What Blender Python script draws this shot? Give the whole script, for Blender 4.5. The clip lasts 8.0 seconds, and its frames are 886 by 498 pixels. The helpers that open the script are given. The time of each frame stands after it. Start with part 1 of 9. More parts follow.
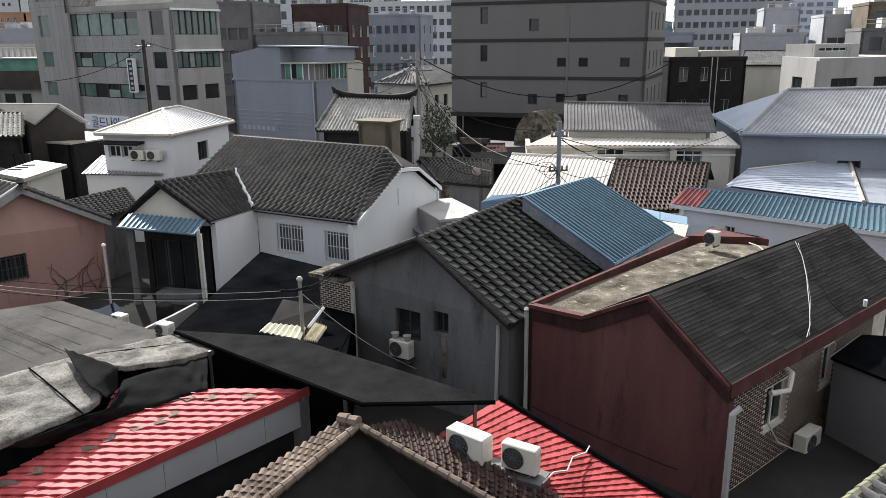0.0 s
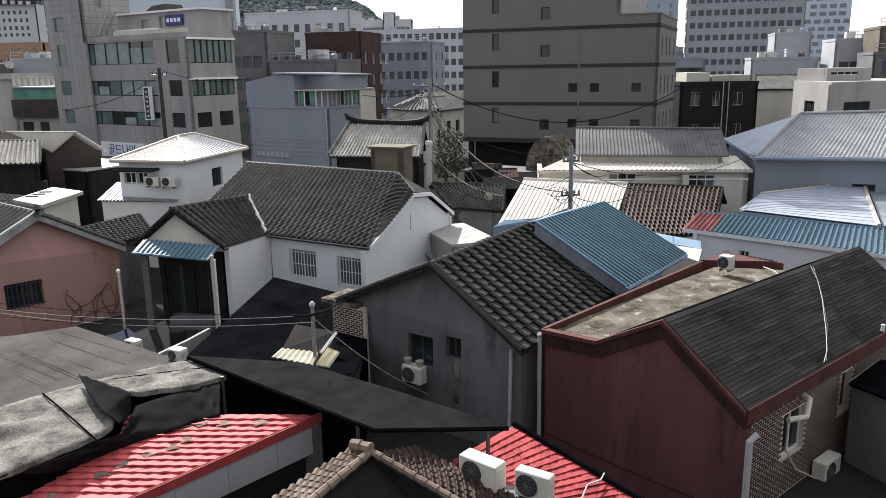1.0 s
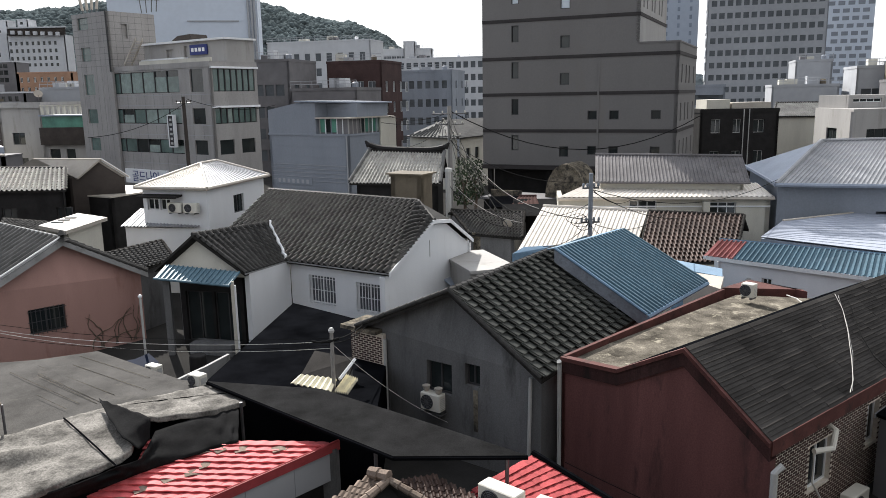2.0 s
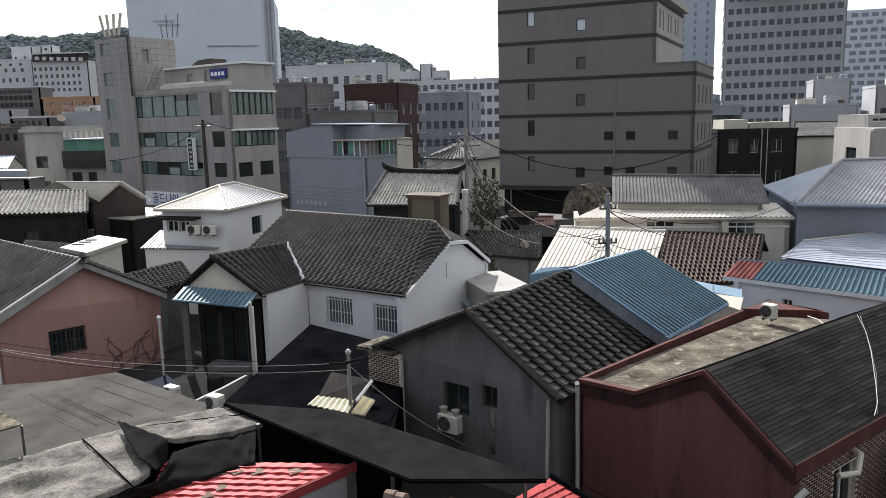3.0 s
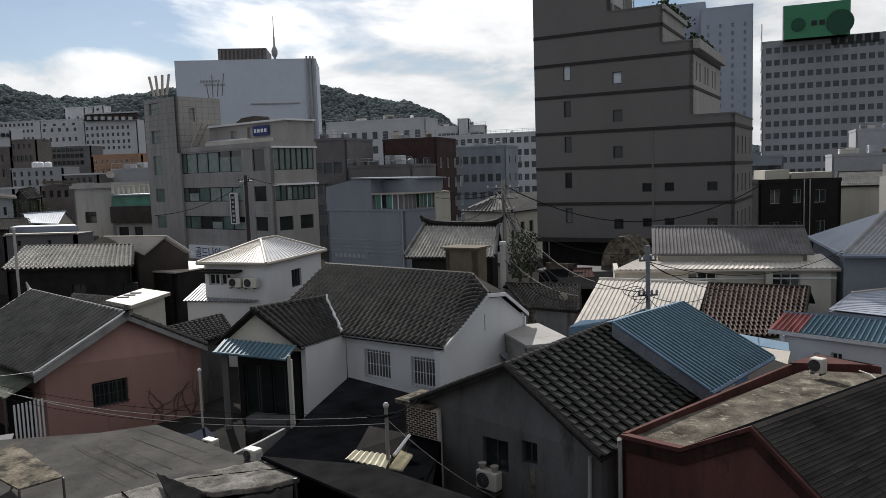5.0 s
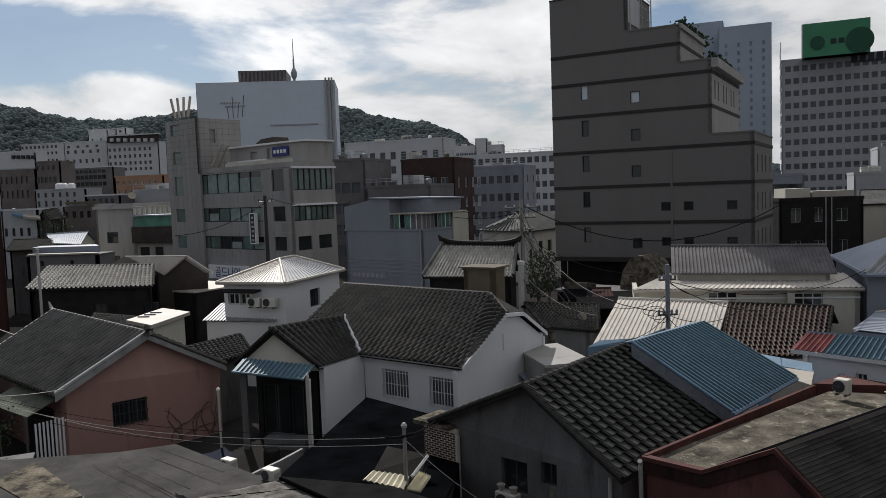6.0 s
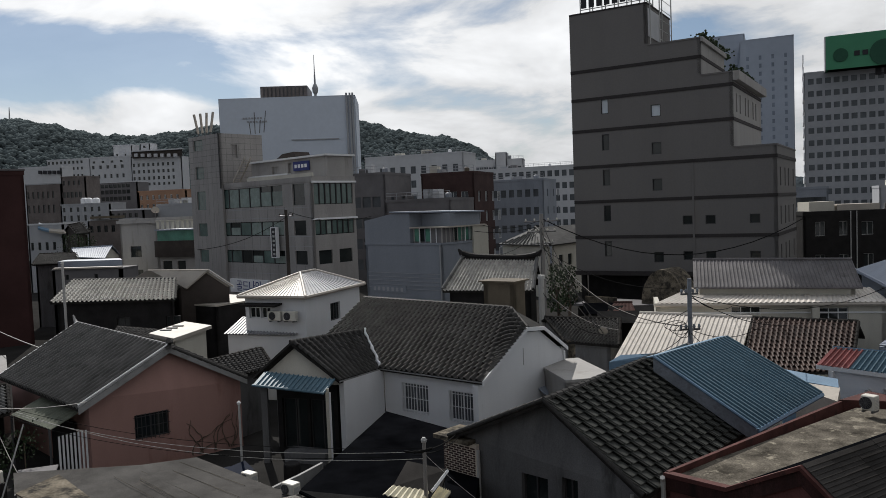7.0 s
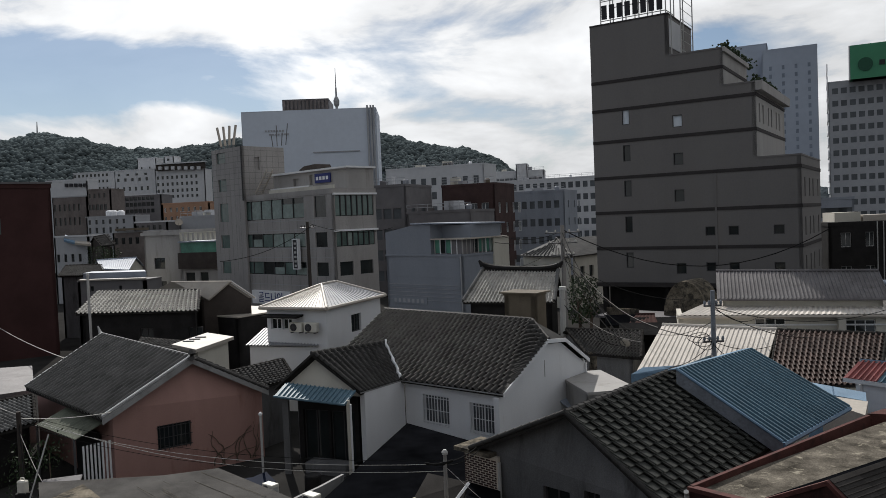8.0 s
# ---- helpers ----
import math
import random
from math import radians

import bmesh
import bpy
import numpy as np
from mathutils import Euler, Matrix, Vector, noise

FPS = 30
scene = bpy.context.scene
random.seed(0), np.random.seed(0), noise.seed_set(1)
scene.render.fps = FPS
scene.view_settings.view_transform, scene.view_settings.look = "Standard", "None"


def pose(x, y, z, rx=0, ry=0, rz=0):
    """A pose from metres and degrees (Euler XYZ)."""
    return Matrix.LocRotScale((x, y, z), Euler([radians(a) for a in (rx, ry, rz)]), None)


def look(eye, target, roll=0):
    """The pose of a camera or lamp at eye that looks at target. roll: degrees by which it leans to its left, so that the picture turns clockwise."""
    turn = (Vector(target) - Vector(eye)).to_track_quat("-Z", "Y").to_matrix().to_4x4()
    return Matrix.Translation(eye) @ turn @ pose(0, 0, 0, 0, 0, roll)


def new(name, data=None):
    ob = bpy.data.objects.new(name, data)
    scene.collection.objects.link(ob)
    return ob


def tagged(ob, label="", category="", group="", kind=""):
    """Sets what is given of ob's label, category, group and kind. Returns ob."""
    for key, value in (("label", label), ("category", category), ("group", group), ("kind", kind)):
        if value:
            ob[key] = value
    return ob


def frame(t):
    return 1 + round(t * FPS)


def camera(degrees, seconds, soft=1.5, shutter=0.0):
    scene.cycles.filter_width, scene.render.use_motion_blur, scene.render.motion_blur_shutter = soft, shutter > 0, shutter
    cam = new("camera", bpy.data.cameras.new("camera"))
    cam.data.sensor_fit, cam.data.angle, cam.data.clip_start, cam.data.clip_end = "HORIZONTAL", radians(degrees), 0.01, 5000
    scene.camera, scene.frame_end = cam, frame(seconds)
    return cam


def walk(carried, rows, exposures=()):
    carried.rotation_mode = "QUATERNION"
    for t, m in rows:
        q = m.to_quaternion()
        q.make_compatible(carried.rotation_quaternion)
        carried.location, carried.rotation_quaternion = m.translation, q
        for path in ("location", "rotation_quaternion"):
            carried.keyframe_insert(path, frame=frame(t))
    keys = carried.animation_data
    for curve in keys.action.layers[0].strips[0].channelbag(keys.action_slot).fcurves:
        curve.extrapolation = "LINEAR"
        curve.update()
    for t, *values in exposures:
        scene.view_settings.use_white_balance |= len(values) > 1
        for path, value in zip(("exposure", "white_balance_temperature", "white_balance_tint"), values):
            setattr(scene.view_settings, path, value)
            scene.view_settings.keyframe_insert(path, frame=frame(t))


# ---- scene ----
# The camera: it stands at one spot high over the roofs and turns up and to the left.
cam = camera(60.1, 8.0, soft=0.8)
EYE = (0.0, 0.0, 10.0)
ROWS = [
    (0.0, 74.79, 0.56, -0.13),
    (0.5, 75.73, 0.64, 0.17),
    (1.0, 76.67, 0.93, 0.73),
    (1.5, 77.75, 1.01, 1.51),
    (3.0, 80.29, 1.40, 3.39),
    (3.5, 81.21, 1.68, 4.16),
    (4.0, 82.31, 1.80, 4.91),
    (4.5, 83.38, 1.88, 5.56),
    (6.0, 85.80, 2.15, 7.51),
    (6.5, 86.45, 2.29, 8.27),
    (7.0, 86.90, 2.25, 9.00),
    (7.5, 87.45, 2.33, 9.88),
    (8.0, 87.82, 2.38, 10.54),
]
EXPOSURES = [(0.0, 0.96, 6250, 10), (1.5, 0.9, 6250, 10), (3.0, 0.76, 6250, 10), (3.5, 0.54, 6250, 10), (4.0, 0.31, 6250, 10), (4.5, 0.1, 6250, 10), (6.0, -0.36, 6250, 10), (6.5, -0.41, 6250, 10), (7.0, -0.29, 6250, 10), (8.0, -0.23, 6250, 10)]
walk(cam, [(t, pose(*EYE, rx, ry, rz)) for t, rx, ry, rz in ROWS], EXPOSURES)

# ---- light ----
SUN_AZ, SUN_EL = radians(-27), radians(38)  # azimuth from +y towards +x
sun_dir = Vector((math.sin(SUN_AZ) * math.cos(SUN_EL), math.cos(SUN_AZ) * math.cos(SUN_EL), math.sin(SUN_EL)))
sun = new("sun", bpy.data.lights.new("sun", "SUN"))
sun.data.energy, sun.data.angle, sun.data.color = 5.0, radians(0.6), (1.0, 0.94, 0.85)
sun.matrix_world = look(sun_dir * 100, (0, 0, 0))


CLOUD_AT = (0.4, 0.2, 0.0)


def build_world():
    w = bpy.data.worlds.new("sky")
    scene.world = w
    w.use_nodes = True
    nt = w.node_tree
    n, l = nt.nodes, nt.links
    bg = n["Background"]
    sky = n.new("ShaderNodeTexSky")
    sky.sky_type, sky.sun_disc = "NISHITA", False
    sky.sun_elevation, sky.sun_rotation = SUN_EL, SUN_AZ
    sky.air_density, sky.dust_density, sky.ozone_density = 1.0, 0.3, 2.0
    tc = n.new("ShaderNodeTexCoord")
    sep = n.new("ShaderNodeSeparateXYZ")
    l.new(tc.outputs["Generated"], sep.inputs["Vector"])

    def math_node(op, a, b):
        m = n.new("ShaderNodeMath")
        m.operation = op
        for k, v in enumerate((a, b)):
            if isinstance(v, (int, float)):
                m.inputs[k].default_value = v
            else:
                l.new(v, m.inputs[k])
        return m.outputs["Value"]

    def span(value, a, b, c, d):
        m = n.new("ShaderNodeMapRange")
        for k, v in zip(("From Min", "From Max", "To Min", "To Max"), (a, b, c, d)):
            m.inputs[k].default_value = v
        l.new(value, m.inputs["Value"])
        return m.outputs["Result"]

    def cloud_noise(scale, stretch, detail, rough, at, distort=0.0):
        mp = n.new("ShaderNodeMapping")
        mp.inputs["Scale"].default_value = stretch
        mp.inputs["Location"].default_value = at
        l.new(tc.outputs["Generated"], mp.inputs["Vector"])
        t = n.new("ShaderNodeTexNoise")
        t.inputs["Scale"].default_value, t.inputs["Detail"].default_value = scale, detail
        t.inputs["Roughness"].default_value, t.inputs["Distortion"].default_value = rough, distort
        l.new(mp.outputs["Vector"], t.inputs["Vector"])
        return t.outputs["Fac"]

    # puffed banks in layers, broken by wisps: low banks, a clear belt, and a higher deck; closing up to the right
    puffs = cloud_noise(4.2, (1, 1, 2.6), 9, 0.56, CLOUD_AT, 0.3)
    wisps = cloud_noise(2.6, (1, 1, 3.2), 6, 0.5, (3.1, 1.7, 0.4), 0.5)
    lift = math_node("ADD", sep.outputs["Z"], math_node("MULTIPLY", math_node("SUBTRACT", wisps, 0.5), 0.12))
    belt = n.new("ShaderNodeValToRGB")
    el = belt.color_ramp.elements
    el[0].position, el[1].position = 0.0, 1.0
    el[0].color, el[1].color = (1.0, 1.0, 1.0, 1), (0.45, 0.45, 0.45, 1)
    for p, v in ((0.09, 0.95), (0.14, 0.72), (0.165, 0.34), (0.21, 0.3), (0.24, 0.7), (0.3, 0.85), (0.45, 0.4)):
        e = el.new(p)
        e.color = (v, v, v, 1)
    l.new(lift, belt.inputs["Fac"])
    right = span(sep.outputs["X"], -0.42, -0.08, 0.0, 1.0)
    layered = math_node("MULTIPLY", math_node("SUBTRACT", belt.outputs["Color"], 0.5), span(right, 0.0, 1.0, 0.44, 0.1))
    cover = math_node("ADD", math_node("ADD", puffs, layered), math_node("MULTIPLY", right, 0.12))
    ramp = n.new("ShaderNodeValToRGB")
    ramp.color_ramp.elements[0].position, ramp.color_ramp.elements[1].position = 0.46, 0.6
    ramp.color_ramp.elements[0].color = (0.12, 0.12, 0.12, 1)
    l.new(cover, ramp.inputs["Fac"])
    # brighter cloud towards the sun
    dot = n.new("ShaderNodeVectorMath")
    dot.operation = "DOT_PRODUCT"
    dot.inputs[1].default_value = sun_dir
    l.new(tc.outputs["Generated"], dot.inputs[0])
    glow = n.new("ShaderNodeMapRange")
    glow.inputs["From Min"].default_value, glow.inputs["From Max"].default_value = 0.3, 1.0
    glow.inputs["To Min"].default_value, glow.inputs["To Max"].default_value = 7.2, 15.0
    l.new(dot.outputs["Value"], glow.inputs["Value"])
    cloud = n.new("ShaderNodeVectorMath")
    cloud.operation = "SCALE"
    cloud.inputs[0].default_value = (1.0, 0.99, 0.97)
    l.new(math_node("MULTIPLY", glow.outputs["Result"], span(puffs, 0.38, 0.66, 0.8, 1.3)), cloud.inputs["Scale"])
    mix = n.new("ShaderNodeMix")
    mix.data_type = "RGBA"
    l.new(ramp.outputs["Color"], mix.inputs["Factor"])
    l.new(sky.outputs["Color"], mix.inputs["A"])
    l.new(cloud.outputs["Vector"], mix.inputs["B"])
    l.new(mix.outputs["Result"], bg.inputs["Color"])
    bg.inputs["Strength"].default_value = 0.075


build_world()

# ---- materials ----
def mat(name, color, rough=0.8, metal=0.0, var=0.25, scale=1.5, grain=40.0, bump=0.3, dist=0.01, dirt=None, dirt_at=0.55, spec=0.22, rnd=0.0, streak=False):
    """A weathered surface: colour varied by large stains and fine grain, with relief; rnd varies piece by piece."""
    m = bpy.data.materials.new(name)
    m.use_nodes = True
    n, l = m.node_tree.nodes, m.node_tree.links
    b = n["Principled BSDF"]
    b.inputs["Roughness"].default_value, b.inputs["Metallic"].default_value = rough, metal
    b.inputs["Specular IOR Level"].default_value = spec
    geo = n.new("ShaderNodeNewGeometry")
    mp = n.new("ShaderNodeMapping")
    mp.inputs["Scale"].default_value = (1, 1, 0.18) if streak else (1, 1, 1)
    l.new(geo.outputs["Position"], mp.inputs["Vector"])
    n1 = n.new("ShaderNodeTexNoise")
    n1.inputs["Scale"].default_value, n1.inputs["Detail"].default_value, n1.inputs["Roughness"].default_value = scale, 6, 0.62
    l.new(mp.outputs["Vector"], n1.inputs["Vector"])
    n2 = n.new("ShaderNodeTexNoise")
    n2.inputs["Scale"].default_value, n2.inputs["Detail"].default_value = grain, 4
    l.new(geo.outputs["Position"], n2.inputs["Vector"])
    mr = n.new("ShaderNodeMapRange")
    mr.inputs["From Min"].default_value, mr.inputs["From Max"].default_value = 0.3, 0.7
    mr.inputs["To Min"].default_value, mr.inputs["To Max"].default_value = 1 - var, 1 + var
    l.new(n1.outputs["Fac"], mr.inputs["Value"])
    mr2 = n.new("ShaderNodeMapRange")
    mr2.inputs["From Min"].default_value, mr2.inputs["From Max"].default_value = 0.3, 0.7
    mr2.inputs["To Min"].default_value, mr2.inputs["To Max"].default_value = 1 - var * 0.5, 1 + var * 0.5
    l.new(n2.outputs["Fac"], mr2.inputs["Value"])
    mul = n.new("ShaderNodeMath")
    mul.operation = "MULTIPLY"
    l.new(mr.outputs["Result"], mul.inputs[0])
    l.new(mr2.outputs["Result"], mul.inputs[1])
    last = mul
    if rnd:
        oi = n.new("ShaderNodeObjectInfo")
        m3 = n.new("ShaderNodeMapRange")
        m3.inputs["To Min"].default_value, m3.inputs["To Max"].default_value = 1 - rnd, 1 + rnd
        l.new(oi.outputs["Random"], m3.inputs["Value"])
        m4 = n.new("ShaderNodeMath")
        m4.operation = "MULTIPLY"
        l.new(mul.outputs["Value"], m4.inputs[0])
        l.new(m3.outputs["Result"], m4.inputs[1])
        last = m4
    sc = n.new("ShaderNodeVectorMath")
    sc.operation = "SCALE"
    sc.inputs[0].default_value = color
    l.new(last.outputs["Value"], sc.inputs["Scale"])
    out = sc.outputs["Vector"]
    if dirt:
        n3 = n.new("ShaderNodeTexNoise")
        n3.inputs["Scale"].default_value, n3.inputs["Detail"].default_value, n3.inputs["Roughness"].default_value = scale * 1.7, 8, 0.7
        mp3 = n.new("ShaderNodeMapping")
        mp3.inputs["Location"].default_value = (7.3, 2.1, 5.5)
        mp3.inputs["Scale"].default_value = (1, 1, 0.25) if streak else (1, 1, 1)
        l.new(geo.outputs["Position"], mp3.inputs["Vector"])
        l.new(mp3.outputs["Vector"], n3.inputs["Vector"])
        r3 = n.new("ShaderNodeMapRange")
        r3.inputs["From Min"].default_value, r3.inputs["From Max"].default_value = dirt_at, dirt_at + 0.14
        l.new(n3.outputs["Fac"], r3.inputs["Value"])
        mx = n.new("ShaderNodeMix")
        mx.data_type = "RGBA"
        l.new(r3.outputs["Result"], mx.inputs["Factor"])
        l.new(out, mx.inputs["A"])
        mx.inputs["B"].default_value = (*dirt, 1)
        out = mx.outputs["Result"]
    l.new(out, b.inputs["Base Color"])
    if bump:
        bp = n.new("ShaderNodeBump")
        bp.inputs["Strength"].default_value, bp.inputs["Distance"].default_value = bump, dist
        l.new(n2.outputs["Fac"], bp.inputs["Height"])
        l.new(bp.outputs["Normal"], b.inputs["Normal"])
    return m


TILE_DARK = mat("dark_cement_tile", (0.062, 0.06, 0.058), 0.5, spec=0.015, var=0.3, scale=1.2, grain=25, rnd=0.14, dirt=(0.1, 0.093, 0.085), dirt_at=0.66)
TILE_GREY = mat("grey_cement_tile", (0.12, 0.12, 0.118), 0.8, spec=0.06, var=0.3, scale=1.2, grain=25, rnd=0.3)
TILE_GREEN = mat("pale_glazed_tile", (0.4, 0.385, 0.355), 0.55, spec=0.1, var=0.2, scale=1.2, grain=25, rnd=0.15)
TILE_BROWN = mat("brown_weathered_tile", (0.17, 0.135, 0.112), 0.9, spec=0.04, var=0.35, scale=1.4, grain=30, rnd=0.25, dirt=(0.28, 0.24, 0.2), dirt_at=0.56)
TILE_RED = mat("red_painted_tile", (0.5, 0.1, 0.106), 0.65, spec=0.2, var=0.22, scale=2.0, grain=30, rnd=0.15, dirt=(0.33, 0.07, 0.07), dirt_at=0.6)
# A darker red than the shed's tiles, for the lean-to.
TILE_RED_DARK = mat("dirty_red_painted_tile", (0.33, 0.058, 0.062), 0.75, spec=0.1, var=0.3, scale=2.0, grain=30, rnd=0.15, dirt=(0.17, 0.035, 0.035), dirt_at=0.57)
TILE_RUST = mat("red_brown_tile", (0.06, 0.04, 0.034), 0.5, spec=0.1, var=0.35, scale=1.3, grain=25, rnd=0.25)
MORTAR = mat("roof_mortar", (0.03, 0.0285, 0.027), 0.9, spec=0.02, var=0.4, scale=3, grain=40)
WHITE = mat("white_wall_paint", (0.66, 0.67, 0.69), 0.75, var=0.06, scale=0.6, grain=30, dirt=(0.5, 0.5, 0.48), dirt_at=0.64, streak=True)
CREAM = mat("cream_wall_paint", (0.52, 0.5, 0.44), 0.75, var=0.12, scale=0.6, grain=30, dirt=(0.4, 0.38, 0.33), dirt_at=0.6, streak=True)
GREYWALL = mat("grey_render", (0.135, 0.135, 0.138), 0.85, var=0.3, scale=0.7, grain=30, dirt=(0.07, 0.07, 0.069), dirt_at=0.53, streak=True)
REDWALL = mat("dark_red_wall_paint", (0.125, 0.054, 0.051), 0.7, spec=0.15, var=0.3, scale=0.6, grain=30, dirt=(0.04, 0.024, 0.022), dirt_at=0.54, streak=True)
REDTRIM = mat("red_trim_paint", (0.09, 0.036, 0.032), 0.7, spec=0.15, var=0.3, scale=1.5, grain=30, dirt=(0.04, 0.024, 0.022), dirt_at=0.53)
PINKWALL = mat("salmon_wall_paint", (0.34, 0.205, 0.18), 0.8, var=0.14, scale=0.5, grain=30, dirt=(0.25, 0.135, 0.115), dirt_at=0.55, streak=True)
HOTELWALL = mat("taupe_render", (0.16, 0.153, 0.149), 0.8, var=0.07, scale=0.25, grain=8, dirt=(0.16, 0.15, 0.14), dirt_at=0.6, streak=True)
DARKBAND = mat("dark_band_paint", (0.04, 0.036, 0.036), 0.8, var=0.15)
OFFICE = mat("grey_granite_cladding", (0.3, 0.288, 0.28), 0.6, var=0.16, scale=0.5, grain=12, dirt=(0.21, 0.203, 0.198), dirt_at=0.57, streak=True)
CONCRETE = mat("weathered_concrete", (0.16, 0.14, 0.11), 0.95, spec=0.02, var=0.5, scale=1.3, grain=14, dirt=(0.045, 0.042, 0.038), dirt_at=0.46)
ROAD = mat("asphalt", (0.035, 0.034, 0.033), 0.9, spec=0.0, var=0.25, scale=0.4, grain=20)
TARP = mat("grey_roofing_felt", (0.072, 0.069, 0.066), 0.9, spec=0.02, var=0.35, scale=0.9, grain=40, bump=0.6, dist=0.012, dirt=(0.1, 0.094, 0.086), dirt_at=0.57)
FELTGRIT = mat("granulated_roofing_felt", (0.15, 0.142, 0.131), 0.9, spec=0.02, var=0.65, scale=1.6, grain=24, bump=0.6, dist=0.014, dirt=(0.06, 0.057, 0.054), dirt_at=0.54)
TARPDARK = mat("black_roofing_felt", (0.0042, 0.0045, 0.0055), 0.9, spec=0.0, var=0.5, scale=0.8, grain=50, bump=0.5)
SHINGLE = mat("dark_asphalt_shingle", (0.044, 0.041, 0.039), 0.9, spec=0.03, var=0.3, scale=0.9, grain=60, bump=0.6, rnd=0.18)
BLUEMETAL = mat("blue_painted_metal", (0.09, 0.155, 0.2), 0.5, var=0.14, scale=0.8, grain=12, bump=0.1, dirt=(0.17, 0.235, 0.28), dirt_at=0.6)
BLUEBRIGHT = mat("bright_blue_metal", (0.15, 0.24, 0.34), 0.5, var=0.2, scale=0.8, bump=0.1, dirt=(0.28, 0.33, 0.37), dirt_at=0.58)
BLUEGREY = mat("blue_grey_cladding", (0.22, 0.24, 0.275), 0.6, var=0.12, scale=0.3, grain=10, bump=0.1, dirt=(0.17, 0.19, 0.22), dirt_at=0.58, streak=True)
DARKSILVER = mat("dull_grey_metal", (0.14, 0.132, 0.135), 0.6, var=0.25, scale=0.7, grain=10, bump=0.1, dirt=(0.09, 0.083, 0.082), dirt_at=0.55)
SILVER = mat("galvanised_metal", (0.29, 0.295, 0.31), 0.55, metal=0.15, var=0.2, scale=0.7, grain=10, bump=0.1, dirt=(0.24, 0.24, 0.245), dirt_at=0.6)
PALEMETAL = mat("pale_painted_metal", (0.4, 0.365, 0.32), 0.5, var=0.12, scale=0.7, grain=10, bump=0.1, dirt=(0.32, 0.285, 0.245), dirt_at=0.58)
WHITEMETAL = mat("white_painted_metal", (0.58, 0.54, 0.49), 0.55, var=0.12, scale=0.7, grain=10, bump=0.1, dirt=(0.46, 0.42, 0.37), dirt_at=0.58)
SKYMETAL = mat("pale_blue_grey_metal", (0.27, 0.305, 0.37), 0.5, var=0.12, scale=0.5, grain=10, bump=0.1, dirt=(0.3, 0.34, 0.4), dirt_at=0.6)
GLASS = mat("dark_window_glass", (0.02, 0.025, 0.026), 0.08, var=0.3, scale=0.5, bump=0.0, spec=0.5)
GREENGLASS = mat("green_tinted_glass", (0.1, 0.145, 0.135), 0.1, var=0.45, scale=0.35, bump=0.0, spec=0.5)
GREENPANEL = mat("green_translucent_panel", (0.07, 0.2, 0.15), 0.3, var=0.35, scale=0.8, bump=0.0, spec=0.4)
# Lighter than dark glass: distance haze is put into the colour.
FARGLASS = mat("far_window_glass", (0.07, 0.08, 0.09), 0.3, var=0.4, scale=0.3, bump=0.0, spec=0.4)
FRAME = mat("white_window_frame", (0.7, 0.71, 0.72), 0.5, var=0.06)
DARKFRAME = mat("dark_window_frame", (0.05, 0.05, 0.052), 0.5, var=0.1)
# Real black walls, and also deep shade painted in under porch and shed panels.
BLACKPAINT_AND_SHADE = mat("black_cladding", (0.02, 0.019, 0.019), 0.7, spec=0.1, var=0.3)
PLASTIC = mat("off_white_plastic", (0.6, 0.58, 0.52), 0.45, var=0.06, bump=0.05, dirt=(0.5, 0.47, 0.4), dirt_at=0.62)
PIPE = mat("grey_pvc_pipe", (0.4, 0.4, 0.39), 0.5, var=0.12)
CABLE = mat("black_cable", (0.016, 0.016, 0.016), 0.9, spec=0.02, var=0.1)
PALECABLE = mat("pale_cable", (0.5, 0.48, 0.45), 0.6, var=0.1)
POLE = mat("concrete_pole", (0.25, 0.24, 0.23), 0.85, var=0.15)
BRICK = mat("brown_brick", (0.06, 0.037, 0.032), 0.85, var=0.2, scale=3, grain=60, rnd=0.3)
BRICKRED = mat("red_brick_facade", (0.056, 0.034, 0.032), 0.85, var=0.25, scale=0.6, grain=14)
JOINT = mat("pale_mortar_joint", (0.58, 0.52, 0.45), 0.95, var=0.2, scale=3)
TAN = mat("tan_render", (0.125, 0.105, 0.078), 0.8, var=0.2, scale=0.7, dirt=(0.085, 0.07, 0.052), dirt_at=0.55)
# Far facades carry some distance haze in their colour: bluish, with lifted darks.
FARWHITE = mat("pale_far_facade", (0.5, 0.51, 0.53), 0.8, var=0.08, scale=0.08, grain=1.0, bump=0.0)
FARGREY = mat("grey_far_facade", (0.33, 0.34, 0.36), 0.8, var=0.1, scale=0.1, grain=1.0, bump=0.0)
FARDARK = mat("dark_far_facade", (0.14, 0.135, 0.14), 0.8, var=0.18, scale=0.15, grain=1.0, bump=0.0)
UMBER = mat("umber_far_facade", (0.15, 0.132, 0.126), 0.85, var=0.25, scale=0.4, grain=2.0, bump=0.0)
ORANGE = mat("orange_facade", (0.32, 0.195, 0.13), 0.8, var=0.2, scale=0.3, bump=0.0)
TARPBLUE = mat("dark_blue_plastic", (0.005, 0.009, 0.022), 0.8, spec=0.05, var=0.25)
SIGNBLUE = mat("blue_sign_paint", (0.035, 0.045, 0.17), 0.5, var=0.05)
SIGNWHITE = mat("white_sign_panel", (0.75, 0.76, 0.78), 0.5, var=0.05)
SIGNGREEN = mat("green_billboard_paint", (0.07, 0.25, 0.14), 0.6, var=0.08, scale=0.2)
SIGNDARK = mat("dark_sign_paint", (0.03, 0.03, 0.035), 0.5, var=0.05)
STEEL = mat("dark_steel", (0.12, 0.12, 0.125), 0.5, metal=0.6, var=0.15)
LEAF = mat("dark_green_leaves", (0.03, 0.048, 0.022), 0.7, var=0.4, scale=2.0, rnd=0.2)
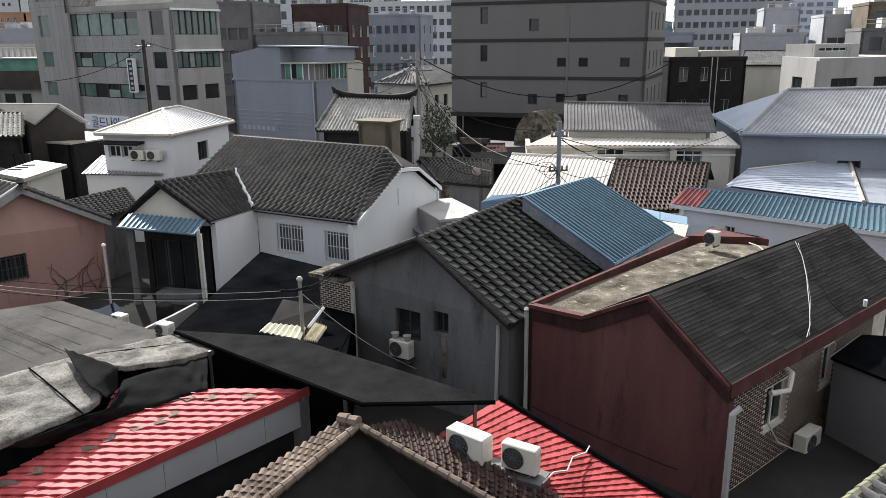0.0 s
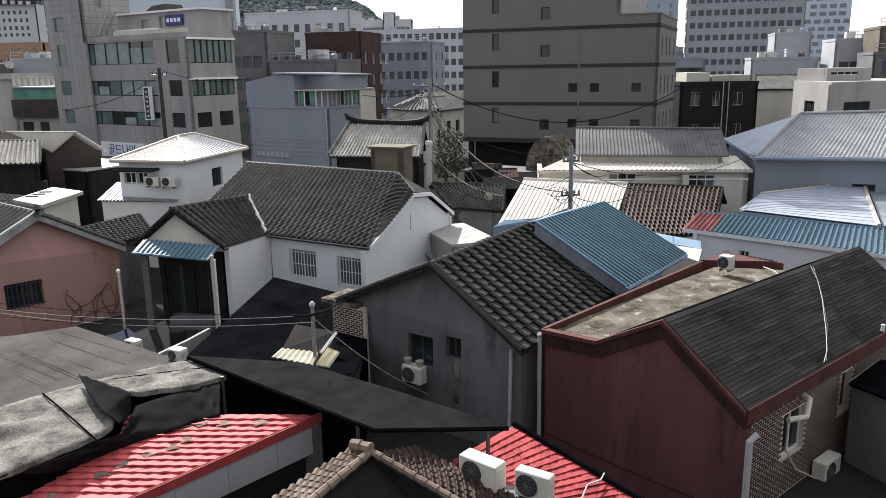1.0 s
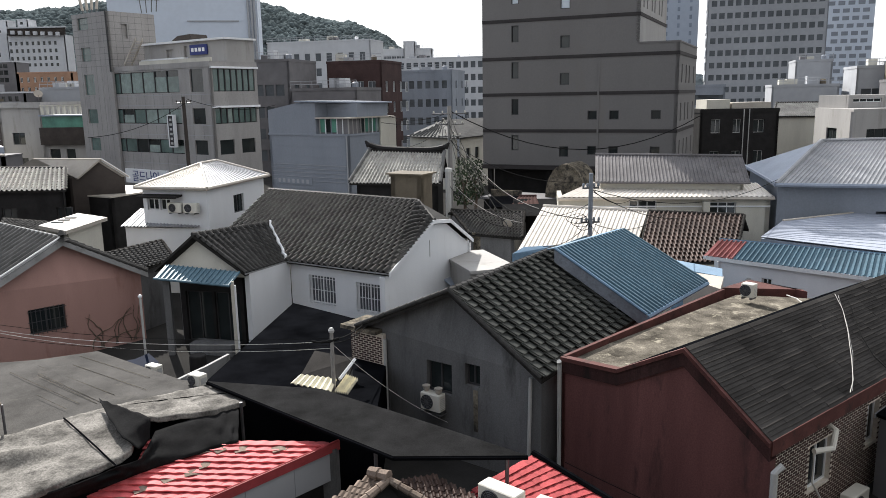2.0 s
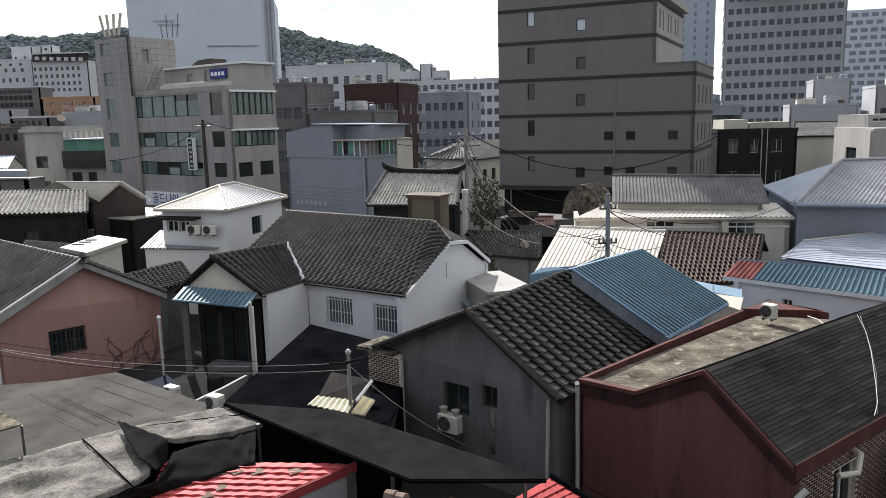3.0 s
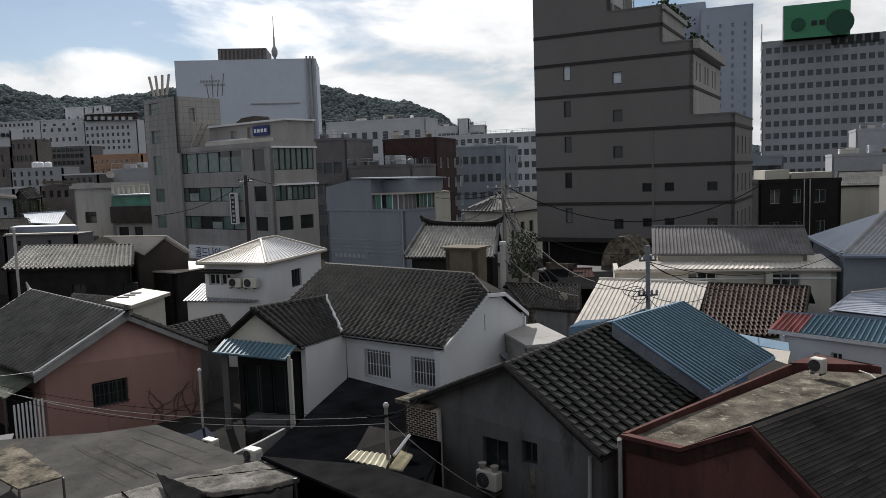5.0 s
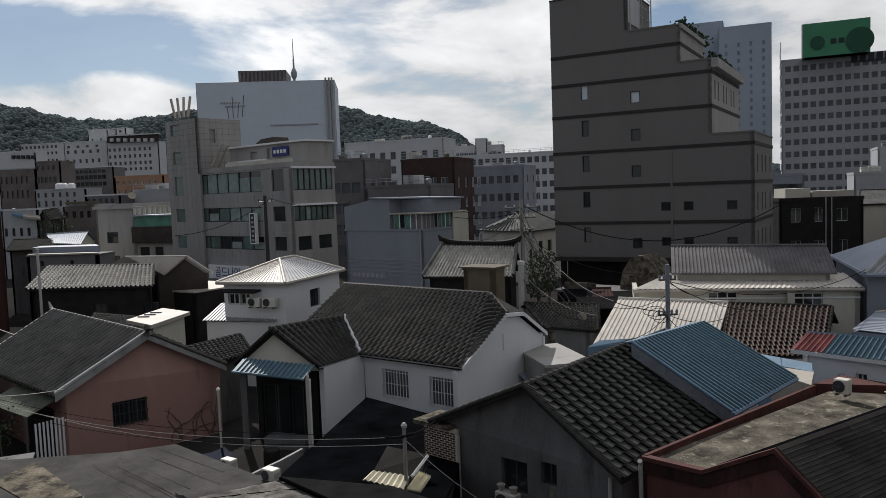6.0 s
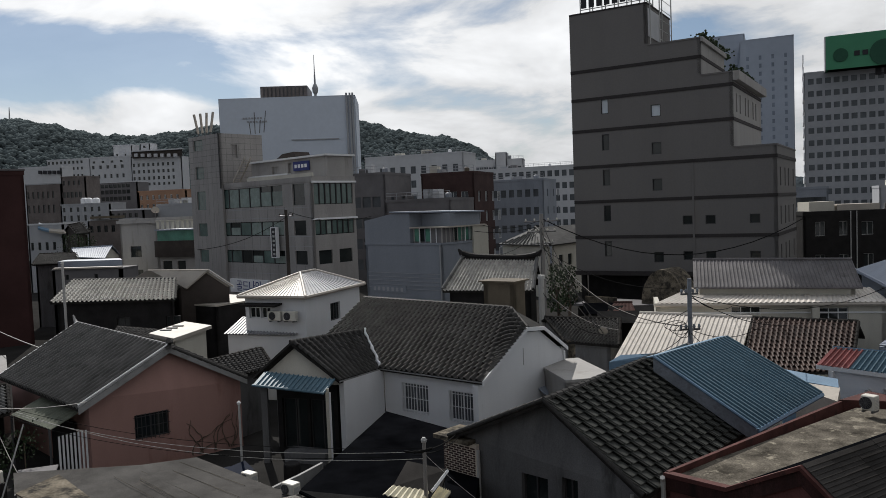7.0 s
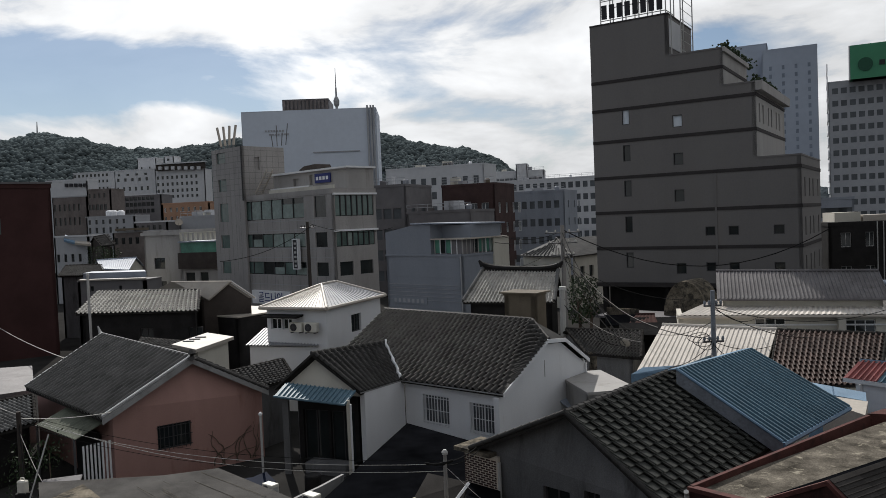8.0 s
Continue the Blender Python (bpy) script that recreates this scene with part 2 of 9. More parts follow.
# The blue-grey cast is distance haze put into the hill's colour.
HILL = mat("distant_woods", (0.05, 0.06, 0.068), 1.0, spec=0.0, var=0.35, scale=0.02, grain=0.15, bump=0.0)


def canopy_material():
    """Woodland seen from afar: each crown its own dull green-grey, distance haze mixed into the colour."""
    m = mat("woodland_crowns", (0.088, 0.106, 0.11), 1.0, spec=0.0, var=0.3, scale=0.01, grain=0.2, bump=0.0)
    n, l = m.node_tree.nodes, m.node_tree.links
    b = n["Principled BSDF"]
    src = b.inputs["Base Color"].links[0].from_socket
    geo = n.new("ShaderNodeNewGeometry")
    mr = n.new("ShaderNodeMapRange")
    mr.inputs["To Min"].default_value, mr.inputs["To Max"].default_value = 0.8, 1.2
    l.new(geo.outputs["Random Per Island"], mr.inputs["Value"])
    sc = n.new("ShaderNodeVectorMath")
    sc.operation = "SCALE"
    l.new(src, sc.inputs[0])
    l.new(mr.outputs["Result"], sc.inputs["Scale"])
    l.new(sc.outputs["Vector"], b.inputs["Base Color"])
    return m


CANOPY = canopy_material()
BARK = mat("bark", (0.12, 0.09, 0.07), 0.9, var=0.3)
DECK = mat("lichen_stained_concrete", (0.105, 0.094, 0.078), 0.95, spec=0.02, var=0.65, scale=1.5, grain=22, bump=0.6, dirt=(0.33, 0.3, 0.24), dirt_at=0.555)
# Red paint darkened by stains and by the roof edge's shadow put into colour.
RED_SHADE_STAIN = mat("mould_stained_red_paint", (0.045, 0.022, 0.021), 0.8, spec=0.1, var=0.4, scale=1.2, grain=30, dirt=(0.02, 0.014, 0.013), dirt_at=0.5, streak=True)
TILE_SLATE = mat("grey_green_flat_tile", (0.05, 0.052, 0.048), 0.6, spec=0.06, var=0.35, scale=1.0, grain=25, rnd=0.1, dirt=(0.027, 0.027, 0.025), dirt_at=0.58)
TILE_SHEEN = mat("weathered_grey_clay_tile", (0.085, 0.084, 0.082), 0.45, spec=0.12, var=0.3, scale=1.2, grain=25, rnd=0.1)
FLASHING = mat("dull_blue_grey_flashing", (0.2, 0.22, 0.25), 0.6, var=0.25, scale=1.0, grain=14, dirt=(0.13, 0.14, 0.16), dirt_at=0.55)
BARGE = mat("pale_grey_barge_paint", (0.27, 0.27, 0.27), 0.8, var=0.2, scale=1.0, dirt=(0.17, 0.17, 0.165), dirt_at=0.56)
DARKBROWN = mat("dark_brown_cladding", (0.05, 0.042, 0.038), 0.85, var=0.3, scale=0.8)
REDFASCIA = mat("red_fascia_paint", (0.3, 0.05, 0.055), 0.6, var=0.2, scale=2.0)
EMBLEM = mat("dark_green_sign_paint", (0.025, 0.09, 0.055), 0.6, var=0.1)
CANOPYFELT = mat("worn_black_felt", (0.012, 0.012, 0.0125), 0.9, spec=0.02, var=0.5, scale=1.2, grain=40, bump=0.6, dirt=(0.022, 0.0215, 0.021), dirt_at=0.62)
PALEWALL = mat("pale_weathered_render", (0.33, 0.32, 0.31), 0.8, var=0.12, scale=0.5, dirt=(0.25, 0.24, 0.225), dirt_at=0.56, streak=True)
# Pale blue-white that stands in for sky reflected in window panes.
SKYPANE = mat("drawn_window_blind", (0.62, 0.68, 0.74), 0.6, var=0.05)
CURTAIN = mat("green_grey_curtain", (0.24, 0.29, 0.27), 0.7, var=0.25, scale=1.5)
# Distance haze is mixed into these three colours: paler, bluer, low contrast.
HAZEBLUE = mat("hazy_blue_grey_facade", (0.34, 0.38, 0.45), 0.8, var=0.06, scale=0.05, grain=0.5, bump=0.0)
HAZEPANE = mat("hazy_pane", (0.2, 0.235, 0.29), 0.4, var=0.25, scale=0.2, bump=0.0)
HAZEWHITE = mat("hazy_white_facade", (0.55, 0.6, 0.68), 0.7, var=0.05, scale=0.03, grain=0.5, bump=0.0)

# ---- building blocks ----
def vec(*a):
    return Vector(a)


def thing(name, label, category, at=(0, 0, 0), group="", kind=""):
    ob = new(name)
    ob.location = at
    ob.empty_display_size = 0.3
    return tagged(ob, label, category, group, kind)


def part(name, bm, material, parent, label="", smooth=False):
    """Links a bmesh given in world coordinates as one mesh under a thing or a part."""
    me = bpy.data.meshes.new(name)
    bm.to_mesh(me)
    bm.free()
    me.materials.append(material)
    if smooth:
        me.shade_smooth()
    ob = new(name, me)
    ob.parent = parent
    base = Matrix.Identity(4)
    p = parent
    while p is not None:
        base = p.matrix_basis @ base
        p = p.parent
    ob.matrix_basis = base.inverted()
    if label:
        ob["label"] = label
    return ob


def solid(name, bm, material, label, category, group="", kind=""):
    """A thing of one mesh."""
    me = bpy.data.meshes.new(name)
    bm.to_mesh(me)
    bm.free()
    me.materials.append(material)
    return tagged(new(name, me), label, category, group, kind)


def box_bm(lo, hi, m=None, bm=None, bevel=0.0):
    bm = bm or bmesh.new()
    x0, y0, z0 = lo
    x1, y1, z1 = hi
    vs = [bm.verts.new(v) for v in ((x0, y0, z0), (x1, y0, z0), (x1, y1, z0), (x0, y1, z0), (x0, y0, z1), (x1, y0, z1), (x1, y1, z1), (x0, y1, z1))]
    fs = [bm.faces.new([vs[i] for i in f]) for f in ((3, 2, 1, 0), (4, 5, 6, 7), (0, 1, 5, 4), (1, 2, 6, 5), (2, 3, 7, 6), (3, 0, 4, 7))]
    if bevel:
        bmesh.ops.bevel(bm, geom=list({e for f in fs for e in f.edges}), offset=bevel, segments=1, affect="EDGES")
    if m is not None:
        bmesh.ops.transform(bm, matrix=m, verts=bm.verts)
    return bm


def prism(poly, z0, z1, bm=None):
    """An upright prism on a plan polygon; z1 may be one height or one per corner."""
    bm = bm or bmesh.new()
    n = len(poly)
    tops = z1 if isinstance(z1, (list, tuple)) else [z1] * n
    lo = [bm.verts.new((p[0], p[1], z0)) for p in poly]
    hi = [bm.verts.new((p[0], p[1], z)) for p, z in zip(poly, tops)]
    bm.faces.new(lo[::-1])
    bm.faces.new(hi)
    for i in range(n):
        j = (i + 1) % n
        bm.faces.new((lo[i], lo[j], hi[j], hi[i]))
    bmesh.ops.recalc_face_normals(bm, faces=bm.faces)
    return bm


def slab(corners, thick=0.12, bm=None, down=None):
    """A thin slab whose upper face has these corners."""
    bm = bm or bmesh.new()
    c = [Vector(p) for p in corners]
    nrm = (c[1] - c[0]).cross(c[-1] - c[0]).normalized()
    if nrm.z < 0:
        nrm = -nrm
    d = down or -nrm * thick
    up = [bm.verts.new(p) for p in c]
    lo = [bm.verts.new(p + d) for p in c]
    bm.faces.new(up)
    bm.faces.new(lo[::-1])
    for i in range(len(c)):
        j = (i + 1) % len(c)
        bm.faces.new((up[i], lo[i], lo[j], up[j]))
    bmesh.ops.recalc_face_normals(bm, faces=bm.faces)
    return bm


def upright(points, depth, bm=None):
    """A plate standing in a vertical plane: its outline, thickened by the vector depth."""
    bm = bm or bmesh.new()
    a = [bm.verts.new(p) for p in points]
    b = [bm.verts.new(Vector(p) + Vector(depth)) for p in points]
    bm.faces.new(a)
    bm.faces.new(b[::-1])
    for i in range(len(points)):
        j = (i + 1) % len(points)
        bm.faces.new((a[i], b[i], b[j], a[j]))
    bmesh.ops.recalc_face_normals(bm, faces=bm.faces)
    return bm


def tube_bm(points, r, sides=6, bm=None):
    """A round bar along points; r is one radius or one per point."""
    bm = bm or bmesh.new()
    pts = [Vector(p) for p in points]
    rs = r if isinstance(r, (list, tuple)) else [r] * len(pts)
    rings = []
    for i, p in enumerate(pts):
        d = (pts[min(i + 1, len(pts) - 1)] - pts[max(i - 1, 0)]).normalized()
        q = d.to_track_quat("Z", "Y").to_matrix()
        rings.append([bm.verts.new(p + q @ Vector((math.cos(2 * math.pi * k / sides), math.sin(2 * math.pi * k / sides), 0)) * rs[i]) for k in range(sides)])
    for a, b in zip(rings, rings[1:]):
        for k in range(sides):
            bm.faces.new((a[k], a[(k + 1) % sides], b[(k + 1) % sides], b[k]))
    bm.faces.new(rings[0][::-1])
    bm.faces.new(rings[-1])
    return bm


def sag(a, b, drop, n=14):
    a, b = Vector(a), Vector(b)
    return [a.lerp(b, i / n) - Vector((0, 0, drop * 4 * (i / n) * (1 - i / n))) for i in range(n + 1)]


def wire(a, b, drop=0.3, r=0.012, material=None, name="overhead_cable", label="thin black overhead cable strung between poles"):
    return solid(name, tube_bm(sag(a, b, drop), r, 5), material or CABLE, label, "cable", "overhead cables")


class Face:
    """A vertical wall face from a to b (plan), seen from its right-hand side; u runs along it, v is the height, out points outwards."""

    def __init__(self, a, b, base=0.0):
        self.a = Vector((a[0], a[1], 0))
        d = Vector((b[0] - a[0], b[1] - a[1], 0))
        self.len = d.length
        self.u = d.normalized()
        self.out = Vector((self.u.y, -self.u.x, 0))
        self.base = base

    def at(self, u, v, o=0.0):
        return self.a + self.u * u + Vector((0, 0, self.base + v)) + self.out * o

    def box(self, u0, u1, v0, v1, o0, o1, bm=None):
        bm = bm or bmesh.new()
        c = [self.at(u, v, o) for o in (o0, o1) for u, v in ((u0, v0), (u1, v0), (u1, v1), (u0, v1))]
        vs = [bm.verts.new(p) for p in c]
        for f in ((3, 2, 1, 0), (4, 5, 6, 7), (0, 1, 5, 4), (1, 2, 6, 5), (2, 3, 7, 6), (3, 0, 4, 7)):
            bm.faces.new([vs[i] for i in f][::-1])
        return bm

    def wall(self, v0, v1, holes=(), thick=0.25, bm=None):
        """The wall of this face with rectangular openings (u0, u1, v0, v1) cut through."""
        bm = bm or bmesh.new()
        us = sorted({0.0, self.len, *[min(max(h[k], 0), self.len) for h in holes for k in (0, 1)]})
        vs = sorted({v0, v1, *[min(max(h[k], v0), v1) for h in holes for k in (2, 3)]})
        cell = {}
        for i in range(len(us) - 1):
            for j in range(len(vs) - 1):
                cu, cv = (us[i] + us[i + 1]) / 2, (vs[j] + vs[j + 1]) / 2
                cell[i, j] = not any(h[0] < cu < h[1] and h[2] < cv < h[3] for h in holes)
        ver = {}

        def vx(i, j, o):
            if (i, j, o) not in ver:
                ver[i, j, o] = bm.verts.new(self.at(us[i], vs[j], -thick if o else 0))
            return ver[i, j, o]

        for (i, j), full in cell.items():
            if not full:
                continue
            bm.faces.new((vx(i, j, 0), vx(i + 1, j, 0), vx(i + 1, j + 1, 0), vx(i, j + 1, 0)))
            bm.faces.new((vx(i, j, 1), vx(i, j + 1, 1), vx(i + 1, j + 1, 1), vx(i + 1, j, 1)))
            for di, dj, p, q in ((-1, 0, (0, 0), (0, 1)), (1, 0, (1, 1), (1, 0)), (0, -1, (1, 0), (0, 0)), (0, 1, (0, 1), (1, 1))):
                if not cell.get((i + di, j + dj), False):
                    bm.faces.new((vx(i + p[0], j + p[1], 0), vx(i + q[0], j + q[1], 0), vx(i + q[0], j + q[1], 1), vx(i + p[0], j + p[1], 1)))
        bmesh.ops.recalc_face_normals(bm, faces=bm.faces)
        return bm


def window(face, hole, parent, frame_mat=None, glass=None, bars=0, mull=1, fw=0.05, inset=0.12, label="", bar_mat=None, sill=False):
    """A window in an opening of a face: frame, pane, and upright bars where it has them."""
    u0, u1, v0, v1 = hole
    frame_mat, glass = frame_mat or FRAME, glass or GLASS
    bm = bmesh.new()
    for a, b, c, d in ((u0, u1, v0, v0 + fw), (u0, u1, v1 - fw, v1), (u0, u0 + fw, v0 + fw, v1 - fw), (u1 - fw, u1, v0 + fw, v1 - fw)):
        face.box(a, b, c, d, -inset - 0.06, -inset, bm)
    for k in range(1, mull + 1):
        x = u0 + (u1 - u0) * k / (mull + 1)
        face.box(x - fw / 2, x + fw / 2, v0 + fw, v1 - fw, -inset - 0.06, -inset + 0.004, bm)
    w = part("window", bm, frame_mat, parent, label)
    part("pane", face.box(u0, u1, v0, v1, -inset - 0.045, -inset - 0.03), glass, w)
    if bars:
        g = bmesh.new()
        for k in range(bars):
            x = u0 + (u1 - u0) * (k + 0.5) / bars
            face.box(x - 0.011, x + 0.011, v0 - 0.03, v1 + 0.03, 0.035, 0.06, g)
        for k in range(3):
            y = v0 + (v1 - v0) * (0.08 + 0.42 * k)
            face.box(u0 - 0.04, u1 + 0.04, y - 0.012, y + 0.012, 0.02, 0.037, g)
        part("window_grille", g, bar_mat or FRAME, w)
    if sill:
        part("sill", face.box(u0 - 0.05, u1 + 0.05, v0 - 0.08, v0 - 0.003, -0.02, 0.07), frame_mat, w)
    return w


def tile_mesh(name, material, hump=0.36, lip=0.11, seg=16, kind="roll"):
    """One roof tile, one unit wide and long, lying along +y up the slope; z is its height as a share of its width."""
    bm = bmesh.new()
    rows = []
    for y, dz in ((-0.08, lip), (1.04, 0.0)):
        row = []
        for k in range(seg + 1):
            s = k / seg
            if kind == "roll":
                z = hump * math.sin(math.pi * s / 0.56) ** 0.75 if 0 < s < 0.56 else -0.04 * math.sin(math.pi * max(0.0, s - 0.56) / 0.44)
            else:
                z = hump * (0.5 - 0.5 * math.cos(s * 2 * math.pi))
            if kind == "flat":
                z = hump if s < 0.1 or 0.19 < s < 0.31 else 0.0
            row.append(bm.verts.new((s * 1.02, y, z + dz)))
        rows.append(row)
    low = [bm.verts.new((v.co.x, v.co.y, v.co.z - 0.13)) for v in rows[0]]
    for k in range(seg):
        bm.faces.new((rows[0][k], rows[0][k + 1], rows[1][k + 1], rows[1][k]))
        bm.faces.new((low[k], low[k + 1], rows[0][k + 1], rows[0][k]))
    me = bpy.data.meshes.new(name)
    bm.to_mesh(me)
    bm.free()
    me.materials.append(material)
    return me


def tiled(parent, e0, e1, r0, r1, nu, nv, me, limit=300, keep=None, jitter=0.012, name="roof_tile"):
    """Tiles on a slope with the eave e0-e1 and the upper edge r0-r1, over the parent's deck. The first limit are pieces, the rest one mesh."""
    e0, e1, r0, r1 = (Vector(p) for p in (e0, e1, r0, r1))
    if (e1 - e0).cross(r0 - e0).z < 0:
        # keep the humps on the upper side
        e0, e1, r0, r1 = e1, e0, r1, r0
    rnd = random.Random(len(parent.name) * 7 + nu * 13 + nv)
    base = Matrix.Identity(4)
    p = parent
    while p is not None:
        base = p.matrix_basis @ base
        p = p.parent
    inv = base.inverted()
    rest, count = bmesh.new(), 0
    for j in range(nv):
        for i in range(nu):
            s0, s1, t0, t1 = i / nu, (i + 1) / nu, j / nv, (j + 1) / nv
            if keep and not keep((s0 + s1) / 2, (t0 + t1) / 2):
                continue
            f = lambda s, t: (e0.lerp(e1, s)).lerp(r0.lerp(r1, s), t)
            o, px, py = f(s0, t0), f(s1, t0), f(s0, t1)
            ux, uy = px - o, py - o
            nz = ux.cross(uy).normalized()
            lx, ly = ux.length, uy.length
            m = Matrix.Identity(4)
            m.col[0][:3], m.col[1][:3], m.col[2][:3] = ux, uy, nz * lx
            yaw = rnd.uniform(-jitter, jitter)
            xd = (ux.normalized() + uy.normalized() * yaw).normalized()
            yd = nz.cross(xd)
            place = o + nz * rnd.uniform(0.0, 0.012)
            m = Matrix((( xd.x, yd.x, nz.x, place.x), (xd.y, yd.y, nz.y, place.y), (xd.z, yd.z, nz.z, place.z), (0, 0, 0, 1)))
            skew = uy - yd * uy.dot(yd)
            sc = Matrix.Diagonal((lx, uy.dot(yd), lx, 1))
            if count < limit:
                ob = new(name, me)
                ob.parent = parent
                ob.matrix_basis = inv @ m @ sc
            else:
                vs = [rest.verts.new(m @ sc @ v.co) for v in me.vertices]
                for pl in me.polygons:
                    rest.faces.new([vs[k] for k in pl.vertices])
            count += 1
    if count > limit:
        ob = part("roof_tiles", rest, me.materials[0], parent)
        ob["kind"] = "stuff"
    else:
        rest.free()


def ribbed(e0, e1, r0, r1, n, h=0.035, duty=0.35, thick=0.03, bm=None, wave=False):
    """A ribbed metal sheet: ribs run from the eave e0-e1 up to r0-r1."""
    bm = bm or bmesh.new()
    e0, e1, r0, r1 = (Vector(p) for p in (e0, e1, r0, r1))
    nz = (e1 - e0).cross(r0 - e0).normalized()
    if nz.z < 0:
        nz = -nz
    prof = []
    for k in range(n):
        if wave:
            prof += [((k + 0.0) / n, 0), ((k + 0.25) / n, h * 0.5), ((k + 0.5) / n, h), ((k + 0.75) / n, h * 0.5)]
        else:
            prof += [(k / n, 0), ((k + 1 - duty) / n, 0), ((k + 1 - duty * 0.8) / n, h), ((k + 1 - duty * 0.2) / n, h)]
    prof.append((1.0, 0))
    rows = []
    for a, b in ((e0, e1), (r0, r1)):
        rows.append([bm.verts.new(a.lerp(b, s) + nz * z) for s, z in prof])
    lows = [[bm.verts.new(v.co - nz * (thick + 0.0)) for v in row] for row in rows]
    for k in range(len(prof) - 1):
        bm.faces.new((rows[0][k], rows[0][k + 1], rows[1][k + 1], rows[1][k]))
        bm.faces.new((lows[0][k + 1], lows[0][k], lows[1][k], lows[1][k + 1]))
        bm.faces.new((lows[0][k], lows[0][k + 1], rows[0][k + 1], rows[0][k]))
        bm.faces.new((rows[1][k], rows[1][k + 1], lows[1][k + 1], lows[1][k]))
    bm.faces.new((rows[0][0], rows[1][0], lows[1][0], lows[0][0]))
    bm.faces.new((lows[0][-1], lows[1][-1], rows[1][-1], rows[0][-1]))
    bmesh.ops.recalc_face_normals(bm, faces=bm.faces)
    return bm


def deck_bm(e0, e1, r0, r1, n=10, sink=0.03, thick=0.1):
    """The boarding under a pitched roof, following a slightly twisted slope."""
    e0, e1, r0, r1 = (Vector(p) for p in (e0, e1, r0, r1))
    bm = bmesh.new()
    g = [[[bm.verts.new(e0.lerp(e1, i / n).lerp(r0.lerp(r1, i / n), j / n) - Vector((0, 0, sink + d))) for j in range(n + 1)] for i in range(n + 1)] for d in (0, thick)]
    for i in range(n):
        for j in range(n):
            for k in (0, 1):
                bm.faces.new((g[k][i][j], g[k][i + 1][j], g[k][i + 1][j + 1], g[k][i][j + 1]))
    rim = [(i, 0) for i in range(n)] + [(n, j) for j in range(n)] + [(i, n) for i in range(n, 0, -1)] + [(0, j) for j in range(n, 0, -1)]
    for k, a in enumerate(rim):
        b = rim[(k + 1) % len(rim)]
        bm.faces.new((g[0][a[0]][a[1]], g[0][b[0]][b[1]], g[1][b[0]][b[1]], g[1][a[0]][a[1]]))
    bmesh.ops.recalc_face_normals(bm, faces=bm.faces)
    return bm


def ridge_cap(a, b, r=0.11, step=0.3):
    """A ridge of half-round cap tiles, each lapping over the next: one stepped run."""
    a, b = Vector(a), Vector(b)
    n = max(2, round((b - a).length / step))
    pts, rs = [], []
    for k in range(n):
        pts += [a.lerp(b, k / n), a.lerp(b, (k + 0.96) / n)]
        rs += [r, r * 0.8]
    return tube_bm(pts, rs, 8)


TILES = {k: tile_mesh("roof_tile", m) for k, m in (("dark", TILE_DARK), ("grey", TILE_GREY), ("green", TILE_GREEN), ("brown", TILE_BROWN), ("red", TILE_RED), ("rust", TILE_RUST))}
TILES["red"] = tile_mesh("roof_tile", TILE_RED, hump=0.05, lip=0.15, seg=6, kind="wave")
TILES["redrow"] = tile_mesh("roof_tile", TILE_RED_DARK, hump=0.035, lip=0.17, seg=4, kind="wave")
TILES["brown"] = tile_mesh("roof_tile", TILE_BROWN, hump=0.2, lip=0.14, seg=8, kind="wave")
TILES["flat"] = tile_mesh("roof_tile", TILE_SLATE, hump=0.15, lip=0.1, seg=20, kind="flat")
TILES["sheen"] = tile_mesh("roof_tile", TILE_SHEEN, hump=0.42, lip=0.02, seg=16)


def outdoor_unit(m, label, group="", w=0.8, h=0.56, d=0.3, feet=True):
    """An air conditioner's outdoor unit; it faces -y at its own place, standing on z = 0."""
    t = thing("air_conditioner_unit", label, "air conditioner", group=group)
    t.matrix_basis = m
    T = lambda lo, hi, bv=0.0: box_bm(lo, hi, m, None, bv)
    part("casing", T((-w / 2, -d / 2, 0.06), (w / 2, d / 2, h), 0.02), PLASTIC, t)
    c = Vector((-w * 0.14, -d / 2 - 0.004, 0.06 + (h - 0.06) / 2))
    r = (h - 0.06) * 0.42
    disc = bmesh.new()
    bmesh.ops.create_cone(disc, cap_ends=True, segments=24, radius1=r, radius2=r * 0.96, depth=0.012, matrix=m @ Matrix.Translation(c) @ pose(0, 0, 0, 90))
    g = part("fan_opening", disc, SIGNDARK, t, "round dark fan opening")
    for k in range(5):
        rr = r * (0.25 + 0.18 * k)
        ring = [m @ (c + Vector((math.cos(a) * rr, -0.012, math.sin(a) * rr))) for a in [2 * math.pi * i / 20 for i in range(21)]]
        part("guard_ring", tube_bm(ring, 0.006, 4), STEEL, g)
    for k in range(6):
        a = math.pi * k / 6
        p = Vector((math.cos(a), 0, math.sin(a))) * r
        part("guard_spoke", tube_bm([m @ (c + p + Vector((0, -0.016, 0))), m @ (c - p + Vector((0, -0.016, 0)))], 0.006, 4), STEEL, g)
    for s in (-1, 1):
        part("foot", T((s * w * 0.33 - 0.03, -d / 2 - 0.03, 0.0), (s * w * 0.33 + 0.03, d / 2 + 0.03, 0.057)), STEEL, t)
    bm = bmesh.new()
    for k in range(7):
        z = 0.12 + k * (h - 0.2) / 7
        box_bm((w / 2 + 0.001, -d * 0.35, z), (w / 2 + 0.006, d * 0.35, z + 0.02), None, bm)
    bmesh.ops.transform(bm, matrix=m, verts=bm.verts)
    part("side_louvre", bm, PIPE, t)
    return t

